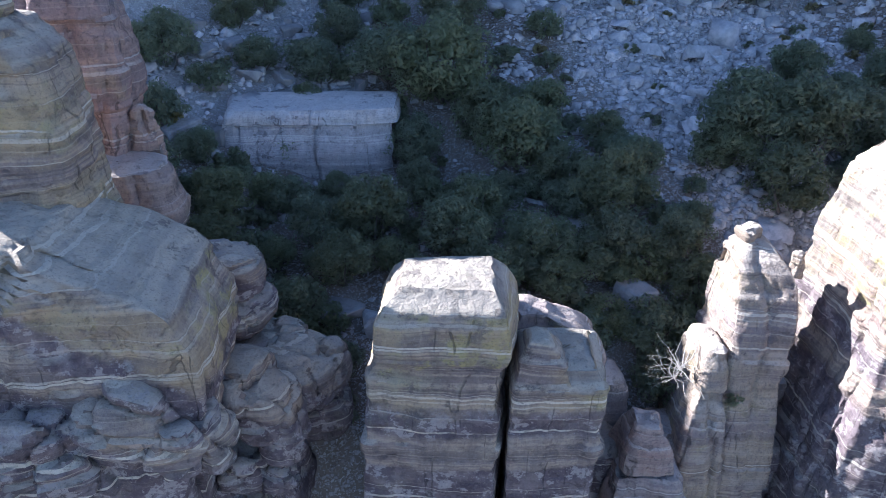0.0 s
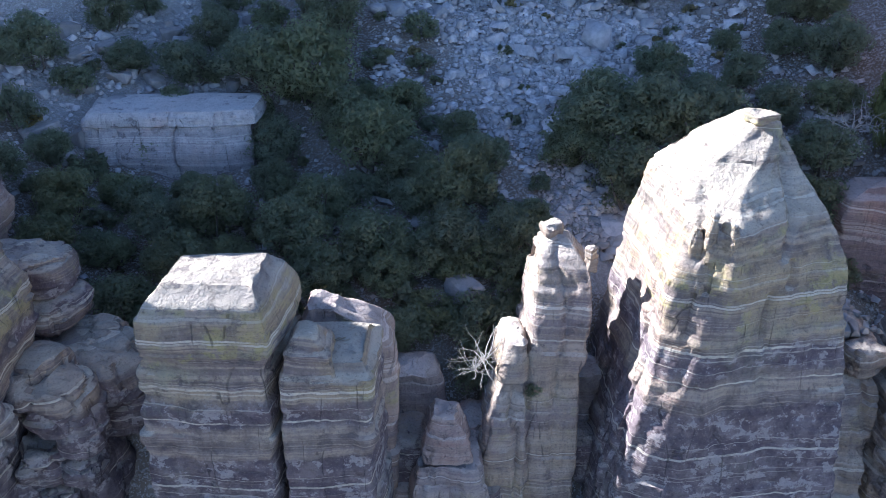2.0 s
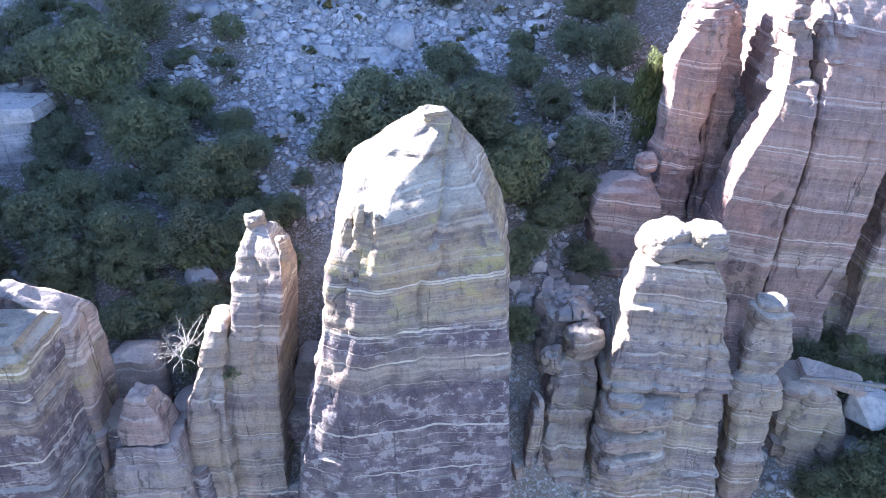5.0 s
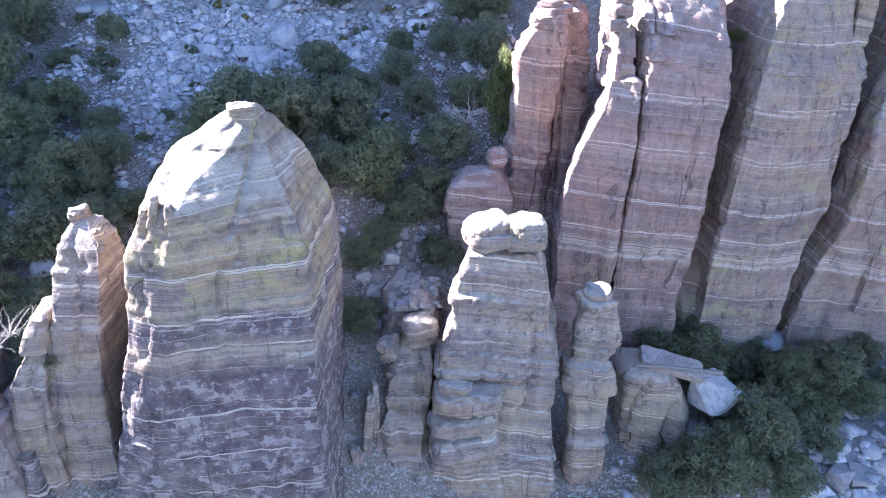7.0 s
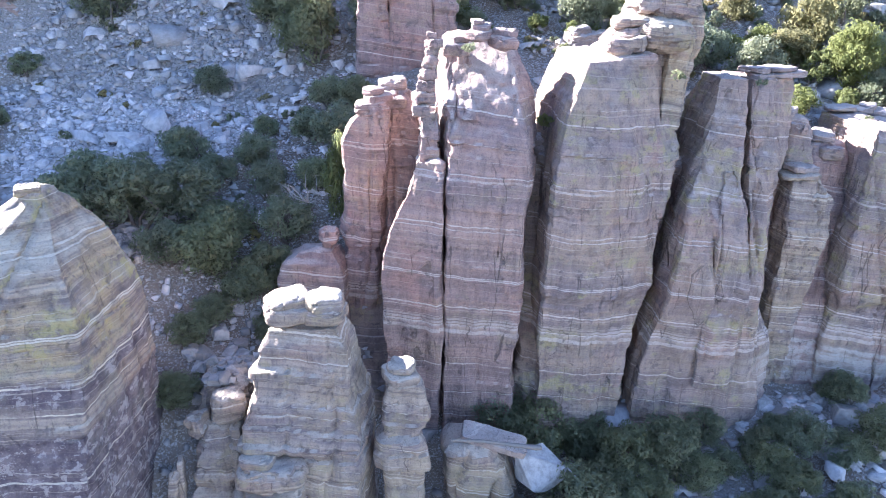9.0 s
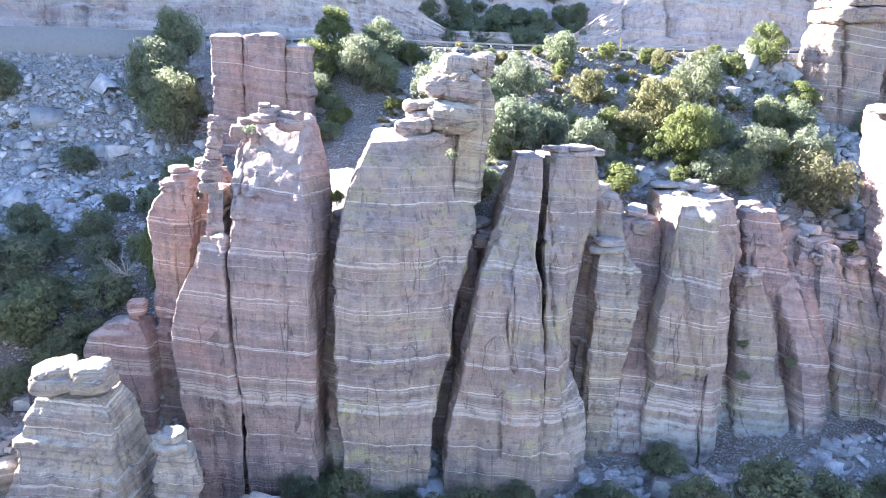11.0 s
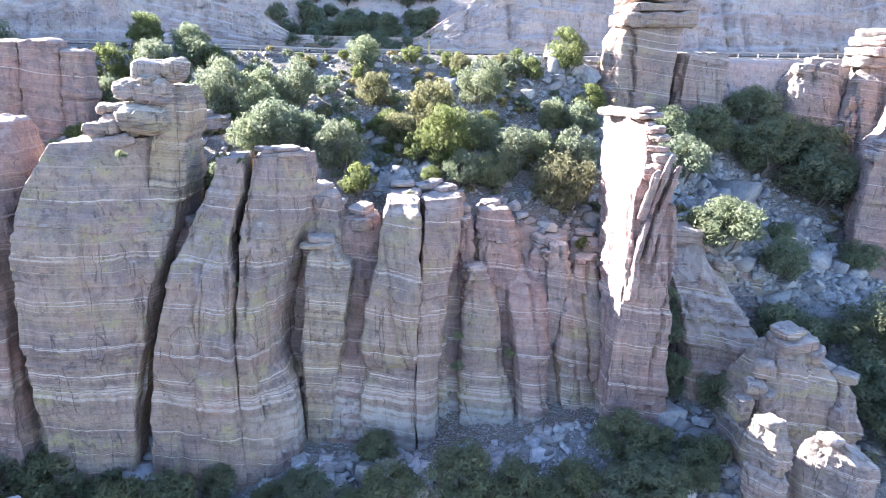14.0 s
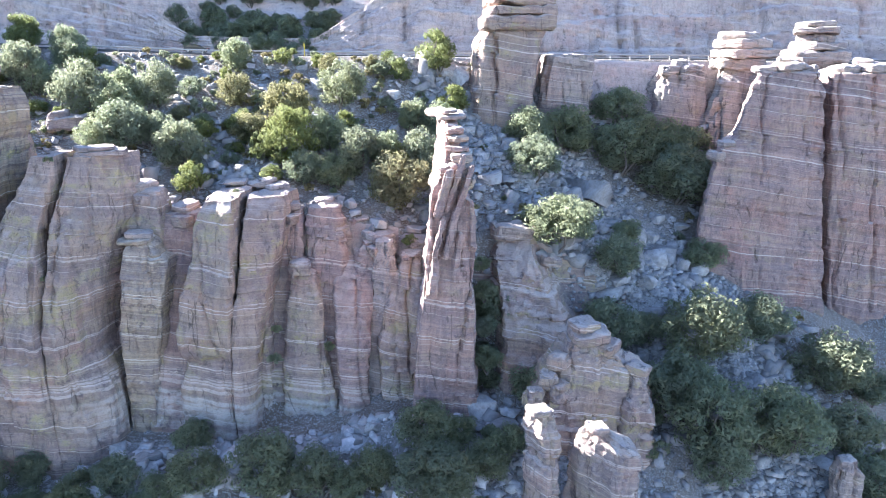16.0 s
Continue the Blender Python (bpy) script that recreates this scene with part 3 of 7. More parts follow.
def column(name, rows, depth, half, material, seed, power=3.0, step=0.32, dome=0.4, shear=0.0, taper=0.0, **relief):
    """A rock column. rows: (height, middle, half width) from the top down, or with the front's y
    as a fourth; depth: else the middle's y at top and foot; half: half depths there.
    Returns the mesh and its foot; the mesh stands about the foot."""
    rows = sorted(rows)
    zs, cx, hw = (np.array([r[k] for r in rows], float) for k in range(3))
    front = np.array([r[3] for r in rows], float) if len(rows[0]) > 3 else None
    z0, z1 = zs[0], zs[-1]
    if len(rows[0]) > 4:
        half = ((rows[-1][4] - rows[-1][3]) / 2, (rows[0][4] - rows[0][3]) / 2)
    n_up = max(12, int((z1 - z0) / step))
    girth = 4 * (hw.mean() + 0.5 * sum(half)) * 0.9
    n_round = int(np.clip(0.68 * girth / step, 24, 200))
    n_in = max(4, int(min(hw[-1], half[0]) / step))
    z = np.linspace(z0, z1, n_up)
    # more of the points on the open side
    th = np.linspace(0, 2 * math.pi, n_round, endpoint=False)
    th = th - 0.5 * np.cos(th)
    c, s = np.cos(th), np.sin(th)
    f = (z - z0) / (z1 - z0)
    r = 0.2 / (np.abs(c) ** power + np.abs(s) ** power) ** (1 / power) + 0.8 * facets(th, seed, power)
    kern = np.ones(3) / 3

    def glide(v):
        w = np.interp(z, zs, v)
        return np.convolve(np.pad(w, 1, mode="edge"), kern, "valid")
    X, H = glide(cx), glide(hw)
    if len(rows[0]) > 4:
        back = np.array([r[4] for r in rows], float)
        D = glide((back - front) / 2)
    else:
        D = half[1] + (half[0] - half[1]) * f
        D = np.minimum(D, np.maximum(H * 2.2, 0.6))
    Y = depth[1] + (depth[0] - depth[1]) * f if front is None else glide(front) + D
    fan = 1 + taper * r * s
    side = np.stack([X[:, None] + H[:, None] * r * c * fan, Y[:, None] + D[:, None] * r * s, np.repeat(z[:, None], n_round, 1)], 2)
    k = 1 - (np.arange(1, n_in + 1) / (n_in + 0.0)) ** 1.0
    k[-1] = 0.02
    top = np.stack([X[-1] + H[-1] * k[:, None] * r * c * fan, Y[-1] + D[-1] * k[:, None] * r * s, np.repeat((z1 + dome * np.sqrt(1 - k * k))[:, None], n_round, 1)], 2)
    p = np.concatenate([side, top]).reshape(-1, 3)
    p[:, 0] += shear * (p[:, 1] - np.concatenate([np.repeat(Y, n_round), np.full(n_in * n_round, Y[-1])]))
    flat = np.stack([c / H.mean(), s / D.mean(), 0 * c], 1)
    flat /= np.linalg.norm(flat, axis=1)[:, None]
    n = np.tile(flat, (n_up, 1))
    nt = np.zeros((n_in * n_round, 3))
    kk = np.repeat(k, n_round)[:, None]
    nt = np.tile(flat, (n_in, 1)) * kk ** 3 * 0.7
    nt[:, 2] = 1 - 0.6 * kk[:, 0] ** 3
    n = np.concatenate([n, nt])
    d = rock_relief(p, n, seed, step=step, **relief)
    d = np.clip(d, -0.6 * min(H[-1] + 0.8, D[-1] + 0.8) if min(H[-1], D[-1]) < 1 else -2, 2)
    p = p + n * d[:, None]
    foot = np.array([X[0], Y[0], z0])
    rows_n = n_up + n_in
    a = np.arange(rows_n - 1)[:, None] * n_round
    b = np.arange(n_round)[None, :]
    b2 = (b + 1) % n_round
    faces = np.stack([a + b, a + b2, a + n_round + b2, a + n_round + b], 2).reshape(-1, 4)
    me = mesh_of(name, p - foot, faces, material)
    me.set_sharp_from_angle(angle=math.radians(42))
    return me, foot


def hewn(name, levels, material, seed, step=0.24, dome=0.3, worn=3, fluting=1.7, **relief):
    """A rock mass with flat faces and true corners. levels: (height, corners of the plan, anticlockwise from the open left corner) from the top down.
    Returns the mesh and its foot; the mesh stands about the foot."""
    levels = sorted(levels, key=lambda q: q[0])
    zs = np.array([q[0] for q in levels], float)
    plan = np.array([q[1] for q in levels], float)
    k = plan.shape[1]
    z = np.linspace(zs[0], zs[-1], max(8, int((zs[-1] - zs[0]) / step)))
    corner = np.stack([np.stack([np.interp(z, zs, plan[:, c, a]) for a in (0, 1)], 1) for c in range(k)], 1)
    smooth = np.pad(corner, ((2, 2), (0, 0), (0, 0)), mode="edge")
    corner = sum(smooth[i:i + len(z)] for i in range(5)) / 5
    # points along the edges: close on the open sides, far apart at the back
    mean = plan.mean(0)
    share = []
    for c in range(k):
        d = mean[(c + 1) % k] - mean[c]
        hidden = -d[0] > 0.6 * np.hypot(*d)
        n = max(2, int(np.hypot(*d) / (step * (3.0 if hidden else 1.0))))
        share += [(c, i / n) for i in range(n)]
    ring = np.stack([corner[:, c] * (1 - w) + corner[:, (c + 1) % k] * w for c, w in share], 1)
    for _ in range(worn):
        ring = 0.25 * np.roll(ring, 1, 1) + 0.5 * ring + 0.25 * np.roll(ring, -1, 1)
    n_round, n_up = ring.shape[1], len(z)
    side = np.concatenate([ring, np.repeat(z[:, None, None], n_round, 1)], 2)
    along = np.roll(ring, -2, 1) - np.roll(ring, 2, 1)
    nrm = np.stack([along[:, :, 1], -along[:, :, 0], 0 * along[:, :, 0]], 2)
    nrm /= np.linalg.norm(nrm, axis=2)[:, :, None] + 1e-9
    n_in = max(4, int(0.35 * np.ptp(ring[-1], axis=0).min() / step))
    hub = ring[-1].mean(0)
    tops, tn = [], []
    for i in range(1, n_in + 1):
        q = 1 - i / n_in if i < n_in else 0.02
        xy = hub + (ring[-1] - hub) * q
        tops.append(np.concatenate([xy, np.full((n_round, 1), z[-1] + dome * math.sqrt(1 - q * q))], 1))
        tn.append(np.concatenate([nrm[-1][:, :2] * 0.6 * q ** 3, np.full((n_round, 1), 1 - 0.5 * q ** 3)], 1))
    p = np.concatenate([side.reshape(-1, 3), np.concatenate(tops)])
    n = np.concatenate([nrm.reshape(-1, 3), np.concatenate(tn)])
    d = rock_relief(p, n, seed, step=step, **relief)
    d = d + fluting * (0.16 * fbm(p * np.array([0.9, 0.9, 0.16]), 3, seed + 47) + 0.22 * np.abs(vnoise(p * np.array([0.4, 0.4, 0.07]), seed + 49)))
    d = d - 0.11 - 0.08 * fluting
    slim = np.ptp(ring[-1], axis=0).min()
    d = np.clip(d, -min(2.0, 0.3 * slim + 0.2), 1.2)
    p = p + n * d[:, None]
    foot = np.array([*ring[0].mean(0), z[0]])
    a = np.arange(n_up + n_in - 1)[:, None] * n_round
    b = np.arange(n_round)[None, :]
    b2 = (b + 1) % n_round
    faces = np.stack([a + b, a + b2, a + n_round + b2, a + n_round + b], 2).reshape(-1, 4)
    me = mesh_of(name, p - foot, faces, material)
    me.set_sharp_from_angle(angle=math.radians(38))
    return me, foot


def lump(name, size, material, seed, n=9, power=3.5, rough=1.0, smooth=True):
    """A boulder or slab with rounded, broken edges, standing on z = 0 about its middle."""
    g = np.linspace(-1, 1, n)
    u, v = np.meshgrid(g, g, indexing="ij")
    one = np.ones_like(u)
    sides = [np.stack(t, 2).reshape(-1, 3) for t in ((u, v, one), (v, u, -one), (one, u, v), (-one, v, u), (v, one, u), (u, -one, v))]
    q = np.concatenate(sides)
    p = q / (np.sum(np.abs(q) ** power, 1) ** (1 / power))[:, None]
    p = p * np.array(size) / 2
    nrm = p / np.array(size) ** 2
    nrm /= np.linalg.norm(nrm, axis=1)[:, None]
    sc = min(size)
    w = p + seed * 13.1
    f1, f2, ident = cells(w / (0.55 * sc + 0.3), seed)
    d = rough * sc * (0.16 * (ident - 0.5) + 0.13 * fbm(w / (0.8 * max(size)), 3, seed + 2) - 0.05 * np.exp(-((f2 - f1) / 0.08) ** 2))
    d = d + 0.03 * rough * sc * vnoise(np.stack([w[:, 2] * 0, w[:, 2] * 0, w[:, 2] / 0.22], 1), seed + 4)
    p = p + nrm * d[:, None]
    p[:, 2] += size[2] / 2
    faces = []
    for k in range(6):
        a = k * n * n + (np.arange(n - 1)[:, None] * n + np.arange(n - 1)[None, :]).reshape(-1)
        faces.append(np.stack([a, a + n, a + n + 1, a + 1], 1))
    # weld the seams
    key = {}
    remap = np.zeros(len(p), int)
    keep = []
    for i, t in enumerate(map(tuple, np.round(q, 4))):
        if t not in key:
            key[t] = len(keep)
            keep.append(i)
        remap[i] = key[t]
    me = mesh_of(name, p[keep], remap[np.concatenate(faces)], material, smooth)
    if smooth:
        me.set_sharp_from_angle(angle=math.radians(32))
    return me


def crag(name, size, material, seed, n=16):
    """An angular broken stone: the hull of a few points of a box."""
    rng = random.Random(seed)
    bm = bmesh.new()
    for _ in range(n):
        p = [rng.uniform(-1, 1) for _ in range(3)]
        k = rng.randrange(3)
        p[k] = math.copysign(1, p[k])
        k2 = (k + 1 + rng.randrange(2)) % 3
        p[k2] = math.copysign(rng.uniform(0.7, 1), p[k2])
        bm.verts.new([c * s / 2 for c, s in zip(p, size)])
    out = bmesh.ops.convex_hull(bm, input=bm.verts[:])
    bmesh.ops.delete(bm, geom=list(set(out["geom_interior"] + out["geom_unused"])), context="VERTS")
    bmesh.ops.dissolve_limit(bm, angle_limit=0.25, verts=bm.verts[:], edges=bm.edges[:])
    bmesh.ops.bevel(bm, geom=bm.edges[:], offset=0.05 * min(size), segments=1, affect="EDGES")
    bmesh.ops.translate(bm, verts=bm.verts[:], vec=(0, 0, size[2] / 2))
    me = bpy.data.meshes.new(name)
    bm.to_mesh(me)
    bm.free()
    me.materials.append(material)
    return me


# ---- the ground ----
def spread(a, b, step, far):
    """Even steps from a to b, then ever wider ones out to far."""
    mid = list(np.arange(a, b + 0.01, step))
    out, s, hi = [], step, b
    while hi < far:
        s *= 1.35
        hi += s
        out.append(hi)
    lo, s, left = a, step, []
    while lo > -far:
        s *= 1.35
        lo -= s
        left.append(lo)
    return np.array(left[::-1] + mid + out)


gx, gy = spread(-60, 240, 1.0, 3000), spread(10, 158, 0.8, 3000)
GX, GY = np.meshgrid(gx, gy, indexing="ij")
GZ = ground_height(GX.ravel(), GY.ravel())
idx = (np.arange(len(gx) - 1)[:, None] * len(gy) + np.arange(len(gy) - 1)[None, :]).reshape(-1)
ground = new("ground", mesh_of("ground", np.stack([GX.ravel(), GY.ravel(), GZ], 1), np.stack([idx, idx + len(gy), idx + len(gy) + 1, idx + 1], 1), ground_mat))
# bedrock where it is too steep for soil
ground.data.materials.append(rock_wall)
ground.data.materials.append(rock_cut)
tilt = np.zeros(len(ground.data.polygons) * 3, np.float32)
ground.data.polygons.foreach_get("normal", tilt)
seat = np.zeros(len(ground.data.polygons) * 3, np.float32)
ground.data.polygons.foreach_get("center", seat)
steep = np.abs(tilt[2::3])
ground.data.polygons.foreach_set("material_index", np.where((seat[1::3] > 112) & (steep < 0.72), 2, np.where(steep < 0.5, 1, 0)).astype(np.int32))
cover = ground.data.attributes.new("stony", "FLOAT", "POINT")
cover.data.foreach_set("value", stony(GX.ravel(), GY.ravel()).astype(np.float32))
tagged(ground, "steep stony mountainside with bare soil and gravel", "ground", kind="structure")

# ---- the road and the rock cut behind it ----
def road():
    xs = np.arange(-70, 260, 2.0)
    prof = [(120.2, 0.12), (120.2, 0.34), (129.0, 0.36), (129.0, 0.1)]
    v, f = [], []
    for x in xs:
        z = float(road_height(x))
        v += [(x, y, z + dz) for y, dz in prof]
    k = len(prof)
    a = (np.arange(len(xs) - 1)[:, None] * k + np.arange(k - 1)[None, :]).reshape(-1)
    ob = new("road", mesh_of("road", np.array(v), np.stack([a, a + k, a + k + 1, a + 1], 1), asphalt, False))
    tagged(ob, "narrow asphalt mountain road on a bench", "road", kind="structure")


road()


def rail():
    """Low guard rail along the outer edge."""
    rail_ob = thing("guard_rail", (60, 119.6, 60), "low grey steel guard rail beside the mountain road", "guard rail")
    base = np.array([60, 119.6, 60])
    xs = np.arange(20, 215, 2.0)
    v = []
    for x in xs:
        z = float(road_height(x)) + 0.3
        v += [(x, 119.6, z + 0.45), (x, 119.5, z + 0.58), (x, 119.6, z + 0.75), (x, 119.68, z + 0.75), (x, 119.6, z + 0.58), (x, 119.68, z + 0.45)]
    a = (np.arange(len(xs) - 1)[:, None] * 6 + np.arange(6)[None, :]).reshape(-1)
    b = (np.arange(len(xs) - 1)[:, None] * 6 + (np.arange(6)[None, :] + 1) % 6).reshape(-1)
    part("beam", mesh_of("beam", np.array(v) - base, np.stack([a, a + 6, b + 6, b], 1), steel, False), rail_ob)
    bm = bmesh.new()
    bmesh.ops.create_cube(bm, size=1, matrix=Matrix.Diagonal((0.16, 0.2, 1.2, 1)))
    bmesh.ops.bevel(bm, geom=bm.edges[:], offset=0.02, segments=1, affect="EDGES")
    me = bpy.data.meshes.new("post")
    bm.to_mesh(me)
    bm.free()
    me.materials.append(dead_wood)
    for x in np.arange(20, 215, 4.0):
        part("post", me, rail_ob, at=Vector((x, 119.8, float(road_height(x)) + 0.45)) - Vector(base))


rail()


def road_cut():
    """The blasted rock face behind the road."""
    xs, zs = np.arange(-60, 262, 0.9), np.arange(0, 26, 0.45)
    X, S = np.meshgrid(xs, zs, indexing="ij")
    x, s = X.ravel(), S.ravel()
    p = np.stack([x, 0 * x, s], 1)
    height = np.interp(x, [-60, 20, 60, 84, 98, 126, 137, 152, 260], [26, 26, 22, 13, 5, 5, 12, 23, 25]) / 26
    setback = 6.0 * vnoise(np.stack([x / 45, x * 0, x * 0], 1), 8) + 2.5 * vnoise(np.stack([x / 14, x * 0, s / 20], 1), 9)
    y = 143.5 + setback * 0.6 + height * (s * 0.36 + 1.0 * np.floor(s / 6 + 0.6 * vnoise(p / 20, 10)))
    z = road_height(x) - 1.0 + s * height
    q = np.stack([x, y, z], 1)
    n = np.tile(np.array([[0, -1.0, 0]]), (len(x), 1))
    d = rock_relief(q, n, 77, rough=1.6, block=2.6, ledge=1.1, crack=1.5, size=4.0, step=0.5)
    q = q + n * d[:, None]
    a = (np.arange(len(xs) - 1)[:, None] * len(zs) + np.arange(len(zs) - 1)[None, :]).reshape(-1)
    ob = new("road_cut", mesh_of("road_cut", q, np.stack([a, a + len(zs), a + len(zs) + 1, a + 1], 1), rock_cut))
    tagged(ob, "pale pinkish blasted rock face above the road", "rock face", kind="structure")


road_cut()


# ---- rock towers, west to east ----
def tower(name, label, rows, depth, half, material, seed, category="rock pillar", body="body", **shape):
    """A tower with its body; returns the thing, to take capstones."""
    me, foot = column(body, rows, depth, half, material, seed, **shape)
    ob = thing(name, foot, label, category)
    part(body, me, ob)
    return ob


def massif(name, label, levels, material, seed, category="cliff tower", body="body", **shape):
    """A tower of hewn faces; returns the thing, to take more parts."""
    me, foot = hewn(body, levels, material, seed, **shape)
    ob = thing(name, foot, label, category)
    part(body, me, ob)
    return ob


def cap(ob, name, at, size, seed, turn=0.0, tip=(0, 0), material=None, power=6.0, rough=1.3, n=10, label=""):
    """A loose block on a tower, at a place of the world."""
    me = lump(name, size, material or rock_pale, seed, n, power, rough)
    o = part(name, me, ob, label)
    o.matrix_basis = Matrix.Translation(Vector(at) - ob.location) @ pose(0, 0, 0, tip[0], tip[1], turn)
    return o


NEAR = 0.25
# the western bluff
bluff = tower("rock_bluff", "broad rounded grey-brown rock bluff with yellow lichen", [(42.8, -26, 5), (41.5, -24.4, 7.4), (40, -22.9, 8.9), (37.5, -22.6, 9.8), (35.5, -22.5, 10.0), (33, -22.8, 9.8), (28, -24, 9.4), (14, -25, 10.4)],
      (35, 31.5), (5.5, 6), rock_near, 3, power=2.6, step=NEAR, dome=1.2, category="rock bluff", size=6)
cap(bluff, "lobe", (-15.6, 30.6, 29.4), (6.6, 5.0, 7.0), 31, -14, (8, 6), rock_near, n=26, power=3.0, rough=1.6)
cap(bluff, "lobe", (-20.6, 28.6, 29.0), (6.0, 4.6, 6.4), 32, 10, (6, -4), rock_near, n=26, power=3.0, rough=1.6)
butt = tower("rock_buttress", "low brown buttress of rounded boulders at the foot of a bluff", [(25.4, -13.4, 2.6), (24, -13.6, 3.8), (20, -14.0, 4.8), (10, -14.5, 6.4)], (37.5, 36.0), (2.4, 3.6), rock_near, 4, step=NEAR, dome=0.3, size=3, category="rock bluff")
for k, (x, y, z, sx, sy, sz, turn) in enumerate([(-13.0, 36.0, 27.6, 6.8, 5.4, 4.8, -10), (-13.5, 34.6, 23.8, 3.4, 3.2, 3.4, 15), (-10.7, 35.4, 25.9, 3.2, 3.2, 3.8, 25), (-10.9, 35.0, 22.8, 3.0, 3.2, 3.2, -20), (-15.7, 34.8, 21.8, 3.6, 3.2, 3.0, 5), (-13.2, 34.4, 21.0, 2.6, 2.8, 2.4, 40)]):
    cap(butt, "boulder", (x, y, z), (sx, sy, sz), 410 + k, turn, (3, 8), rock_near, n=22 if k == 0 else 14, power=2.8, rough=1.2)
lich = tower("rock_tower", "tall lichen-covered grey-yellow rock tower", [(52.6, -27, 3.0), (51, -26.5, 4.3), (47, -26.0, 4.6), (44, -25.9, 4.9), (41, -25.5, 5.2), (34, -25.5, 6)], (41, 37.5), (3.5, 5), rock_near, 5, step=NEAR, category="rock tower")
band_tower = tower("rock_tower", "pinkish banded rock tower beside a bluff", [(54.5, -27, 2.6), (53, -26.8, 3.3), (50, -26.6, 3.7), (46, -26.7, 4.0), (42, -26.6, 3.8), (34, -26.5, 4)], (53.5, 50), (3, 4), rock_pink, 6, step=0.3, category="rock tower")
for ob, x, y, z, mat in ((lich, -27.0, 41.0, 52.6, rock_near), (band_tower, -27.0, 53.4, 54.5, rock_pink)):
    for k, (dx, dz, w, h) in enumerate([(0.2, 0.1, 5.0, 1.1), (-0.4, 1.0, 3.8, 0.9), (0.5, 1.7, 2.6, 0.7)]):
        cap(ob, "slab", (x + dx, y, z + dz), (w, w * 0.85, h), 510 + k, 21 * k, (2, -3), mat, n=14, power=4.0)
tower("rock_block", "squat brown rock block with a flat stepped top", [(41.6, -23.2, 3.6), (40.9, -22.9, 4.1), (38, -22.7, 4.1), (36, -22.7, 3.5), (30, -22.5, 4)], (47.5, 46), (2.8, 3.4), rock_wall, 7, step=0.28, category="rock block")
tower("rock_pinnacle", "small jagged rock pinnacle on a ledge", [(44.4, -22.2, 0.5), (42.8, -22.4, 1.0), (41, -22.4, 1.4), (36, -22.5, 1.6)], (51, 50.5), (0.6, 1.4), rock_wall, 8, step=0.22, category="rock pinnacle", size=1.5)
lay = tower("rock_block", "rounded layered rock block in the gully", [(31.0, -15.2, 2.4), (29, -15.2, 2.8), (22, -14.9, 3.2)], (44, 42.5), (2, 2.6), rock_near, 9, step=0.24, category="rock block")
cap(lay, "boulder", (-16.3, 43.2, 34.0), (7.4, 5.4, 3.0), 91, 8, (6, 4), rock_near, n=22, power=3.0, rough=1.0)
cap(lay, "boulder", (-15.0, 42.4, 31.6), (6.0, 5.0, 2.8), 92, -12, (4, 6), rock_near, n=20, power=3.2, rough=1.0)
led = tower("rock_ledge", "smooth sloping rock ledge in the shaded gully", [(25.0, -12.0, 3.2), (23.6, -11.8, 4.0), (14, -11.5, 5.0)], (44, 41.5), (2, 3.0), rock_near, 10, step=0.28, category="rock ledge")
cap(led, "boulder", (-11.6, 41.4, 27.0), (9.2, 7.0, 4.4), 101, -14, (14, 6), rock_near, n=26, power=2.6, rough=0.9)
cap(led, "boulder", (-10.2, 40.2, 23.4), (7.4, 5.6, 5.0), 102, 10, (6, 4), rock_near, n=22, power=2.8, rough=0.9)
# the slab in the gully
slab = thing("rock_slab", (-13.5, 67, 31), "long flat-topped pale rock slab in two thick beds", "rock slab")
for name, rows, k in (("upper_bed", [(39.5, -13.3, 8.7, 66.9, 74), (39.1, -13.4, 9.1, 66.5, 74), (38.2, -13.5, 9.2, 66.4, 74)], 11), ("lower_bed", [(38.1, -13.6, 8.9, 66.5, 74), (35.4, -13.5, 9.0, 65.4, 74), (34.7, -13.5, 8.8, 65.5, 74), (28, -13.6, 9, 66.6, 74)], 12)):
    me, foot = column(name, rows, None, (1, 1), rock_slab_mat, k, power=9, step=0.22, dome=0.15, ledge=0.6, rough=0.4, block=0.3, crack=0.35, size=6)
    part(name, me, slab, at=Vector(foot) - slab.location)
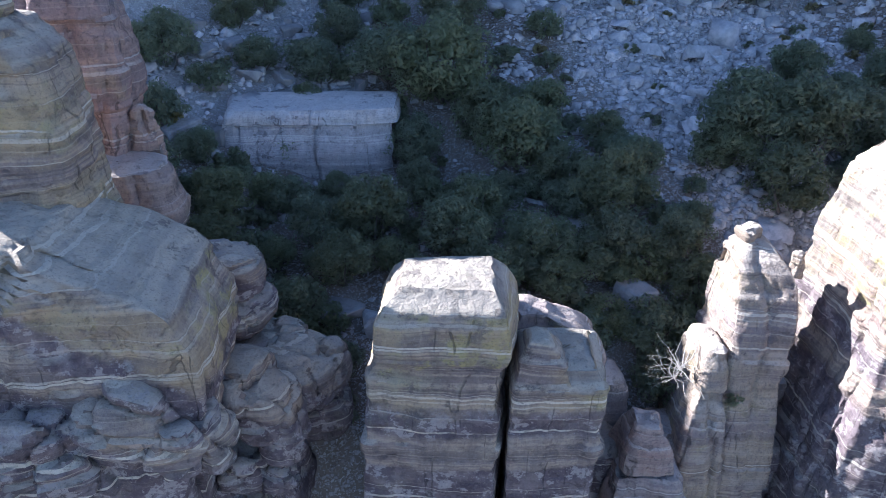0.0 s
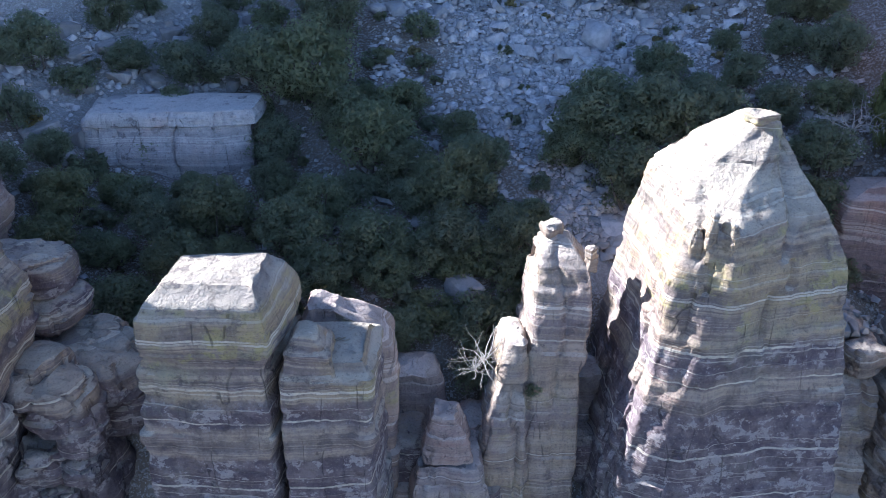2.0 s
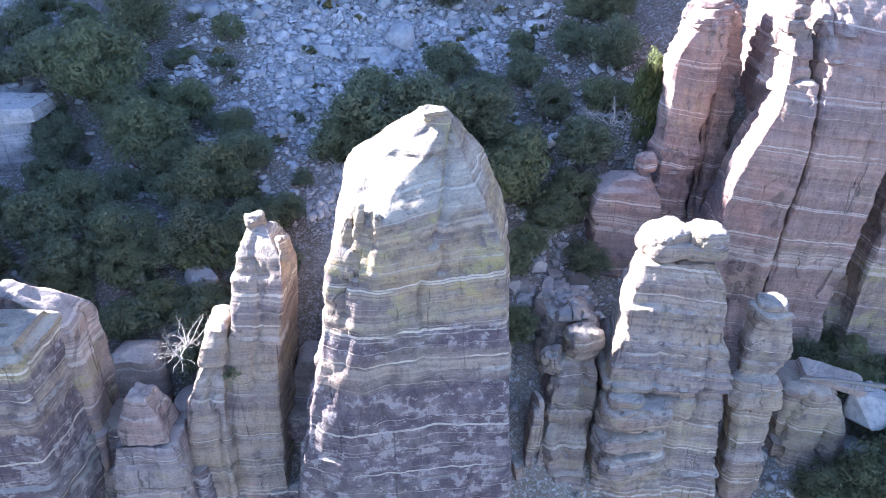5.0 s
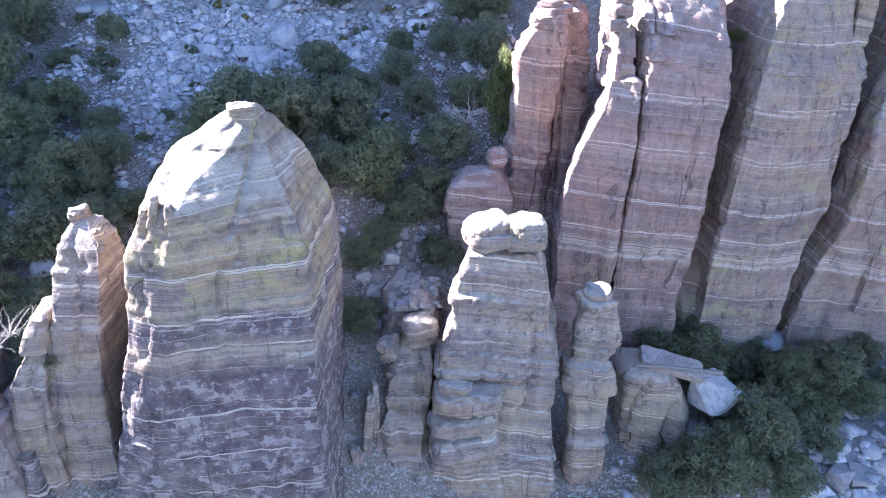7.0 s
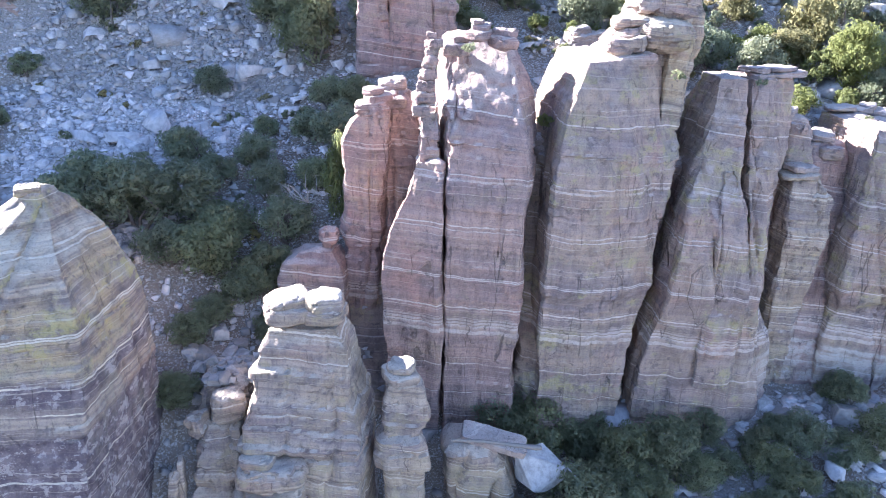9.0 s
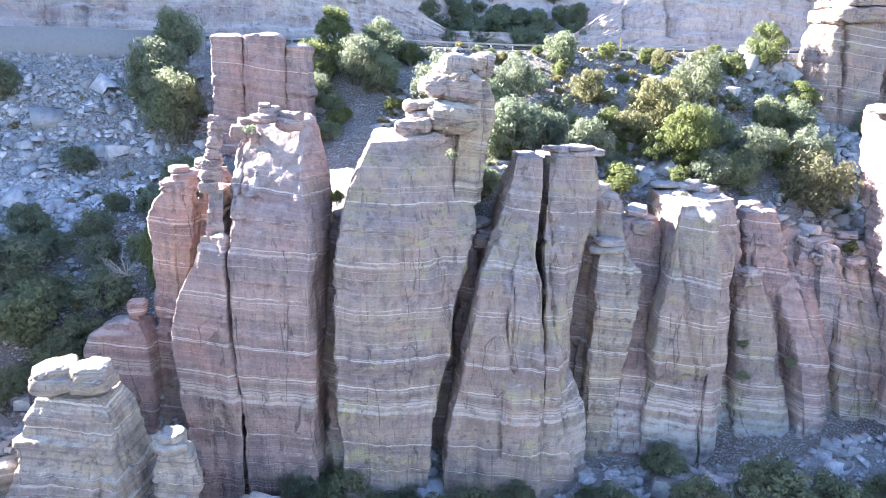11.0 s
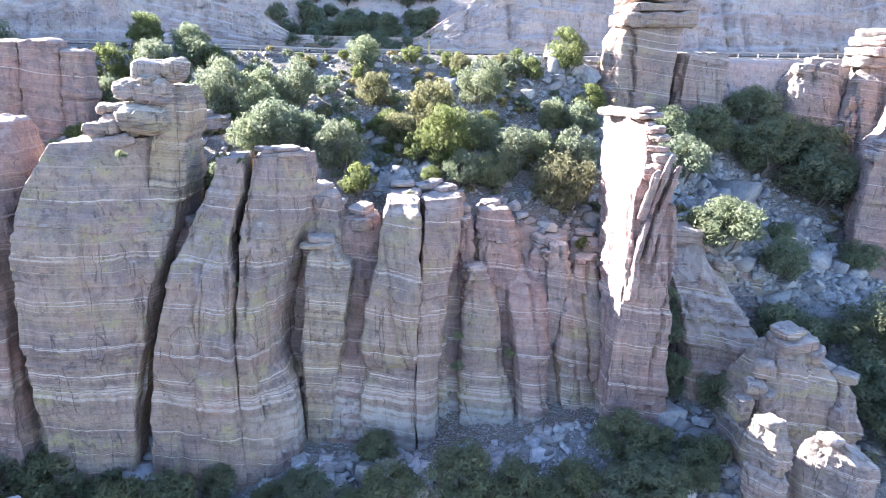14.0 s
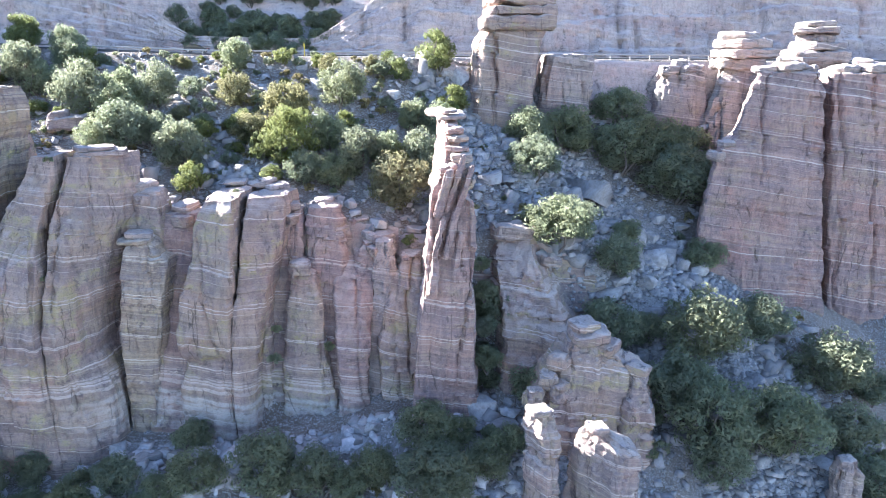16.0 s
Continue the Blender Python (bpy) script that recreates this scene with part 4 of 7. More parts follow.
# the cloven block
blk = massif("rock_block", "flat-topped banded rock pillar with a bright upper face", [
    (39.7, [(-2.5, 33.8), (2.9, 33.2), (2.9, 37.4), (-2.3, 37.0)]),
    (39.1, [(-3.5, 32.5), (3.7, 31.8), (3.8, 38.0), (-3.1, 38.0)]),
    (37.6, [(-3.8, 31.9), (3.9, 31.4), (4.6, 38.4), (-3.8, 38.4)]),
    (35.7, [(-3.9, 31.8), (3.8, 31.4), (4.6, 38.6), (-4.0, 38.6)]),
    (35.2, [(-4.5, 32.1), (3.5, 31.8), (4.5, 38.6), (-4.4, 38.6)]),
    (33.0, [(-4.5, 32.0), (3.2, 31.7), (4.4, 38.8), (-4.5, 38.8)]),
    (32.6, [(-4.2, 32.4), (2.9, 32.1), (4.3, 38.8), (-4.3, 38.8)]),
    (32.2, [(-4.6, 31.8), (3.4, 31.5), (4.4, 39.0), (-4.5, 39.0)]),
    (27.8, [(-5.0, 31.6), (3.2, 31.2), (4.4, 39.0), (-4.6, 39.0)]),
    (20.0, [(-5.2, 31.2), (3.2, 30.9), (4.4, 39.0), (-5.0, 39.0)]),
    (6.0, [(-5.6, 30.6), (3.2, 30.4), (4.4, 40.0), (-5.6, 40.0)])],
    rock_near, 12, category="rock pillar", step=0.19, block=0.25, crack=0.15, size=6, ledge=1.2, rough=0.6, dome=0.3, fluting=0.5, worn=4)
clo = massif("rock_block", "lower banded rock pillar split from its neighbour", [
    (34.6, [(4.2, 32.3), (9.2, 32.7), (9.5, 37.4), (4.6, 37.4)]),
    (34.1, [(3.8, 31.7), (9.6, 32.1), (10.0, 38.0), (4.2, 38.0)]),
    (31.5, [(3.6, 31.5), (9.6, 31.9), (10.1, 38.4), (4.2, 38.4)]),
    (31.1, [(3.8, 31.9), (9.3, 32.3), (10.0, 38.4), (4.2, 38.4)]),
    (30.7, [(3.55, 31.4), (9.6, 31.8), (10.1, 38.6), (4.2, 38.6)]),
    (27.0, [(3.5, 31.2), (9.5, 31.6), (10.2, 39.0), (4.2, 39.0)]),
    (6.0, [(3.5, 30.4), (9.4, 30.8), (10.6, 40.0), (4.2, 40.0)])],
    rock_near, 23, category="rock pillar", step=0.19, block=0.25, crack=0.15, size=6, ledge=1.2, rough=0.6, dome=0.5, fluting=0.5, worn=12)
me, foot = hewn("upper_step", [(36.2, [(4.8, 32.9), (6.3, 32.8), (6.2, 34.6), (4.9, 34.8)]), (35.7, [(4.2, 32.3), (7.0, 32.2), (6.9, 35.4), (4.3, 35.8)]), (34.8, [(3.9, 31.9), (7.4, 31.8), (7.3, 36.0), (4.0, 36.2)]), (33.2, [(3.8, 31.6), (7.9, 31.8), (7.8, 36.2), (3.9, 36.4)])], rock_near, 231, step=0.17, block=0.2, crack=0.1, size=6, ledge=1.0, rough=0.6, dome=0.35, fluting=0.4, worn=9)
part("upper_step", me, clo, at=Vector(foot) - clo.location)
massif("rock_block", "low slanting brown rock behind a split pillar", [
    (35.1, [(4.8, 37.6), (6.6, 37.4), (6.8, 40.0), (4.8, 40.5)]),
    (33.8, [(4.2, 37.2), (9.3, 37.3), (9.6, 41.0), (4.2, 42.0)]),
    (32.4, [(4.0, 36.9), (10.2, 37.0), (10.4, 41.5), (4.0, 42.5)]),
    (12.0, [(4.0, 36.0), (10.8, 36.6), (11.0, 43.0), (4.0, 44.0)])],
    rock_wall, 14, category="rock block", step=0.24, block=0.3, crack=0.15, size=6, rough=0.7, dome=0.3, worn=6)
# the thin spire and its buttress
sp = massif("rock_spire", "slender pinkish rock spire with a broken pointed tip", [
    (36.4, [(21.6, 44.9), (23.3, 44.4), (23.4, 46.6), (21.7, 46.8)]),
    (35.9, [(21.2, 44.1), (24.0, 43.2), (24.0, 46.8), (21.1, 47.0)]),
    (35.0, [(20.7, 43.1), (24.6, 42.0), (25.0, 46.4), (20.6, 47.0)]),
    (33.0, [(20.4, 41.8), (24.6, 40.9), (25.2, 46.2), (20.2, 47.0)]),
    (30.6, [(20.1, 40.7), (24.3, 40.2), (25.0, 46.0), (20.0, 47.0)]),
    (28.0, [(19.5, 39.7), (24.0, 39.7), (24.8, 45.6), (19.6, 47.0)]),
    (24.0, [(18.6, 38.3), (23.8, 38.3), (24.8, 45.6), (19.0, 47.0)]),
    (14.0, [(17.6, 36.6), (24.2, 36.8), (25.0, 46.0), (18.0, 47.0)]),
    (4.0, [(16.6, 35.0), (24.6, 35.4), (25.4, 46.0), (17.0, 47.0)])],
    rock_tan, 15, category="rock spire", step=0.18, size=2.4, block=0.3, crack=0.3, ledge=0.9, rough=0.6, fluting=0.5, dome=0.2, worn=3)
for name, lv, sd in (("shoulder", [(30.3, [(18.7, 40.8), (19.9, 40.5), (20.0, 44.0), (18.4, 44.0)]), (28.3, [(17.9, 39.2), (20.0, 39.2), (20.0, 44.0), (17.7, 44.0)]), (27.9, [(17.8, 39.0), (20.0, 39.0), (20.0, 44.0), (17.6, 44.0)])], 151), ("lower_shoulder", [(27.7, [(18.0, 39.2), (20.0, 39.2), (20.0, 44.0), (17.8, 44.0)]), (25.4, [(16.9, 37.5), (20.0, 37.7), (20.0, 44.0), (16.9, 44.0)]), (14.0, [(15.5, 36.0), (20.0, 36.2), (20.0, 44.0), (16.0, 44.0)])], 152)):
    me, foot = hewn(name, lv, rock_tan, sd, step=0.18, size=2.6, block=0.4, crack=0.3, ledge=0.8, fluting=0.6, dome=0.2, worn=5)
    part(name, me, sp, at=Vector(foot) - sp.location)
cap(sp, "capstone", (22.4, 45.8, 36.2), (1.3, 1.3, 1.3), 3, 20, (0, -14), rock_tan, power=6, n=9)
cap(sp, "horn", (24.5, 42.9, 35.0), (0.8, 0.9, 1.2), 4, 10, (0, 6), rock_tan)
cap(sp, "horn", (24.5, 42.9, 36.1), (0.7, 0.7, 0.8), 5, 40, (0, -6), rock_tan)
bt = massif("rock_buttress", "rounded pale rock buttress below a spire", [
    (23.2, [(11.6, 35.2), (16.4, 35.2), (16.6, 40.0), (11.8, 41.0)]),
    (20.0, [(11.0, 34.4), (17.0, 34.5), (17.0, 40.0), (11.0, 41.0)]),
    (6.0, [(10.0, 33.0), (17.6, 33.4), (17.6, 41.0), (10.0, 42.0)])],
    rock_pale, 16, category="rock buttress", step=0.22, block=0.3, size=6, crack=0.15, ledge=0.6, dome=0.4, worn=10)
me, foot = hewn("upper_block", [(26.9, [(12.9, 36.5), (14.8, 36.3), (15.2, 38.5), (13.0, 39.0)]), (25.6, [(12.2, 35.7), (15.8, 35.7), (16.0, 39.0), (12.4, 40.0)]), (23.4, [(11.8, 35.3), (16.3, 35.3), (16.4, 39.6), (12.0, 40.4)])], rock_pale, 161, step=0.2, block=0.25, size=6, crack=0.1, ledge=0.6, dome=0.5, worn=10)
part("upper_block", me, bt, at=Vector(foot) - bt.location)
for k, (x, y, z, h) in enumerate([(10.8, 39.5, 23.0, 2.4), (12.6, 38.6, 19.5, 3.0), (16.2, 37.4, 20.0, 2.6), (17.2, 40.5, 23.5, 2.2), (25.2, 42.0, 21.0, 2.6), (26.4, 44.5, 25.0, 2.2), (24.4, 39.2, 16.5, 3.0), (11.5, 43, 26.5, 2.0)]):
    tower("rock_step", "rounded grey rock step at the foot of pillars", [(z, x, h * 0.8), (z - 0.8, x, h), (z - 6, x, h * 1.2), (z - 16, x, h * 1.5)], (y + 0.4, y - 0.6), (h * 0.8, h * 1.3), rock_pale if k % 2 else rock_near, 220 + k, power=5.0, step=0.28, dome=0.35, crack=0.4, size=4, category="rock step")
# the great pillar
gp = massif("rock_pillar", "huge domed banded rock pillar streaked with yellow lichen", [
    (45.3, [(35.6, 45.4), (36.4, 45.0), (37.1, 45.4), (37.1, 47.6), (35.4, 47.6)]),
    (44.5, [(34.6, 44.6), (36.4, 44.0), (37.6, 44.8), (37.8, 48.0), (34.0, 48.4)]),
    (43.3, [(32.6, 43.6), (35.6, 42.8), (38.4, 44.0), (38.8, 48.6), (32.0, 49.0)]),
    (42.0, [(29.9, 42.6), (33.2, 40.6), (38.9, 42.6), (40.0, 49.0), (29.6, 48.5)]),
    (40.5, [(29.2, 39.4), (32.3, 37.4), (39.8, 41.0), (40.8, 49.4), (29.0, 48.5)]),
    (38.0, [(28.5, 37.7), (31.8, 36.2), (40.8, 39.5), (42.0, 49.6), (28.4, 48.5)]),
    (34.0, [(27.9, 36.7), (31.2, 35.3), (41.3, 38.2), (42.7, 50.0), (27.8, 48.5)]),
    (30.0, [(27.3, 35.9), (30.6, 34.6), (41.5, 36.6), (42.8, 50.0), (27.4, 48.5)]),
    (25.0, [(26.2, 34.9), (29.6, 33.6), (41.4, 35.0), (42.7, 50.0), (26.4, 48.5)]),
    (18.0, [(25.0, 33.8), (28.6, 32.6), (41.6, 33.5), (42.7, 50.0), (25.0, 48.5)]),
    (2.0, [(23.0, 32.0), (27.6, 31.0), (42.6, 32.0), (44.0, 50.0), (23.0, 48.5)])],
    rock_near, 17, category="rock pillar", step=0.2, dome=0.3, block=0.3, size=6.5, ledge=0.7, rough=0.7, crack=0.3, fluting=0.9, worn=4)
for k, (x, y, z, w, h, lean) in enumerate([(29.6, 37.9, 35.6, 0.9, 5.0, 4), (30.6, 38.2, 38.6, 0.8, 3.0, 8), (31.8, 37.5, 38.2, 0.7, 3.0, 6)]):
    cap(gp, "rib", (x, y, z), (w, 1.3, h), 140 + k, 14 * k - 10, (-12, lean), rock_near, n=14, power=3.6, rough=1.5)
cap(gp, "capstone", (36.0, 45.8, 45.1), (1.9, 1.8, 0.8), 9, 15, material=rock_near)
tower("rock_fin", "thin rock fin leaning against a great pillar", [(33.2, 28.6, 0.6), (30, 28.2, 1.1), (26.3, 27.8, 1.5), (22.5, 27.2, 1.8), (18, 26.8, 2.1), (4, 26.4, 2.6)], (38.5, 36), (1.6, 2.6), rock_near, 18, step=NEAR, dome=0.1, category="rock fin")
# stepped rocks between the pillars
st = massif("rock_step", "layered dark rock column between two pillars", [
    (23.8, [(47.8, 46.4), (50.6, 45.8), (51.0, 49.0), (47.6, 50.0)]),
    (21.0, [(46.8, 44.9), (50.8, 44.4), (51.4, 49.0), (46.4, 50.0)]),
    (17.6, [(45.8, 43.2), (50.4, 42.8), (51.2, 49.0), (45.4, 50.0)]),
    (17.2, [(46.2, 43.6), (50.1, 43.2), (51.2, 49.0), (45.4, 50.0)]),
    (15.0, [(44.8, 41.7), (50.0, 41.4), (51.0, 49.0), (44.6, 50.0)]),
    (8.0, [(44.0, 40.2), (49.6, 40.0), (50.6, 49.0), (44.0, 50.0)]),
    (-4.0, [(43.4, 38.6), (49.6, 38.6), (50.6, 49.0), (43.4, 50.0)])],
    rock_tan, 20, category="rock step", step=0.22, block=0.6, size=2.6, crack=0.4, ledge=1.8, dome=0.2)
cap(st, "block", (49.4, 46.8, 23.0), (3.0, 2.6, 2.4), 201, 14, (0, 4), rock_tan, n=12, power=5)
cap(st, "block", (46.8, 46.0, 21.6), (2.0, 2.2, 2.2), 202, -20, (6, -8), rock_tan, n=12, power=5)
for k, (x, y, z, w, h, lean) in enumerate([(44.2, 42.6, 12.4, 0.9, 7.4, 6), (45.0, 43.4, 14.2, 0.8, 6.2, 3), (43.6, 41.6, 9.0, 1.2, 6.0, -4)]):
    cap(st, "flake", (x, y, z), (w, 2.2, h), 205 + k, 12 * k, (-4, lean), rock_tan, n=14, power=6)
massif("rock_step", "rubble-strewn rock ledge behind two pillars", [
    (25.2, [(46.4, 47.8), (51.4, 47.4), (52.0, 54.0), (46.0, 54.0)]),
    (22.0, [(45.8, 47.0), (52.0, 46.8), (53.0, 55.0), (45.4, 55.0)]),
    (8.0, [(45.0, 46.0), (53.0, 46.0), (54.0, 56.0), (45.0, 56.0)])],
    rock_tan, 29, category="rock step", step=0.26, block=0.8, size=2.4, crack=0.5, ledge=1.6, dome=0.6)
rng_ledge = random.Random(71)
for k in range(30):
    sz = rng_ledge.uniform(0.5, 1.5)
    ob = new("boulder", crag("boulder", (sz, sz * 0.8, sz * 0.7), stone, 2100 + k, 14))
    ob.matrix_world = pose(rng_ledge.uniform(46.6, 51.6), rng_ledge.uniform(47.8, 53.0), 25.3 + rng_ledge.uniform(-0.1, 0.5), rng_ledge.uniform(-20, 20), rng_ledge.uniform(-20, 20), rng_ledge.uniform(0, 360))
    tagged(ob, "grey angular stone in the rubble on a rock ledge", "boulder", "boulders on the slopes")
# the hoodoo with two capstones
ho = massif("hoodoo", "stout layered hoodoo with two pale capstones", [
    (32.0, [(54.0, 46.4), (59.8, 46.0), (60.2, 50.0), (55.0, 50.5)]),
    (30.6, [(53.0, 45.4), (60.9, 45.0), (61.3, 50.5), (54.4, 51.0)]),
    (28.2, [(52.3, 44.6), (61.1, 44.2), (61.7, 51.0), (54.0, 52.0)]),
    (27.0, [(52.5, 44.5), (60.7, 44.1), (61.5, 51.0), (54.1, 52.0)]),
    (25.0, [(51.6, 43.5), (61.7, 43.1), (62.5, 51.0), (53.6, 52.0)]),
    (22.5, [(51.0, 42.7), (62.2, 42.1), (63.0, 51.0), (51.8, 52.0)]),
    (21.4, [(50.9, 42.5), (62.3, 41.7), (63.0, 51.0), (51.6, 52.0)]),
    (20.9, [(51.8, 43.4), (61.5, 42.7), (62.6, 51.0), (51.8, 52.0)]),
    (17.0, [(51.3, 42.5), (61.9, 41.9), (62.8, 51.0), (51.4, 52.0)]),
    (10.0, [(50.7, 41.5), (62.3, 41.1), (63.0, 51.0), (51.0, 52.0)]),
    (-4.0, [(50.0, 40.0), (62.8, 40.0), (63.6, 52.0), (50.4, 53.0)])],
    rock_tan, 30, category="hoodoo", step=0.2, dome=0.2, ledge=2.0, size=4, crack=0.25, block=0.5, rough=0.8, fluting=0.4, worn=7)
cap(ho, "capstone", (55.8, 47.2, 32.6), (4.6, 4.0, 1.8), 31, 10, (0, 3), rock_tan, n=18, power=3.6, rough=0.9)
cap(ho, "capstone", (55.7, 47.3, 33.8), (3.9, 3.6, 1.4), 37, 24, (0, -6), rock_tan, n=16, power=3.6, rough=0.9)
cap(ho, "capstone", (59.0, 47.0, 32.5), (3.6, 3.8, 1.7), 32, -14, (0, -3), rock_tan, n=16, power=3.6, rough=0.9)
cap(ho, "capstone", (58.9, 47.1, 33.7), (3.3, 3.4, 1.5), 39, 12, (0, 4), rock_tan, n=16, power=3.6, rough=0.9)
# rounded blocks stacked against its foot
for k, (x, y, z, w, d, h) in enumerate([(52.6, 42.8, 20.4, 3.2, 2.8, 1.1), (54.4, 42.2, 19.5, 2.4, 2.2, 0.8), (53.6, 42.6, 18.3, 6.2, 3.6, 2.3), (53.2, 42.2, 15.9, 6.8, 3.8, 2.4), (53.4, 41.8, 13.4, 6.6, 3.8, 2.6)]):
    cap(ho, "block", (x, y, z), (w, d, h), 395 + k, 7 * k - 12, (3, 3), rock_tan, n=16, power=3.4, rough=1.1)
me, foot = column("buttress", [(19.3, 53.6, 2.2, 42.4, 48), (18.5, 53.4, 3.0, 41.5, 48), (17.6, 53.3, 3.0, 41.4, 48), (16.9, 53.4, 2.5, 42.0, 48), (15.2, 53.4, 3.4, 41.0, 48), (13.4, 53.5, 3.4, 40.9, 48), (12.8, 53.6, 3.0, 41.3, 48), (8, 53.8, 4.0, 40.2, 48), (-4, 54, 4.6, 39, 48)], None, (1, 1), rock_tan, 33, power=5, step=0.22, dome=0.3, size=5, crack=0.3, ledge=2.2)
part("buttress", me, ho, at=Vector(foot) - ho.location)
cap(ho, "slab", (53.0, 43.6, 19.1), (3.6, 4, 0.8), 34, 12, (2, 3), rock_tan, n=12, power=6)
h2 = tower("hoodoo", "small stacked hoodoo with a bluish flat top", [(26.4, 65.8, 1.5), (25.4, 65.9, 2.1), (22.8, 65.9, 2.5), (20.4, 65.4, 2.2), (19.6, 65.6, 2.4), (16.9, 65.7, 2.3), (11.8, 65.8, 2.0), (4.9, 66, 2.3), (-4, 66, 3)], (46.5, 44.5), (1.6, 2.4), rock_tan, 35, step=NEAR, ledge=2.0, dome=0.35, category="hoodoo", size=5, crack=0.15, block=0.5)
cap(h2, "capstone", (65.5, 46.0, 26.6), (3.2, 3.0, 1.2), 38, 20, (4, 5), rock_tan, n=14, power=3.2, rough=1.2)
cap(h2, "capstone", (65.7, 46.2, 27.6), (2.5, 2.4, 1.0), 381, -14, (2, -4), rock_tan, n=14, power=3.2, rough=1.2)
tower("rock_block", "rounded grey rock block under a tilted slab", [(17.4, 72.4, 2.4), (16, 72.9, 3.2), (13.3, 73.4, 3.7), (8.8, 73.8, 3.8), (4, 73.6, 3.4), (-4, 74, 3.4)], (49, 48), (2.4, 3.2), rock_tan, 36, step=0.28, dome=0.5, category="rock block")
# the knob rock and the slender pillar
kn = massif("rock_block", "rounded pink rock block carrying a small knob", [
    (33.8, [(54.8, 60.3), (58.7, 59.9), (59.4, 63.0), (55.0, 63.5)]),
    (32.7, [(52.8, 59.5), (59.3, 59.3), (59.9, 64.0), (53.0, 64.0)]),
    (31.0, [(52.3, 59.1), (59.7, 58.9), (60.1, 65.0), (52.5, 65.0)]),
    (29.0, [(52.7, 59.1), (59.5, 58.9), (60.1, 65.0), (52.9, 65.0)]),
    (26.0, [(52.3, 58.7), (59.9, 58.5), (60.3, 66.0), (52.5, 66.0)]),
    (6.0, [(52.0, 57.6), (60.2, 57.4), (60.6, 67.0), (52.2, 67.0)])],
    rock_pink, 40, category="rock block", step=0.22, dome=0.4, block=0.25, size=6, crack=0.15, ledge=1.1, fluting=0.4, worn=7)
cap(kn, "neck", (57.7, 61.3, 33.5), (1.2, 1.2, 1.4), 411, 10, (0, 4), rock_pink)
cap(kn, "knob", (57.9, 61.3, 34.6), (2.0, 1.8, 1.6), 41, 10, (0, 10), rock_pink, n=12, power=4, rough=0.8)
sl = tower("rock_pillar", "slender square pink rock pillar topped by loose slabs", [(48.6, 63.4, 1.7, 62.5), (47, 63, 2.3, 62.2), (45.6, 62.5, 2.7, 62), (43.1, 62.4, 2.6, 62), (33.0, 61.5, 2.1, 61.5), (24.9, 61.1, 2.2, 61), (6, 61.1, 2.5, 60)], None, (2, 2.4), rock_pink, 42, power=4, step=0.26, size=2.4, block=0.6)
for k, (dx, dz, w, h) in enumerate([(-0.3, -0.1, 3.4, 0.9), (0.4, 0.7, 2.6, 0.8), (0.0, 1.4, 2.0, 0.8)]):
    cap(sl, "slab", (63.3 + dx, 64.2, 48.5 + dz), (w, w * 0.9, h), 43 + k, 20 * k, (3, -4), rock_pink)
# the great cliff towers
c1 = massif("cliff_tower", "massive pink-grey banded cliff tower with a rounded crown", [
    (55.4, [(71.2, 63.5), (76.8, 63.5), (78.2, 66.0), (77.5, 70.0), (71.0, 70.0)]),
    (53.0, [(70.6, 60.3), (77.3, 60.0), (79.0, 64.0), (78.0, 71.0), (70.3, 71.0)]),
    (50.0, [(70.3, 57.3), (77.6, 56.6), (79.6, 62.0), (78.5, 72.0), (70.0, 72.0)]),
    (47.0, [(70.3, 55.2), (78.0, 54.8), (79.8, 61.0), (78.5, 72.0), (70.0, 72.0)]),
    (43.0, [(70.3, 53.6), (78.5, 54.0), (79.6, 60.0), (78.5, 72.0), (70.0, 72.0)]),
    (36.0, [(70.2, 53.4), (78.0, 53.8), (79.0, 60.0), (78.0, 72.0), (70.0, 72.0)]),
    (28.0, [(70.1, 54.6), (77.5, 54.8), (78.3, 60.0), (78.0, 72.0), (70.0, 72.0)]),
    (22.0, [(70.0, 55.4), (77.3, 55.4), (78.1, 60.0), (78.0, 72.0), (69.9, 72.0)]),
    (4.0, [(70.0, 55.6), (77.6, 55.8), (78.4, 60.0), (78.0, 72.0), (69.9, 72.0)])],
    rock_pink, 50, block=0.35, size=5.5, crack=0.3, rough=0.6, ledge=0.6, dome=0.8)
c1b = massif("cliff_tower", "pink cliff tower with a sunlit slanting edge and a thin finger", [
    (44.8, [(67.2, 55.2), (69.9, 55.0), (70.0, 60.0), (68.4, 60.0)]),
    (43.0, [(66.6, 54.3), (69.9, 53.8), (70.0, 61.0), (68.3, 61.0)]),
    (40.0, [(65.3, 53.9), (69.9, 53.5), (70.0, 62.0), (67.5, 62.0)]),
    (36.5, [(64.0, 53.9), (69.9, 53.4), (70.0, 62.0), (66.6, 63.0)]),
    (33.5, [(63.4, 54.2), (69.8, 53.8), (70.0, 63.0), (66.0, 63.0)]),
    (28.0, [(63.5, 54.8), (69.8, 54.5), (70.0, 63.0), (64.6, 63.0)]),
    (22.0, [(63.7, 55.4), (69.7, 55.3), (70.0, 63.0), (64.6, 63.0)]),
    (4.0, [(63.6, 55.6), (69.7, 55.5), (70.0, 63.0), (64.4, 63.0)])],
    rock_pink, 51, block=0.35, size=6, crack=0.25, rough=0.6, ledge=0.6, dome=0.3)
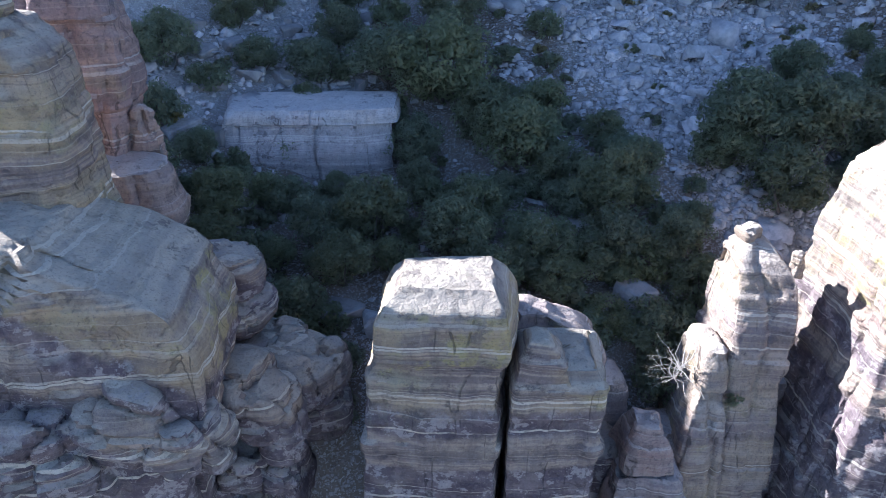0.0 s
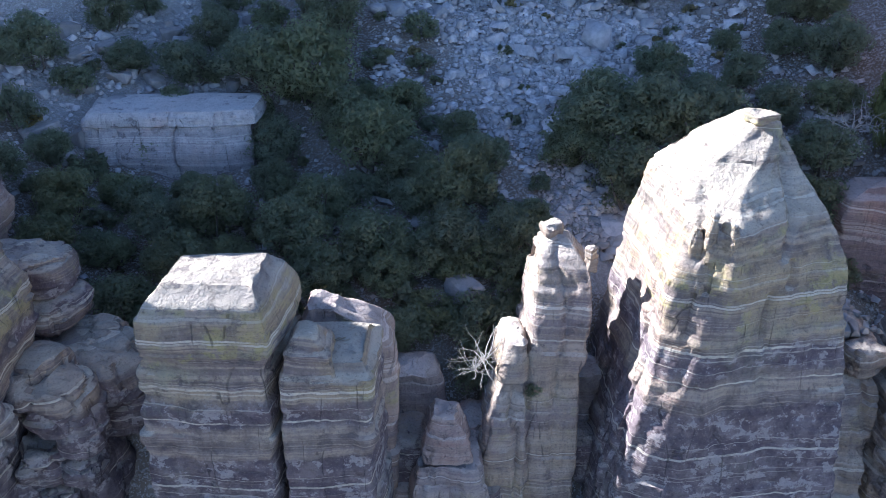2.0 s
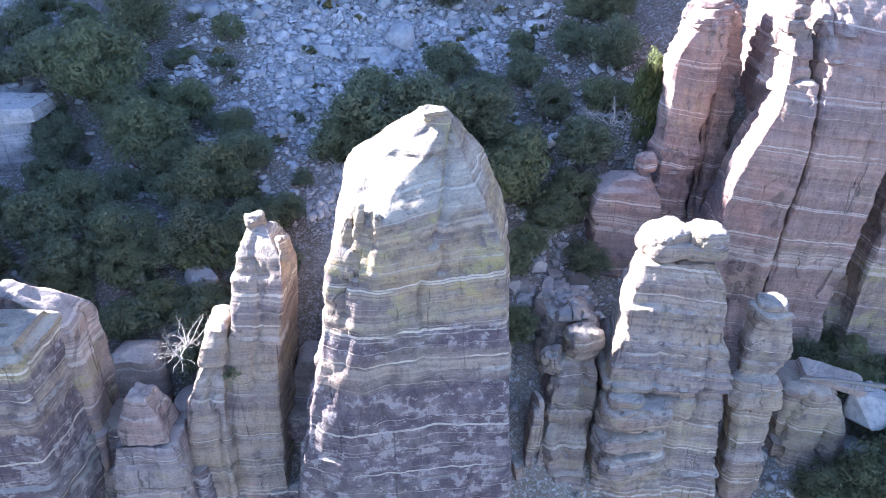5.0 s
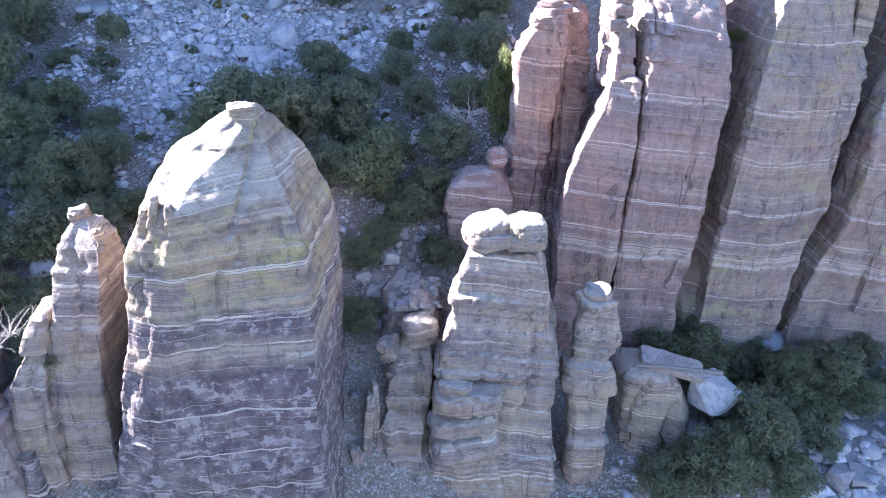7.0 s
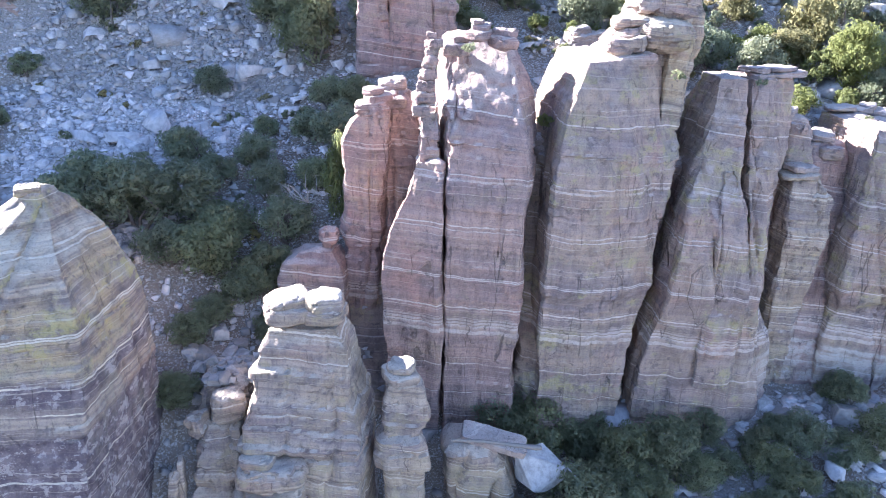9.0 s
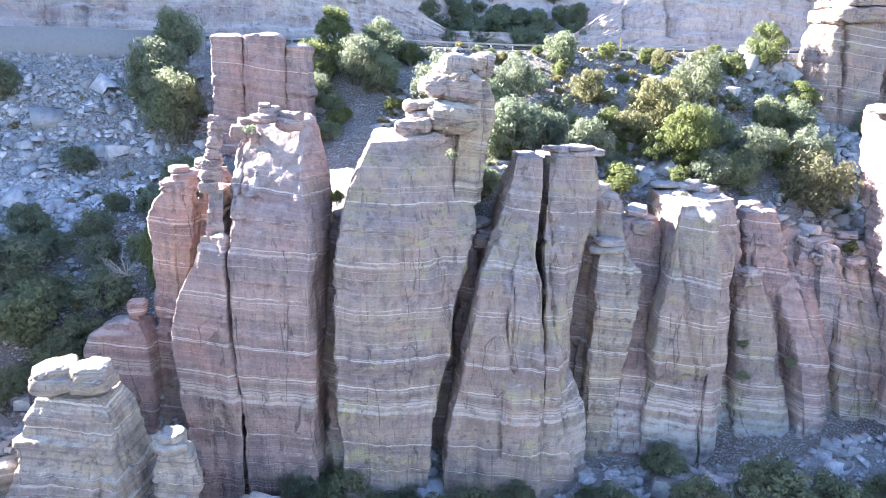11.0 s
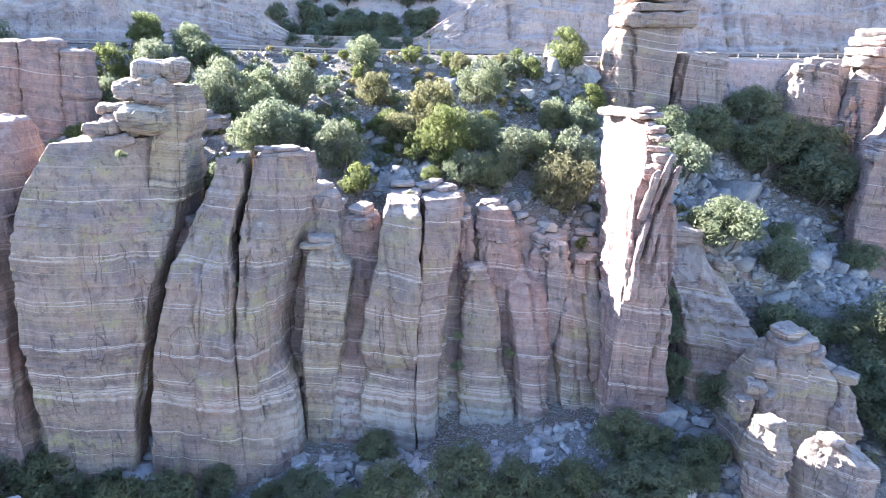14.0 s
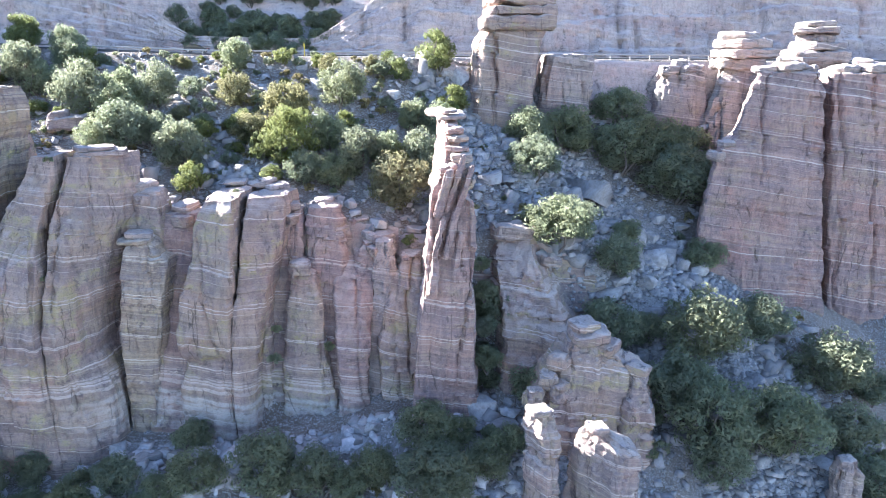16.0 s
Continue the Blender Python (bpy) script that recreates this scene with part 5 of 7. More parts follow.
me, foot = hewn("shoulder", [(49.2, [(67.9, 57.0), (69.9, 56.8), (69.9, 61.0), (68.0, 61.0)]), (47.0, [(67.6, 56.2), (69.9, 56.0), (69.9, 62.0), (67.7, 62.0)]), (43.5, [(67.4, 55.4), (69.9, 55.2), (69.9, 62.0), (67.5, 62.0)])], rock_pink, 52, step=0.22, size=3, dome=0.2, crack=0.3, block=0.5)
part("shoulder", me, c1b, at=Vector(foot) - c1b.location)
for k, (x, top, w, y) in enumerate([(71.0, 54.6, 0.7, 61.2), (72.4, 54.2, 0.9, 60.6)]):
    me, foot = hewn("rib", [(top, [(x - w * 0.7, y + 0.6), (x + w * 0.7, y + 0.6), (x + w * 0.7, y + 3), (x - w * 0.7, y + 3)]), (top - 2, [(x - w, y - 0.8), (x + w, y - 0.8), (x + w, y + 3), (x - w, y + 3)]), (48.8, [(x - w * 0.8, 55.9), (x + w * 0.8, 55.9), (x + w, 60), (x - w, 60)])], rock_pink, 520 + k, step=0.2, size=3, crack=0.3, block=0.6, ledge=1.4)
    part("rib", me, c1, "sunlit upright flake", at=Vector(foot) - c1.location)
for k, (x, z, w, h, tip) in enumerate([(68.0, 48.8, 1.9, 1.3, 3), (68.2, 50.0, 1.7, 1.2, -4), (68.5, 51.1, 1.6, 1.3, 5), (68.7, 52.2, 1.4, 1.1, -3), (68.9, 53.2, 1.5, 1.2, 4), (69.1, 54.3, 1.2, 0.9, -5), (69.2, 55.1, 1.5, 0.9, 3), (69.1, 55.9, 1.0, 0.7, 0)]):
    cap(c1b, "slab", (x, 57.9, z), (w, w, h), 53 + k, 37 * k, (tip, -tip), rock_pink, power=5)
for k, (x, y, z, sx, h) in enumerate([(71.4, 58.6, 54.2, 2.4, 1.2), (71.8, 58.8, 55.3, 1.8, 0.8), (73.6, 58.8, 55.6, 2.6, 0.9), (74.0, 59.2, 56.4, 2.0, 0.7), (73.6, 59, 57.0, 1.4, 0.5), (76.0, 58.4, 54.8, 2.6, 1.1), (76.3, 59, 55.8, 2.2, 0.8)]):
    cap(c1, "slab", (x, y + 1.6, z + 0.1), (sx, sx * 0.9, h), 62 + k, 25 * k, (3, -3), rock_pink, power=5)
c2 = massif("cliff_tower", "great fluted cliff tower crowned with stacked boulders", [
    (53.6, [(84.3, 58.8), (89.5, 60.5), (96.2, 67.0), (96.0, 76.0), (84.5, 74.0)]),
    (52.0, [(83.4, 57.6), (89.3, 59.5), (96.2, 66.5), (96.2, 76.0), (83.6, 74.0)]),
    (49.0, [(82.0, 56.0), (89.0, 58.2), (96.0, 65.5), (96.4, 76.0), (82.2, 74.0)]),
    (46.0, [(81.2, 55.0), (88.8, 56.8), (95.8, 64.0), (96.4, 76.0), (81.4, 74.0)]),
    (43.0, [(80.7, 54.2), (88.6, 56.0), (95.2, 61.5), (96.0, 76.0), (80.9, 73.0)]),
    (37.0, [(80.3, 54.0), (88.5, 55.6), (93.7, 59.0), (94.4, 76.0), (80.5, 73.0)]),
    (31.0, [(80.2, 54.3), (87.0, 54.6), (92.5, 57.6), (93.2, 76.0), (80.4, 73.0)]),
    (26.0, [(80.3, 55.2), (86.5, 55.4), (91.6, 57.2), (92.2, 76.0), (80.5, 73.0)]),
    (20.0, [(80.5, 55.8), (86.5, 55.8), (90.3, 56.8), (91.0, 76.0), (80.7, 73.0)]),
    (4.0, [(80.6, 56.0), (86.0, 56.0), (89.2, 56.8), (90.0, 76.0), (80.8, 73.0)])],
    rock_wall, 60, block=0.4, size=4.5, crack=0.3, rough=0.7, ledge=0.6, dome=0.4)
me, foot = hewn("upper_block", [
    (59.3, [(93.9, 65.4), (97.5, 65.6), (97.4, 73.0), (93.6, 73.0)]),
    (57.6, [(94.3, 63.9), (98.0, 64.6), (97.8, 74.0), (94.0, 74.0)]),
    (55.0, [(94.0, 63.4), (98.0, 64.4), (97.8, 74.0), (93.8, 74.0)]),
    (53.4, [(93.7, 63.0), (97.2, 64.4), (97.2, 74.0), (93.6, 74.0)]),
    (50.8, [(93.2, 62.2), (97.0, 64.4), (97.0, 74.0), (93.4, 74.0)]),
    (46.0, [(93.0, 61.4), (96.4, 64.2), (96.6, 74.0), (93.0, 74.0)])],
    rock_near, 60, step=0.22, size=4, ledge=1.3, crack=0.4, block=0.5, worn=6)
part("upper_block", me, c2, "yellow-lichened block", at=Vector(foot) - c2.location)
me, foot = hewn("crown_core", [
    (58.6, [(91.8, 66.6), (94.4, 66.2), (94.6, 73.0), (91.8, 73.0)]),
    (56.6, [(90.2, 65.8), (94.6, 65.2), (95.0, 74.0), (90.4, 74.0)]),
    (54.6, [(89.0, 65.0), (94.4, 64.4), (95.0, 74.0), (89.2, 74.0)]),
    (52.6, [(87.0, 64.0), (94.0, 63.4), (94.6, 74.0), (87.0, 74.0)])],
    rock_tan, 601, step=0.24, size=2.4, ledge=2.2, block=1.0, crack=0.6)
part("crown_core", me, c2, at=Vector(foot) - c2.location)
for k, (x, y, z, sx, sy, sz, turn) in enumerate([
        (88.9, 63.2, 52.7, 5.2, 4.6, 1.4, 8), (89.0, 62.6, 53.9, 3.9, 3.4, 1.9, -12), (93.2, 63.2, 54.2, 5.4, 3.8, 2.8, 6),
        (93.7, 62.8, 55.8, 2.5, 2.2, 0.6, -8), (90.7, 64.8, 55.4, 5.0, 4.4, 1.4, 10), (90.3, 64.6, 56.5, 4.4, 4.2, 1.1, -14),
        (91.4, 64.8, 58.0, 3.8, 3.6, 2.0, 16), (94.3, 64.2, 57.6, 4.2, 3.6, 2.4, -6), (91.8, 65.0, 59.2, 2.6, 2.8, 1.1, 25),
        (93.6, 64.6, 59.4, 3.2, 3.0, 1.3, -18), (94.2, 66.0, 60.4, 4.4, 4.4, 1.9, 8), (96.8, 66.0, 60.3, 2.7, 3.6, 2.0, -5),
        (92.3, 66.4, 60.2, 1.8, 2.2, 1.0, 40), (87.0, 62.2, 52.7, 2.4, 2.8, 0.9, 12), (91.2, 62.4, 53.0, 2.0, 2.0, 1.2, 40)]):
    cap(c2, "boulder", (x, y, z), (sx, sy, sz), 261 + k, turn, (2, -3), rock_near if k in (2, 9, 5) else rock_tan if k % 2 else rock_pale, power=3.6, n=14, rough=1.4)
c3 = massif("cliff_tower", "narrow leaning cliff tower parted by a deep cleft", [
    (51.0, [(100.6, 65.5), (103.4, 65.2), (103.6, 72.0), (101.0, 72.0)]),
    (48.0, [(99.6, 64.0), (103.3, 63.8), (103.6, 73.0), (100.0, 73.0)]),
    (44.0, [(98.2, 61.6), (102.7, 61.6), (103.0, 74.0), (99.0, 74.0)]),
    (41.0, [(96.8, 59.8), (102.2, 60.4), (102.8, 74.0), (98.0, 74.0)]),
    (38.0, [(95.8, 58.0), (102.8, 58.6), (102.9, 74.0), (97.0, 74.0)]),
    (34.0, [(94.7, 56.2), (102.95, 56.8), (103.0, 74.0), (96.0, 74.0)]),
    (30.0, [(93.8, 55.4), (103.0, 55.4), (103.0, 74.0), (95.0, 74.0)]),
    (25.0, [(92.8, 56.6), (103.0, 56.2), (103.0, 74.0), (94.0, 74.0)]),
    (20.0, [(91.9, 57.0), (103.0, 56.6), (103.0, 74.0), (93.0, 74.0)]),
    (4.0, [(90.9, 57.2), (103.0, 57.0), (103.0, 74.0), (92.0, 74.0)])],
    rock_wall, 70, block=0.5, size=3.6, crack=0.4, rough=0.7, ledge=0.7, dome=0.2)
me, foot = hewn("spur", [(42.0, [(100.2, 60.6), (101.9, 60.4), (102.0, 63.0), (100.2, 63.0)]), (39.5, [(99.4, 58.6), (102.2, 58.6), (102.4, 62.0), (99.4, 62.0)]), (35.0, [(98.8, 56.2), (102.4, 56.4), (102.4, 62.0), (98.6, 62.0)]), (24.0, [(98.0, 55.6), (102.3, 55.6), (102.4, 62.0), (98.0, 62.0)]), (18.0, [(97.8, 56.0), (102.3, 56.0), (102.4, 62.0), (98.0, 62.0)])], rock_wall, 703, block=0.4, size=4, crack=0.3, ledge=0.8)
part("spur", me, c3, at=Vector(foot) - c3.location)
c4 = massif("cliff_tower", "fluted cliff tower with flat capping slabs", [
    (50.8, [(104.3, 65.6), (107.5, 65.8), (110.4, 68.5), (111.4, 73.0), (104.3, 74.0)]),
    (47.0, [(103.9, 64.0), (107.5, 64.8), (110.6, 68.0), (112.2, 71.0), (104.0, 74.0)]),
    (43.0, [(103.5, 62.0), (106.5, 62.6), (109.6, 65.5), (111.6, 71.0), (103.8, 74.0)]),
    (40.0, [(103.2, 60.6), (105.8, 61.0), (108.2, 64.0), (110.6, 71.0), (103.4, 74.0)]),
    (35.0, [(103.1, 58.6), (105.0, 58.6), (107.3, 62.6), (109.2, 70.0), (103.2, 74.0)]),
    (30.0, [(103.0, 57.0), (104.8, 57.2), (106.9, 62.0), (108.2, 69.0), (103.2, 74.0)]),
    (26.0, [(102.9, 56.6), (104.8, 57.4), (106.9, 62.0), (108.2, 69.0), (103.2, 74.0)]),
    (22.0, [(102.8, 56.8), (106.0, 57.6), (108.8, 60.5), (109.0, 69.0), (103.2, 74.0)]),
    (4.0, [(102.7, 57.0), (107.0, 57.6), (110.0, 60.0), (110.0, 69.0), (103.2, 74.0)])],
    rock_wall, 71, block=0.5, size=3.2, crack=0.4, rough=0.7, ledge=0.7, dome=0.2)
for k, (x, z, w, h) in enumerate([(106.0, 50.4, 3.0, 0.7), (108.4, 50.5, 4.4, 0.9), (107.6, 51.3, 3.2, 0.5), (105.0, 51.0, 1.6, 0.8)]):
    cap(c4, "slab", (x + 0.6, 68.4, z + 0.2), (w, 3.6, h), 72 + k, 12 * k, material=rock_pale)
c5 = massif("cliff_rib", "narrow detached rib of banded cliff", [
    (40.3, [(111.2, 66.0), (113.6, 65.6), (113.8, 68.5), (111.5, 68.5)]),
    (38.6, [(110.6, 65.0), (114.4, 65.0), (114.8, 69.5), (110.8, 69.5)]),
    (37.0, [(110.4, 64.6), (116.0, 65.0), (116.2, 70.0), (110.5, 70.0)]),
    (33.0, [(109.9, 63.2), (115.5, 63.8), (116.0, 70.0), (110.2, 70.0)]),
    (28.0, [(109.4, 63.0), (114.7, 63.6), (115.4, 70.0), (110.0, 70.0)]),
    (22.0, [(109.4, 63.0), (113.6, 63.4), (114.6, 70.0), (110.0, 70.0)]),
    (4.0, [(109.2, 63.0), (113.0, 63.4), (114.0, 70.0), (110.0, 70.0)])],
    rock_tan, 76, category="cliff rib", block=0.4, size=3, crack=0.3, ledge=1.2, dome=0.2)
cap(c5, "slab", (112.3, 66.9, 40.2), (3.4, 2.8, 0.8), 761, 12, (0, 4), rock_pale, n=12, power=5)
cap(c5, "slab", (112.0, 66.6, 39.4), (4.4, 3.4, 0.8), 762, -8, (0, -3), rock_tan, n=12, power=5)
g6 = massif("cliff_rib", "rounded fluted cliff rib with a sunlit flat top", [
    (44.8, [(120.6, 67.2), (124.9, 66.8), (125.0, 80.0), (121.0, 80.0)]),
    (43.6, [(120.1, 65.9), (124.8, 65.3), (125.0, 80.0), (120.8, 80.0)]),
    (41.0, [(119.5, 65.0), (124.7, 64.2), (124.8, 79.0), (120.5, 79.0)]),
    (36.0, [(118.6, 64.0), (124.5, 62.8), (124.8, 79.0), (119.6, 79.0)]),
    (33.0, [(117.7, 63.0), (124.4, 61.6), (124.6, 79.0), (119.0, 79.0)]),
    (28.0, [(117.0, 62.2), (124.1, 61.3), (124.4, 79.0), (118.4, 79.0)]),
    (25.0, [(117.2, 62.2), (124.0, 61.5), (124.4, 79.0), (118.4, 79.0)]),
    (24.0, [(117.8, 63.2), (124.0, 62.4), (124.4, 79.0), (118.4, 79.0)]),
    (20.0, [(116.6, 63.0), (124.0, 62.0), (124.4, 79.0), (118.0, 79.0)]),
    (4.0, [(116.4, 63.0), (124.0, 61.8), (124.4, 79.0), (118.0, 79.0)])],
    rock_wall, 77, category="cliff rib", block=0.4, size=3.4, crack=0.35, rough=0.7, ledge=0.7, dome=0.25, worn=8)
g7 = massif("cliff_rib", "rounded fluted cliff rib beside a dark cleft", [
    (44.2, [(125.3, 71.0), (130.4, 73.5), (131.4, 80.0), (125.3, 80.0)]),
    (42.4, [(125.2, 69.0), (130.6, 71.8), (131.6, 80.0), (125.3, 80.0)]),
    (38.0, [(125.0, 66.6), (129.9, 69.8), (131.2, 79.0), (125.0, 79.0)]),
    (34.0, [(124.7, 65.4), (128.6, 68.0), (130.4, 78.0), (124.9, 78.0)]),
    (30.0, [(124.2, 63.0), (127.8, 65.6), (129.4, 77.0), (124.6, 77.0)]),
    (26.0, [(123.9, 62.2), (127.2, 64.2), (128.6, 76.0), (124.4, 76.0)]),
    (22.0, [(123.8, 62.2), (126.6, 63.4), (128.0, 76.0), (124.2, 76.0)]),
    (4.0, [(123.7, 61.8), (126.8, 63.0), (128.0, 76.0), (124.2, 76.0)])],
    rock_wall, 78, category="cliff rib", block=0.4, size=3.2, crack=0.35, rough=0.7, ledge=0.7, dome=0.25, worn=8)
for k, (x, y, z, w, h) in enumerate([(122.6, 78.0, 45.0, 3.4, 0.8), (125.6, 78.6, 44.6, 3.0, 0.9), (128.4, 78.4, 44.2, 3.6, 1.0), (127.0, 79.2, 45.1, 2.4, 0.7)]):
    cap(g6 if x < 125 else g7, "slab", (x, y, z), (w, w * 0.8, h), 770 + k, 17 * k, (2, -3), rock_pale, n=11, power=5)
c7 = tower("cliff_rib", "low cliff rib with a block on top", [(33.4, 132.8, 1.9, 70.8), (31.5, 132.8, 2.4, 70), (26.0, 132.8, 2.9, 67.5), (21.7, 132.9, 3.4, 66), (17.3, 133.3, 3.8, 65), (10.0, 133.2, 4.6, 63.5), (2, 133.2, 5, 62)], None, (2.2, 4), rock_wall, 79, power=5, step=0.28, dome=0.2, size=5, crack=0.5, category="cliff rib")
cap(c7, "block", (132.2, 71.4, 33.3), (2.8, 2.6, 2.2), 80, 18)
rib = tower("cliff_rib", "pinkish cliff rib under a rubble slope", [(42.0, 135.2, 2.4), (40, 135.3, 2.8), (34, 135.6, 2.8), (24, 136, 2.8), (12, 136.4, 3)], (78, 70), (3, 4.4), rock_pink, 81, power=4.5, step=0.3, dome=0.3, size=5, crack=0.5, category="cliff rib")
cap(rib, "slab", (135.2, 78.6, 42.1), (2.8, 2.6, 0.8), 830, 0, (3, -4), rock_pale, n=12, power=4.5)
cap(rib, "block", (134.3, 77.7, 41.6), (1.5, 1.4, 1.0), 831, 30, (-4, 6), rock_pink, n=11, power=4.5)
rib = tower("cliff_rib", "pinkish cliff rib with vertical joints", [(39.2, 140.0, 2.5, 78), (35.3, 140.2, 3.4, 75), (32.4, 139.5, 3.2, 72), (26.1, 139.4, 2.8, 67), (23.5, 139.4, 2.6, 65.5), (19.0, 139.4, 2.4, 64.5), (10.6, 139.6, 2.4, 63), (2, 139.6, 3, 62)], None, (3, 4.4), rock_pink, 82, power=5, step=0.28, dome=0.3, size=4, block=0.7, crack=0.5, rough=0.7, category="cliff rib")
cap(rib, "slab", (140.2, 78.6, 39.3), (2.8, 2.6, 0.8), 833, 14, (3, -4), rock_pale, n=12, power=4.5)
cap(rib, "block", (139.3, 77.7, 38.8), (1.5, 1.4, 1.0), 834, 51, (-4, 6), rock_pink, n=11, power=4.5)
rib = tower("cliff_rib", "pale bluish-streaked cliff rib with a white foot", [(37.5, 144.0, 1.6), (34, 144, 2.0), (28, 143.8, 2.2), (20, 143.6, 2.4), (8, 143.2, 3)], (75, 68.5), (2.6, 4), rock_pale, 83, power=4.5, step=0.28, dome=0.3, size=5, crack=0.5, category="cliff rib")
cap(rib, "slab", (144.0, 75.6, 37.6), (2.8, 2.6, 0.8), 836, 28, (3, -4), rock_pale, n=12, power=4.5)
cap(rib, "block", (143.1, 74.7, 37.1), (1.5, 1.4, 1.0), 837, 72, (-4, 6), rock_pink, n=11, power=4.5)
rib = tower("cliff_rib", "grey cliff rib against a tall white pillar", [(35.2, 148.0, 1.7, 72.8), (32.5, 147.3, 2.5, 71), (29.2, 146.9, 3.2, 69), (22.8, 146.4, 3.2, 66.5), (15.5, 146.6, 3, 64.5), (11.3, 145.6, 3.8, 63), (2, 145.6, 4.4, 62)], None, (2.2, 4), rock_wall, 84, power=4.5, step=0.28, dome=0.5, size=5, crack=0.5, category="cliff rib")
cap(rib, "slab", (148.0, 73.6, 35.3), (2.8, 2.6, 0.8), 839, 42, (3, -4), rock_pale, n=12, power=4.5)
cap(rib, "block", (147.1, 72.7, 34.8), (1.5, 1.4, 1.0), 840, 93, (-4, 6), rock_pink, n=11, power=4.5)
# the bright fin of the east end
wp = massif("rock_pillar", "tall thin rock pillar with a dazzling sunlit flank", [
    (54.8, [(152.6, 66.0), (154.0, 66.4), (154.6, 82.0), (151.8, 83.0)]),
    (52.0, [(152.3, 64.6), (154.3, 65.0), (154.8, 82.0), (151.7, 83.0)]),
    (49.5, [(151.9, 63.6), (154.6, 64.0), (155.2, 82.0), (151.3, 82.0)]),
    (47.0, [(150.4, 62.0), (154.8, 62.6), (155.4, 82.0), (151.0, 81.0)]),
    (45.6, [(150.1, 61.6), (155.0, 62.2), (155.6, 82.0), (150.8, 80.0)]),
    (45.0, [(150.0, 61.4), (156.2, 62.0), (156.4, 82.0), (150.8, 80.0)]),
    (41.0, [(149.8, 61.4), (156.4, 61.8), (156.6, 80.0), (150.4, 77.0)]),
    (36.0, [(149.3, 61.0), (155.9, 61.4), (156.4, 80.0), (150.0, 76.0)]),
    (30.0, [(148.7, 60.6), (156.2, 61.0), (156.6, 80.0), (149.4, 75.0)]),
    (22.0, [(148.0, 60.2), (156.5, 60.8), (157.0, 78.0), (149.0, 75.0)]),
    (2.0, [(147.4, 59.0), (157.0, 60.0), (157.4, 76.0), (148.0, 75.0)])],
    rock_pink, 85, category="rock pillar", block=0.6, size=2.4, crack=0.5, rough=0.8, ledge=0.9, dome=0.25, worn=2)
# flakes standing proud of its front, leaning with the joints
for k, (x, y, z, w, h, lean) in enumerate([(151.2, 61.2, 43.6, 0.8, 6.4, 15), (152.3, 61.5, 44.2, 0.8, 7.6, 17), (153.4, 61.7, 43.4, 0.7, 7.0, 18), (150.6, 60.8, 38.0, 0.9, 6.0, 14), (151.9, 61.1, 38.2, 0.8, 6.8, 15), (150.2, 60.7, 33.6, 0.9, 5.0, 10), (153.2, 61.4, 37.0, 0.7, 4.6, 14)]):
    cap(wp, "flake", (x, y, z), (w, 1.5, h), 850 + k, 9 * k - 24, (-4, lean), rock_pink, n=14, power=5, rough=1.6)
# broken beds piled at the upper corner
for k, (x, y, z, w, d, h) in enumerate([(153.5, 65.4, 53.6, 2.2, 2.6, 0.9), (153.9, 65.0, 52.5, 2.4, 2.8, 1.0), (153.8, 64.5, 51.3, 2.2, 2.6, 0.8), (154.3, 64.2, 50.2, 2.6, 2.8, 1.2), (153.6, 63.6, 49.0, 2.0, 2.2, 1.0), (154.6, 63.6, 48.4, 2.2, 2.6, 1.6), (153.3, 62.9, 47.6, 1.6, 1.8, 1.3), (154.8, 63.0, 46.8, 1.8, 2.2, 1.4), (152.4, 62.8, 48.2, 1.2, 1.5, 1.5)]):
    cap(wp, "slab", (x, y, z), (w, d, h), 860 + k, 31 * k, (5 - 3 * (k % 4), 4 * (k % 3) - 4), rock_tan if k % 2 else rock_pink, n=12, power=4.5, rough=1.5)
for k, (x, y, z, w, d, h) in enumerate([(153.3, 69.5, 55.1, 3.8, 7.0, 0.8), (153.0, 67.4, 55.9, 1.9, 2.4, 0.6), (152.4, 77, 54.8, 2.8, 7.0, 0.9)]):
    cap(wp, "capstone", (x, y, z), (w, d, h), 86 + k, 10 * k, (0, -3), rock_pale, n=13, power=4.5, rough=1.4)
# rock between the towers
for k, (x, w, top, y) in enumerate([(65.2, 2.6, 49.5, 63.5), (81.6, 3.2, 44, 60), (96.5, 2.6, 42, 63), (111.8, 3.0, 45.5, 66.5), (117.0, 3.0, 42.5, 66.5), (125.2, 2.6, 40, 68), (130.6, 2.4, 41.5, 71.5), (136.8, 2.2, 39, 72), (142.2, 2.2, 37, 70.5), (148.6, 2.4, 37.5, 72)]):
    rib = tower("cliff_rib", "narrow shaded cliff rib set back between towers", [(top, x, w * 0.8, y + 3.5, y + 8), (top - 1.5, x, w, y + 2.5, y + 8), (top - 9, x, w * 1.05, y + 1, y + 8), (22, x, w * 1.15, y - 2, y + 8), (4, x, w * 1.3, y - 4, y + 8)], None, (1, 1), rock_wall if k % 2 else rock_pink, 880 + k, power=5, step=0.32, dome=0.4, size=2.2, category="cliff rib")
    cap(rib, "block", (x, y + 5.4, top + 0.2), (w * 1.2, 2.6, 1.1), 900 + 2 * k, 17 * k, (3, -3), rock_pale, n=11, power=4.5)
    cap(rib, "block", (x + 0.3, y + 3.0, top - 1.6), (w * 0.9, 1.8, 1.4), 901 + 2 * k, 40 * k, (6, 4), rock_wall, n=11, power=4.5)
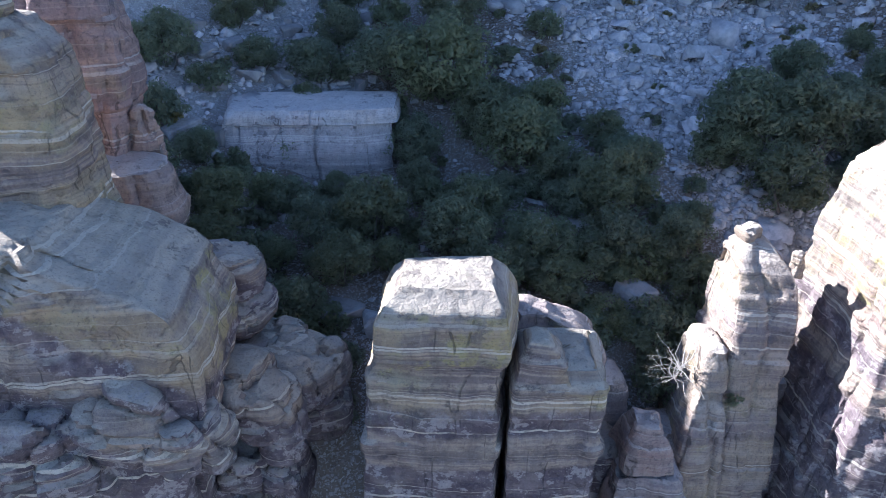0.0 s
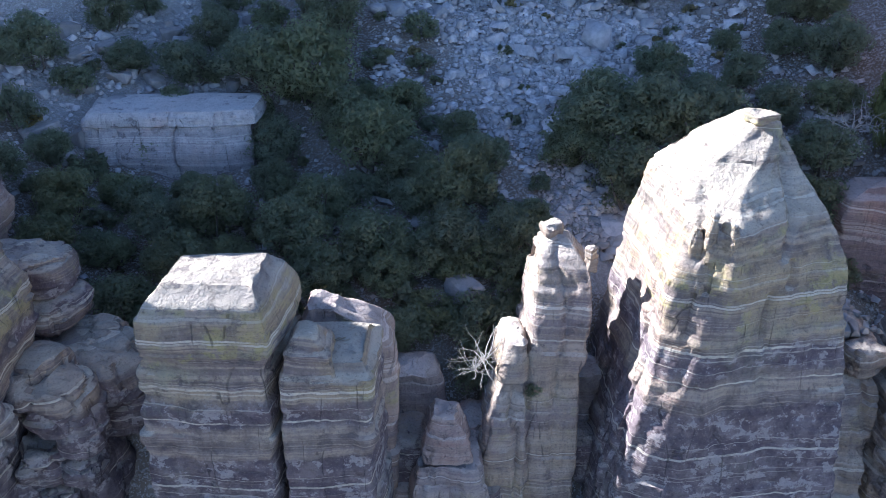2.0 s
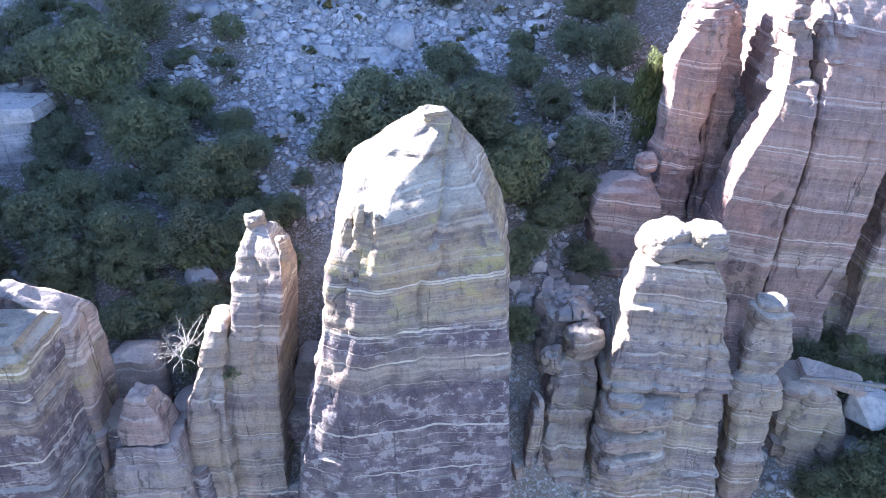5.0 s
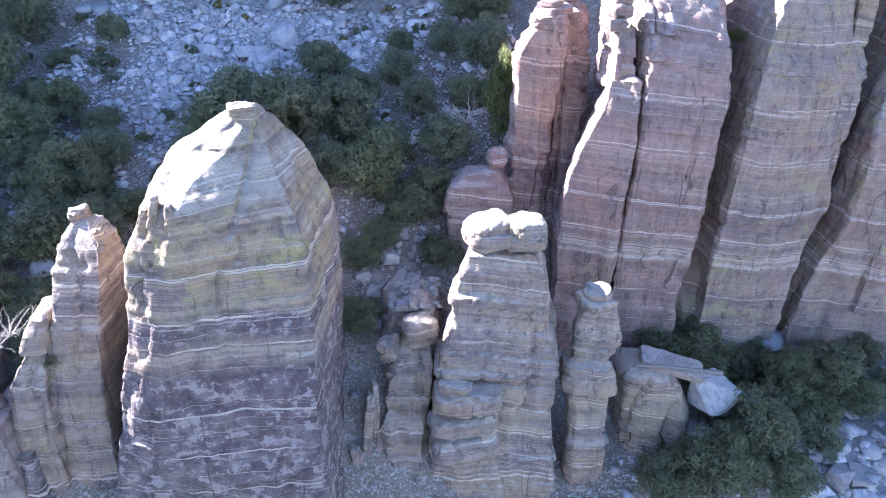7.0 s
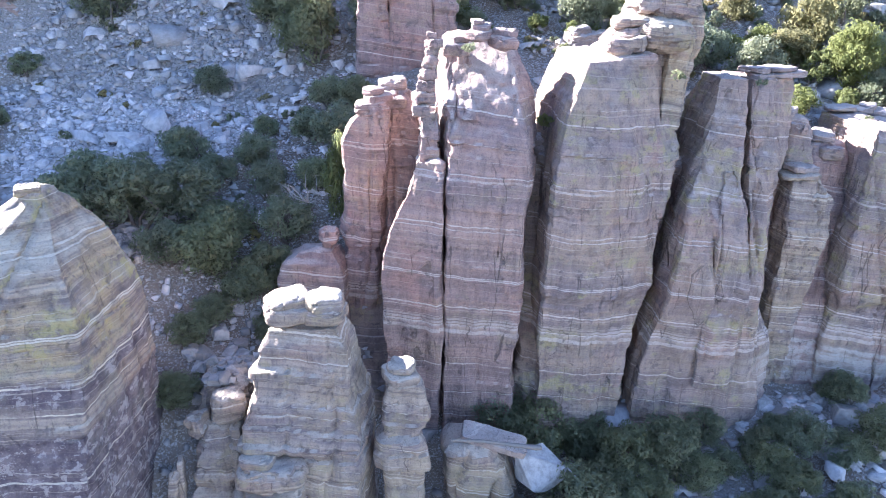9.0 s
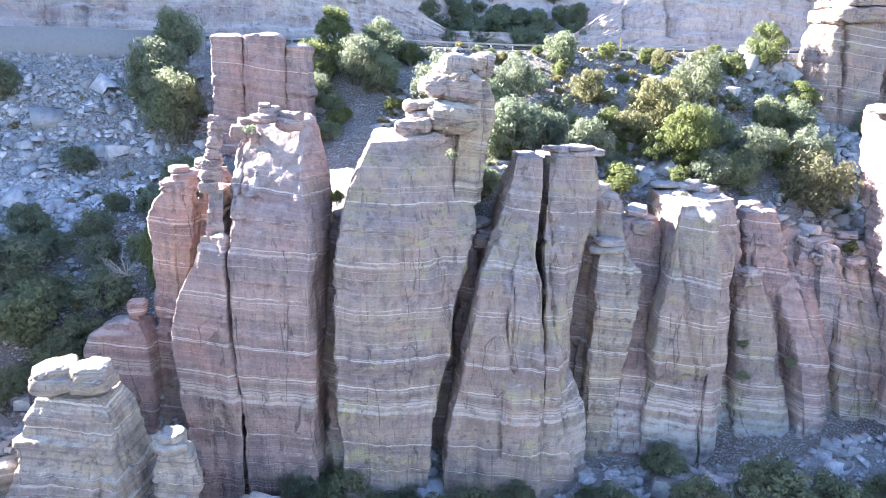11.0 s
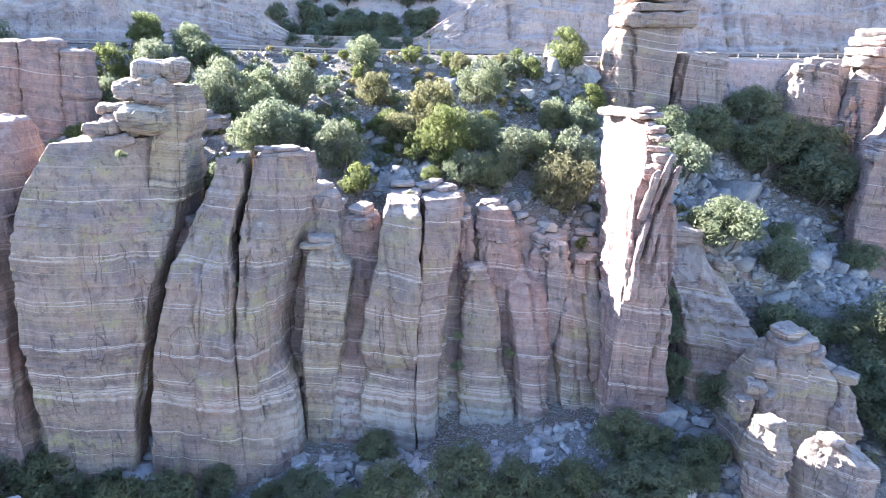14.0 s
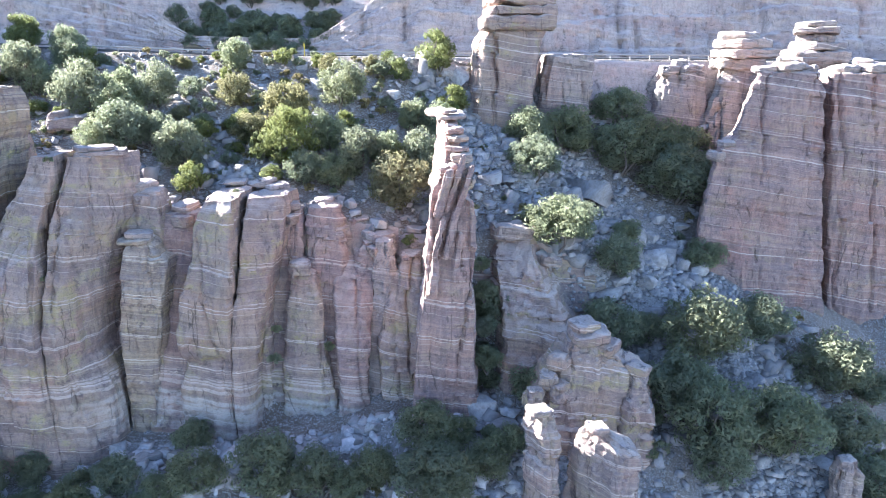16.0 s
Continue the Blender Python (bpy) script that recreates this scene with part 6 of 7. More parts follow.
# outcrop east of it
sr = massif("rock_outcrop", "steep pale banded rock outcrop under talus", [
    (37.0, [(161.0, 79.0), (166.0, 78.5), (168.0, 84.0), (161.0, 84.0)]),
    (34.5, [(160.2, 75.4), (166.0, 74.8), (169.0, 84.0), (159.6, 84.0)]),
    (32.0, [(160.2, 72.2), (166.8, 71.6), (170.6, 84.0), (158.8, 83.0)]),
    (28.0, [(160.6, 68.6), (169.0, 68.0), (173.0, 82.0), (158.6, 82.0)]),
    (24.5, [(160.6, 66.0), (171.0, 65.4), (175.0, 80.0), (158.4, 80.0)]),
    (14.0, [(160.0, 62.8), (172.0, 62.5), (176.0, 78.0), (158.0, 78.0)])],
    rock_wall, 92, category="rock outcrop", size=4, crack=0.4, ledge=1.4, block=0.7, worn=6)
cap(sr, "boulder", (163.0, 79.0, 36.2), (6.4, 4.6, 2.4), 921, 8, (0, 6), rock_pale, n=14, power=4.5)
cap(sr, "boulder", (168.4, 76.4, 32.2), (3.6, 3.0, 2.0), 922, 30, (4, 10), rock_pale, n=12, power=4.5)
oc = massif("rock_outcrop", "weathered brown banded outcrop above two pinnacles", [
    (28.2, [(167.8, 57.5), (172.3, 57.5), (172.8, 61.0), (167.8, 61.0)]),
    (26.4, [(166.8, 56.5), (173.6, 56.5), (174.6, 62.0), (166.4, 62.0)]),
    (24.3, [(165.8, 55.5), (176.0, 55.5), (177.6, 62.0), (165.2, 63.0)]),
    (22.5, [(164.8, 54.8), (177.6, 55.4), (179.4, 62.0), (164.4, 63.0)]),
    (17.0, [(163.2, 53.0), (178.4, 54.0), (180.4, 63.0), (163.0, 63.0)]),
    (2.0, [(161.0, 51.0), (179.6, 52.0), (182.0, 64.0), (160.0, 64.0)])],
    rock_wall, 93, category="rock outcrop", ledge=2.4, size=3.6, crack=0.5, block=1.0)
for k, (x, y, z, w, h) in enumerate([(170.4, 58.6, 28.0, 5.0, 1.5), (169.8, 58.8, 29.4, 3.6, 1.2), (172.6, 58.2, 26.6, 3.2, 1.4), (166.4, 56.8, 25.0, 2.8, 2.0), (164.6, 55.8, 22.8, 2.6, 2.4), (162.6, 54.6, 20.8, 2.2, 2.8), (165.8, 55.2, 21.6, 2.4, 2.2), (176.4, 56.6, 24.2, 3.0, 1.2)]):
    cap(oc, "capstone" if k < 2 else "block", (x, y, z), (w, w * 0.9, h), 940 + k, 20 * k, (3, -4), rock_wall, n=12, power=5)
pa = massif("rock_pinnacle", "narrow sunlit rock pinnacle", [
    (24.2, [(162.3, 45.4), (163.4, 45.8), (163.2, 47.6), (160.5, 48.0)]),
    (22.6, [(162.6, 44.8), (163.9, 45.4), (163.7, 48.0), (160.0, 48.6)]),
    (21.0, [(163.0, 44.8), (164.0, 45.4), (163.8, 48.2), (161.0, 48.6)]),
    (16.0, [(162.9, 44.4), (164.1, 45.0), (164.0, 48.6), (160.5, 49.0)]),
    (0.0, [(162.6, 43.4), (164.6, 44.0), (164.6, 49.4), (159.6, 50.0)])], rock_pale, 95, category="rock pinnacle", step=0.2, ledge=1.4, size=2, crack=0.3, dome=0.3)
cap(pa, "capstone", (162.0, 46.7, 24.2), (2.8, 2.6, 0.8), 951, 20, (0, 4), rock_pale, n=12, power=4.5)
pb = massif("rock_pinnacle", "blunt sunlit rock pinnacle with a sloping top", [
    (22.6, [(168.6, 44.0), (169.6, 44.4), (169.6, 46.6), (167.2, 47.0)]),
    (21.2, [(169.8, 43.2), (171.6, 43.8), (171.8, 47.2), (166.8, 48.0)]),
    (20.4, [(170.4, 43.0), (172.8, 43.8), (173.0, 47.6), (166.6, 48.4)]),
    (16.0, [(170.2, 42.4), (173.0, 43.2), (173.2, 48.4), (166.0, 49.0)]),
    (0.0, [(169.8, 41.4), (173.8, 42.2), (174.0, 49.4), (165.0, 50.0)])], rock_pale, 96, category="rock pinnacle", step=0.22, ledge=1.4, size=3, crack=0.3, dome=0.3)
cap(pb, "block", (168.4, 45.6, 22.4), (2.4, 2.4, 0.9), 961, 15, (0, 10), rock_pale, n=12, power=4.5)
tower("rock_pinnacle", "small pale rock pinnacle on a shaded slope", [(13.4, 202.8, 1.2), (11.3, 203.1, 1.9), (7.8, 203.5, 2.0), (-6, 203.6, 2.4)], (52.5, 52.5), (1.2, 1.8), rock_pale, 97, step=0.24, category="rock pinnacle", size=1.8)
# the eastern cliff
qa = massif("cliff_tower", "broad pinkish cliff tower with a yellowed crown", [
    (60.2, [(205.2, 92.6), (210.0, 91.2), (214.8, 90.8), (216.0, 104.0), (212.6, 107.0)]),
    (57.0, [(203.7, 91.9), (209.0, 90.5), (215.7, 89.9), (217.0, 106.0), (211.1, 107.0)]),
    (53.0, [(202.5, 91.3), (208.0, 90.1), (216.1, 89.5), (217.0, 107.0), (209.9, 107.0)]),
    (49.6, [(201.7, 91.1), (207.4, 89.8), (216.6, 89.1), (217.0, 107.0), (209.1, 107.0)]),
    (48.4, [(199.7, 90.7), (207.0, 89.5), (216.7, 89.0), (217.4, 107.0), (207.1, 107.0)]),
    (45.0, [(198.1, 90.1), (206.0, 88.9), (216.9, 88.7), (217.6, 107.0), (205.5, 107.0)]),
    (36.0, [(196.1, 89.1), (204.0, 88.2), (217.5, 88.0), (218.0, 106.0), (203.5, 107.0)]),
    (24.0, [(195.1, 86.2), (204.0, 85.2), (218.1, 86.2), (219.0, 104.0), (202.5, 107.0)]),
    (6.0, [(194.0, 82.0), (204.0, 81.0), (219.0, 82.0), (220.0, 102.0), (201.4, 107.0)])],
    rock_pink, 100, step=0.3, size=4.5, block=0.7, crack=0.5, rough=1.0, ledge=0.9, dome=0.6)
for k, (x, y, z, w, h) in enumerate([(206.8, 94.0, 60.2, 3.6, 1.2), (210.6, 93.6, 60.6, 4.6, 1.3), (214.0, 93.4, 60.2, 3.0, 1.4), (211.6, 96.0, 61.4, 3.4, 1.2), (200.6, 91.6, 48.2, 2.6, 1.2), (198.8, 91.0, 46.0, 2.4, 1.6)]):
    cap(qa, "slab", (x, y, z), (w, w * 0.9, h), 1000 + k, 23 * k, (3, -3), rock_pale, n=12, power=5)
qb = massif("cliff_tower", "pinkish banded cliff tower at the gully head", [
    (60.0, [(218.2, 92.6), (226.0, 91.6), (236.0, 93.0), (236.0, 108.0), (219.0, 108.0)]),
    (52.0, [(218.3, 91.2), (227.0, 90.2), (238.0, 92.0), (238.0, 108.0), (219.0, 108.0)]),
    (44.0, [(218.8, 90.6), (227.4, 89.6), (239.5, 91.4), (239.5, 108.0), (219.2, 108.0)]),
    (36.0, [(219.2, 90.2), (228.0, 89.2), (241.0, 91.0), (241.0, 108.0), (219.6, 108.0)]),
    (20.0, [(220.4, 88.0), (229.0, 87.0), (242.5, 89.0), (242.5, 108.0), (220.6, 108.0)]),
    (6.0, [(221.0, 85.0), (230.0, 84.0), (243.0, 86.0), (243.0, 108.0), (221.0, 108.0)])],
    rock_pink, 101, step=0.34, size=4.5, block=0.7, crack=0.5, rough=1.0, ledge=0.9, dome=0.6)
for k, (x, y, z, w, h) in enumerate([(221.0, 95.0, 60.0, 4.4, 1.3), (225.6, 94.4, 60.3, 5.4, 1.4), (230.6, 95.0, 60.2, 5.0, 1.3), (224.4, 95.4, 61.4, 3.6, 1.0), (233.8, 95.6, 60.0, 3.4, 1.2)]):
    cap(qb, "slab", (x, y, z), (w, w * 0.85, h), 1010 + k, 19 * k, (3, -3), rock_pale, n=12, power=4.5)
q1 = tower("rock_tower", "blocky pale rock tower beside the road", [(59.8, 200.6, 4.0), (57.5, 200.2, 5.2), (52, 199.8, 5.2), (46, 199.6, 5), (36, 199.6, 5.6)], (116, 112), (3.6, 4.4), rock_pale, 102, step=0.4, size=3, category="rock tower")
for k, (x, z, w, h) in enumerate([(198.0, 59.3, 3.6, 1.6), (201.5, 59.6, 4.2, 1.8), (203.6, 59.0, 2.8, 2.2), (200.0, 60.8, 2.6, 1.4)]):
    cap(q1, "boulder", (x, 114, z), (w, w, h), 103 + k, 30 * k)
q2 = tower("hoodoo", "pale hoodoo of stacked rounded boulders above the road", [(61.0, 212.5, 4.2), (58.5, 211.6, 4.2), (52.3, 209.8, 4.8), (43, 207.9, 4.4), (34, 207.5, 5)], (114, 108), (3.6, 4.4), rock_pale, 108, step=0.4, category="hoodoo")
for k, (x, z, sx, h) in enumerate([(210.5, 60.2, 9.0, 2.4), (211.8, 62.3, 11.0, 2.0), (211.3, 64.1, 9.6, 1.8), (210.4, 65.7, 7.4, 1.4), (208.2, 61.0, 4.6, 1.6)]):
    cap(q2, "boulder", (x, 112.5, z), (sx, sx * 0.8, h), 109 + k, 15 * k, n=12)
q3 = tower("hoodoo", "pale hoodoo with broad flat capping boulders", [(61.5, 229.5, 4.0), (56, 229.5, 4.6), (44, 229, 5.4)], (120, 118), (4, 4.6), rock_pale, 115, step=0.45, category="hoodoo")
for k, (x, z, sx, h) in enumerate([(229.0, 61.3, 11.5, 2.6), (229.6, 63.8, 9.0, 1.6), (229.0, 65.2, 7.0, 1.8), (229.0, 66.9, 10.0, 1.5), (228.6, 68.3, 7.5, 1.0)]):
    cap(q3, "boulder", (x, 119, z), (sx, sx * 0.8, h), 116 + k, 20 * k, n=12)
# towers by the road
r1 = tower("rock_tower", "tall square rock tower with overhanging cap beds beside the road", [(67.4, 167.8, 5.9), (65.9, 166.6, 6.1), (60.8, 166.1, 6.2), (53.6, 165.2, 6.1), (46, 165, 6.4), (38, 165, 7)], (112.5, 110.5), (5, 5.4), rock_wall, 122, power=5, step=0.36, size=6, block=0.6, dome=0.2, category="rock tower")
for k, (x, z, sx, h) in enumerate([(167.9, 67.3, 13.6, 2.6), (168.2, 69.8, 12.6, 1.8), (168.2, 71.5, 11.8, 3.6)]):
    cap(r1, "slab", (x, 112.3, z), (sx, 11.5, h), 123 + k, 3 * k, power=7, n=14, material=rock_wall)
r2 = tower("rock_block", "blocky jointed rock shoulder beside a tower", [(63.0, 178.7, 4.9), (59.7, 178.6, 5.6), (52.2, 177.6, 5.6), (46, 177.6, 6.1), (38, 177.6, 6.4)], (115, 114), (4, 4.6), rock_pale, 127, power=5, step=0.38, dome=0.3, category="rock block")
for k, (x0, x1, zt, w) in enumerate([(62.4, 0, 64.8, 2.4), (67.6, 0, 64.9, 2.9), (72.4, 0, 63.4, 1.9)]):
    tower("rock_block", "square weathered rock block above the slope", [(zt, x0, w * 0.92), (zt - 0.7, x0, w), (58.5, x0, w * 1.02), (46, x0, w * 1.2)], (96, 95), (3.2, 3.6), rock_pink, 130 + k, power=5, step=0.3, dome=0.5, crack=0.15, block=0.5, size=7, ledge=1.5, category="rock block")


# ---- boulders ----
def boulders():
    kinds = [(crag("boulder", s, stone, 200 + k), s) for k, s in enumerate([(2.0, 1.6, 1.3), (1.6, 1.5, 1.0), (2.4, 1.4, 1.2), (1.4, 1.3, 1.4), (2.2, 1.8, 0.8)])]
    rng = random.Random(4)
    spots = [(-24, 73, 1.5), (-21, 76, 1.6), (-17.5, 77, 1.3), (-26, 78, 1.2), (-23, 80, 1.4), (-14, 76, 0.9), (-9, 77, 1.0), (-28, 82, 1.5), (-20, 83, 1.1), (-25, 66, 1.5), (-22, 64, 1.1), (3.1, 62.6, 0.8), (9.6, 76.3, 1.3), (15.9, 49.9, 1.6), (-22, 67, 1.3), (-19, 69, 1.2), (-8, 48, 1.5), (-5.4, 47.5, 1.4), (78.5, 46.8, 1.6), (92.4, 43.5, 1.6), (94.5, 43, 1.5), (90, 47.8, 1.9), (143, 54.6, 2.2), (130, 58, 2.4), (125, 57, 1.7), (157, 61.6, 2.4), (172, 83, 2.3), (180, 79, 1.6), (163, 73, 2.2), (200, 73, 1.2), (118, 58, 2.0), (160, 58, 2.0), (97, 44, 1.2), (88, 43, 1.4), (105, 51, 1.6)]
    for _ in range(24):
        x, y = rng.uniform(20, 62), rng.uniform(62, 112)
        spots.append((x, y, rng.uniform(0.4, 0.9)))
    for _ in range(40):
        x, y = rng.uniform(158, 206), rng.uniform(60, 100)
        spots.append((x, y, rng.uniform(0.5, 1.5)))
    for _ in range(36):
        x, y = rng.uniform(85, 160), rng.uniform(80, 116)
        spots.append((x, y, rng.uniform(0.4, 1.2)))
    for x0, x1, y0, y1, n, a, b in ((108, 150, 74, 84, 24, 0.5, 1.2), (106, 147, 54, 62, 30, 0.5, 1.4), (68, 78, 88, 103, 14, 0.6, 1.5), (130, 137, 92, 101, 8, 0.6, 1.3), (44, 52, 53, 60, 26, 0.5, 1.2), (112, 126, 51, 59, 12, 1.0, 1.9), (144, 158, 48, 56, 10, 0.8, 1.6), (96, 104, 78, 88, 14, 0.6, 1.4), (98, 128, 146.5, 162, 22, 0.8, 1.8), (-30, -6, 74, 90, 20, 0.4, 1.2)):
        for _ in range(n):
            spots.append((rng.uniform(x0, x1), rng.uniform(y0, y1), rng.uniform(a, b)))
    zs = ground_height(np.array([s[0] for s in spots]), np.array([s[1] for s in spots]))
    for (x, y, r), z in zip(spots, zs):
        me, s = rng.choice(kinds)
        ob = new("boulder", me)
        ob.matrix_world = pose(x, y, float(z) - 0.3 * r * s[2], rng.uniform(-14, 14), rng.uniform(-14, 14), rng.uniform(0, 360)) @ Matrix.Diagonal((r, r, r, 1))
        tagged(ob, "pale angular boulder lying on the stony slope", "boulder", "boulders on the slopes")


boulders()


def talus(areas, material, seed, label):
    """Broken stone over the slopes, too many to count."""
    box = np.array([(x, y, z) for x in (-1, 1) for y in (-1, 1) for z in (-1, 1)]) * np.array([0.72, 0.6, 0.45])
    quad = np.array([(0, 1, 3, 2), (4, 6, 7, 5), (0, 4, 5, 1), (2, 3, 7, 6), (1, 5, 7, 3)])
    rng = np.random.RandomState(seed)
    v, f, k0 = [], [], 0
    for x0, x1, y0, y1, n, size in areas:
        x, y = rng.uniform(x0, x1, n), rng.uniform(y0, y1, n)
        keep = rng.uniform(0, 1, n) < 0.15 + 0.85 * stony(x, y)
        x, y = x[keep], y[keep]
        n = len(x)
        z = ground_height(x, y)
        s = size * np.exp(rng.normal(0, 0.5, n))
        p = (box[None] + 0.2 * rng.normal(size=(n, 8, 3)).clip(-1.5, 1.5)) * rng.uniform(0.55, 1.35, (n, 1, 3)) * s[:, None, None]
        a = rng.uniform(0, 6.28, n)
        b = rng.uniform(-0.8, 0.8, n)
        ca, sa, cb, sb = np.cos(a)[:, None], np.sin(a)[:, None], np.cos(b)[:, None], np.sin(b)[:, None]
        py, pz = p[:, :, 1] * cb - p[:, :, 2] * sb, p[:, :, 1] * sb + p[:, :, 2] * cb
        px, py = p[:, :, 0] * ca - py * sa, p[:, :, 0] * sa + py * ca
        v.append(np.stack([px + x[:, None], py + y[:, None], pz * 0.9 + (z + 0.2 * s)[:, None]], 2).reshape(-1, 3))
        f.append((quad[None] + 8 * np.arange(n)[:, None, None]).reshape(-1, 4) + k0)
        k0 += 8 * n
    ob = new("talus", mesh_of("talus", np.concatenate(v), np.concatenate(f), material, False))
    tagged(ob, label, "talus", kind="stuff")


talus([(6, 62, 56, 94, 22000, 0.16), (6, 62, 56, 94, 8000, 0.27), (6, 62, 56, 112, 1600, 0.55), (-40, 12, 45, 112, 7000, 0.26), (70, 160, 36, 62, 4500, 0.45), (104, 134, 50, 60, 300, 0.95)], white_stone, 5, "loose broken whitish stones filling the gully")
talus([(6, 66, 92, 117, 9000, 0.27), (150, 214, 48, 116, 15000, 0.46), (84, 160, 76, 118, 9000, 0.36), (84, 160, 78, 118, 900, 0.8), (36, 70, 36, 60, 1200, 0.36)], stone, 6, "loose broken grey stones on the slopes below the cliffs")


# ---- shrubs and trees ----
def leaf_cloud(rng, centres, radii, n, size):
    """n small three-cornered leaf sprays on the surfaces of the clumps."""
    w = radii ** 2
    pick = rng.choice(len(radii), n, p=w / w.sum())
    d = rng.normal(size=(n, 3))
    d /= np.linalg.norm(d, axis=1)[:, None]
    c = centres[pick] + d * (radii[pick] * rng.uniform(0.62, 1.06, n))[:, None] * np.array([1, 1, 0.8])
    a = np.cross(d, rng.normal(size=(n, 3)))
    a = a / (np.linalg.norm(a, axis=1)[:, None] + 1e-6) + d * rng.uniform(-0.2, 0.7, n)[:, None]
    a /= np.linalg.norm(a, axis=1)[:, None]
    b = np.cross(a, d + 0.5 * rng.normal(size=(n, 3)))
    b /= np.linalg.norm(b, axis=1)[:, None] + 1e-6
    s = (size * rng.uniform(0.6, 1.3, n))[:, None]
    q = np.stack([c - a * s - b * s * 0.35, c + a * s * 1.2, c - a * s * 0.3 + b * s * 0.6], 1)
    turned = np.sum(np.cross(q[:, 1] - q[:, 0], q[:, 2] - q[:, 0]) * d, 1) < 0
    q[turned] = q[turned][:, ::-1]
    way = d + 0.36 * rng.normal(size=(n, 3))
    way /= np.linalg.norm(way, axis=1)[:, None]
    return q.reshape(-1, 3), np.arange(3 * n).reshape(-1, 3), np.repeat(way, 3, 0)


def limbs(rng, base, tips, r0):
    """Tapered five-sided limbs from the base out to the tips."""
    v, f, k = [], [], 0
    for tip in tips:
        mid = (base + tip) / 2 + rng.normal(0, 0.12, 3) * np.linalg.norm(tip - base)
        pts = [base, base * 0.6 + mid * 0.4, mid, mid * 0.4 + tip * 0.6, tip]
        for j, p in enumerate(pts):
            r = r0 * (1 - j / 4.6)
            for m in range(5):
                v.append((p[0] + r * math.cos(m * 1.2566), p[1] + r * math.sin(m * 1.2566), p[2]))
        for j in range(4):
            for m in range(5):
                f.append((k + j * 5 + m, k + j * 5 + (m + 1) % 5, k + j * 5 + 5 + (m + 1) % 5, k + j * 5 + 5 + m))
        k += 25
    return np.array(v), np.array(f)


def shrub_kind(name, label, seed, material, high, n, clumps, leaf, spread_up=1.0):
    """A shrub of unit radius; high: its height over its radius."""
    rng = np.random.RandomState(seed)
    d = rng.normal(size=(clumps, 3))
    d /= np.linalg.norm(d, axis=1)[:, None]
    d *= rng.uniform(0.35, 1.0, clumps)[:, None] ** 0.6
    c = d * np.array([0.74, 0.74, 0.42 * high]) + np.array([0, 0, 0.52 * high])
    c[:, 2] = np.maximum(c[:, 2], 0.12 * high)
    c[:, :2] *= (1.05 - 0.35 * spread_up * np.clip(c[:, 2] / high - 0.3, 0, 1))[:, None]
    r = rng.uniform(0.13, 0.3, clumps)
    v, f, way = leaf_cloud(rng, c, r, n, leaf)
    ob = thing(name, (0, 0, -500), label, "shrub" if high < 1.5 else "tree", "shrubs and trees on the slopes")
    tips = c[rng.choice(clumps, 4 if n > 2000 else 2, False)]
    lv, lf = limbs(rng, np.array([0, 0, -0.25]), tips, 0.05)
    part("trunk", mesh_of("trunk", lv, lf, bark), ob)
    crown = mesh_of("crown", v, f, material)
    # leaves turn their upper sides outwards
    crown.normals_split_custom_set_from_vertices(way)
    part("crown", crown, ob)
    return ob


STACK = thing("rock_outcrop", (93.0, 94, 47), "low stack of pale blocks and slabs among the shrubs", "rock outcrop")
for k, (x, z, w, d, h) in enumerate([(94.0, 48.6, 8.6, 5.0, 2.6), (93.0, 51.3, 6.2, 4.2, 2.6), (91.6, 53.2, 3.0, 2.8, 1.3), (95.4, 51.0, 3.4, 3.0, 1.4)]):
    cap(STACK, "slab", (x, 93.6, z), (w, d, h), 970 + k, 9 * k, (2, -4), rock_pale, power=4.5, n=12)


KINDS = {
    "oak": [shrub_kind("oak_shrub", "dark green scrub oak with a dense uneven crown", 300 + k, leaf_dark, 1.35, 6800, 64, 0.044) for k in range(4)],
    "grey": [shrub_kind("manzanita_shrub", "grey-green rounded manzanita shrub", 310 + k, leaf_grey, 1.4, 6800, 64, 0.044) for k in range(3)],
    "green": [shrub_kind("oak_tree", "fresh green small oak with sunlit leaves", 320 + k, leaf_green, 1.6, 6800, 64, 0.044) for k in range(3)],
    "olive": [shrub_kind("oak_shrub", "dull olive-brown scrub oak in dry leaf", 380 + k, leaf_olive, 1.25, 6800, 64, 0.044) for k in range(2)],
    "bush": [shrub_kind("oak_shrub", "dark green low scrub oak", 360 + k, leaf_dark, 1.2, 2600, 40, 0.062) for k in range(3)],
    "sprig": [shrub_kind("oak_shrub", "sunlit yellow-green young oak", 370 + k, leaf_green, 1.4, 2600, 40, 0.062) for k in range(3)],
    "tuft": [shrub_kind("small_shrub", "small grey-green desert bush", 350 + k, leaf_grey, 1.0, 700, 18, 0.11) for k in range(2)],
    "low": [shrub_kind("low_shrub", "low dry yellowish-green bush", 340 + k, leaf_dry, 0.9, 700, 16, 0.12) for k in range(2)],
}

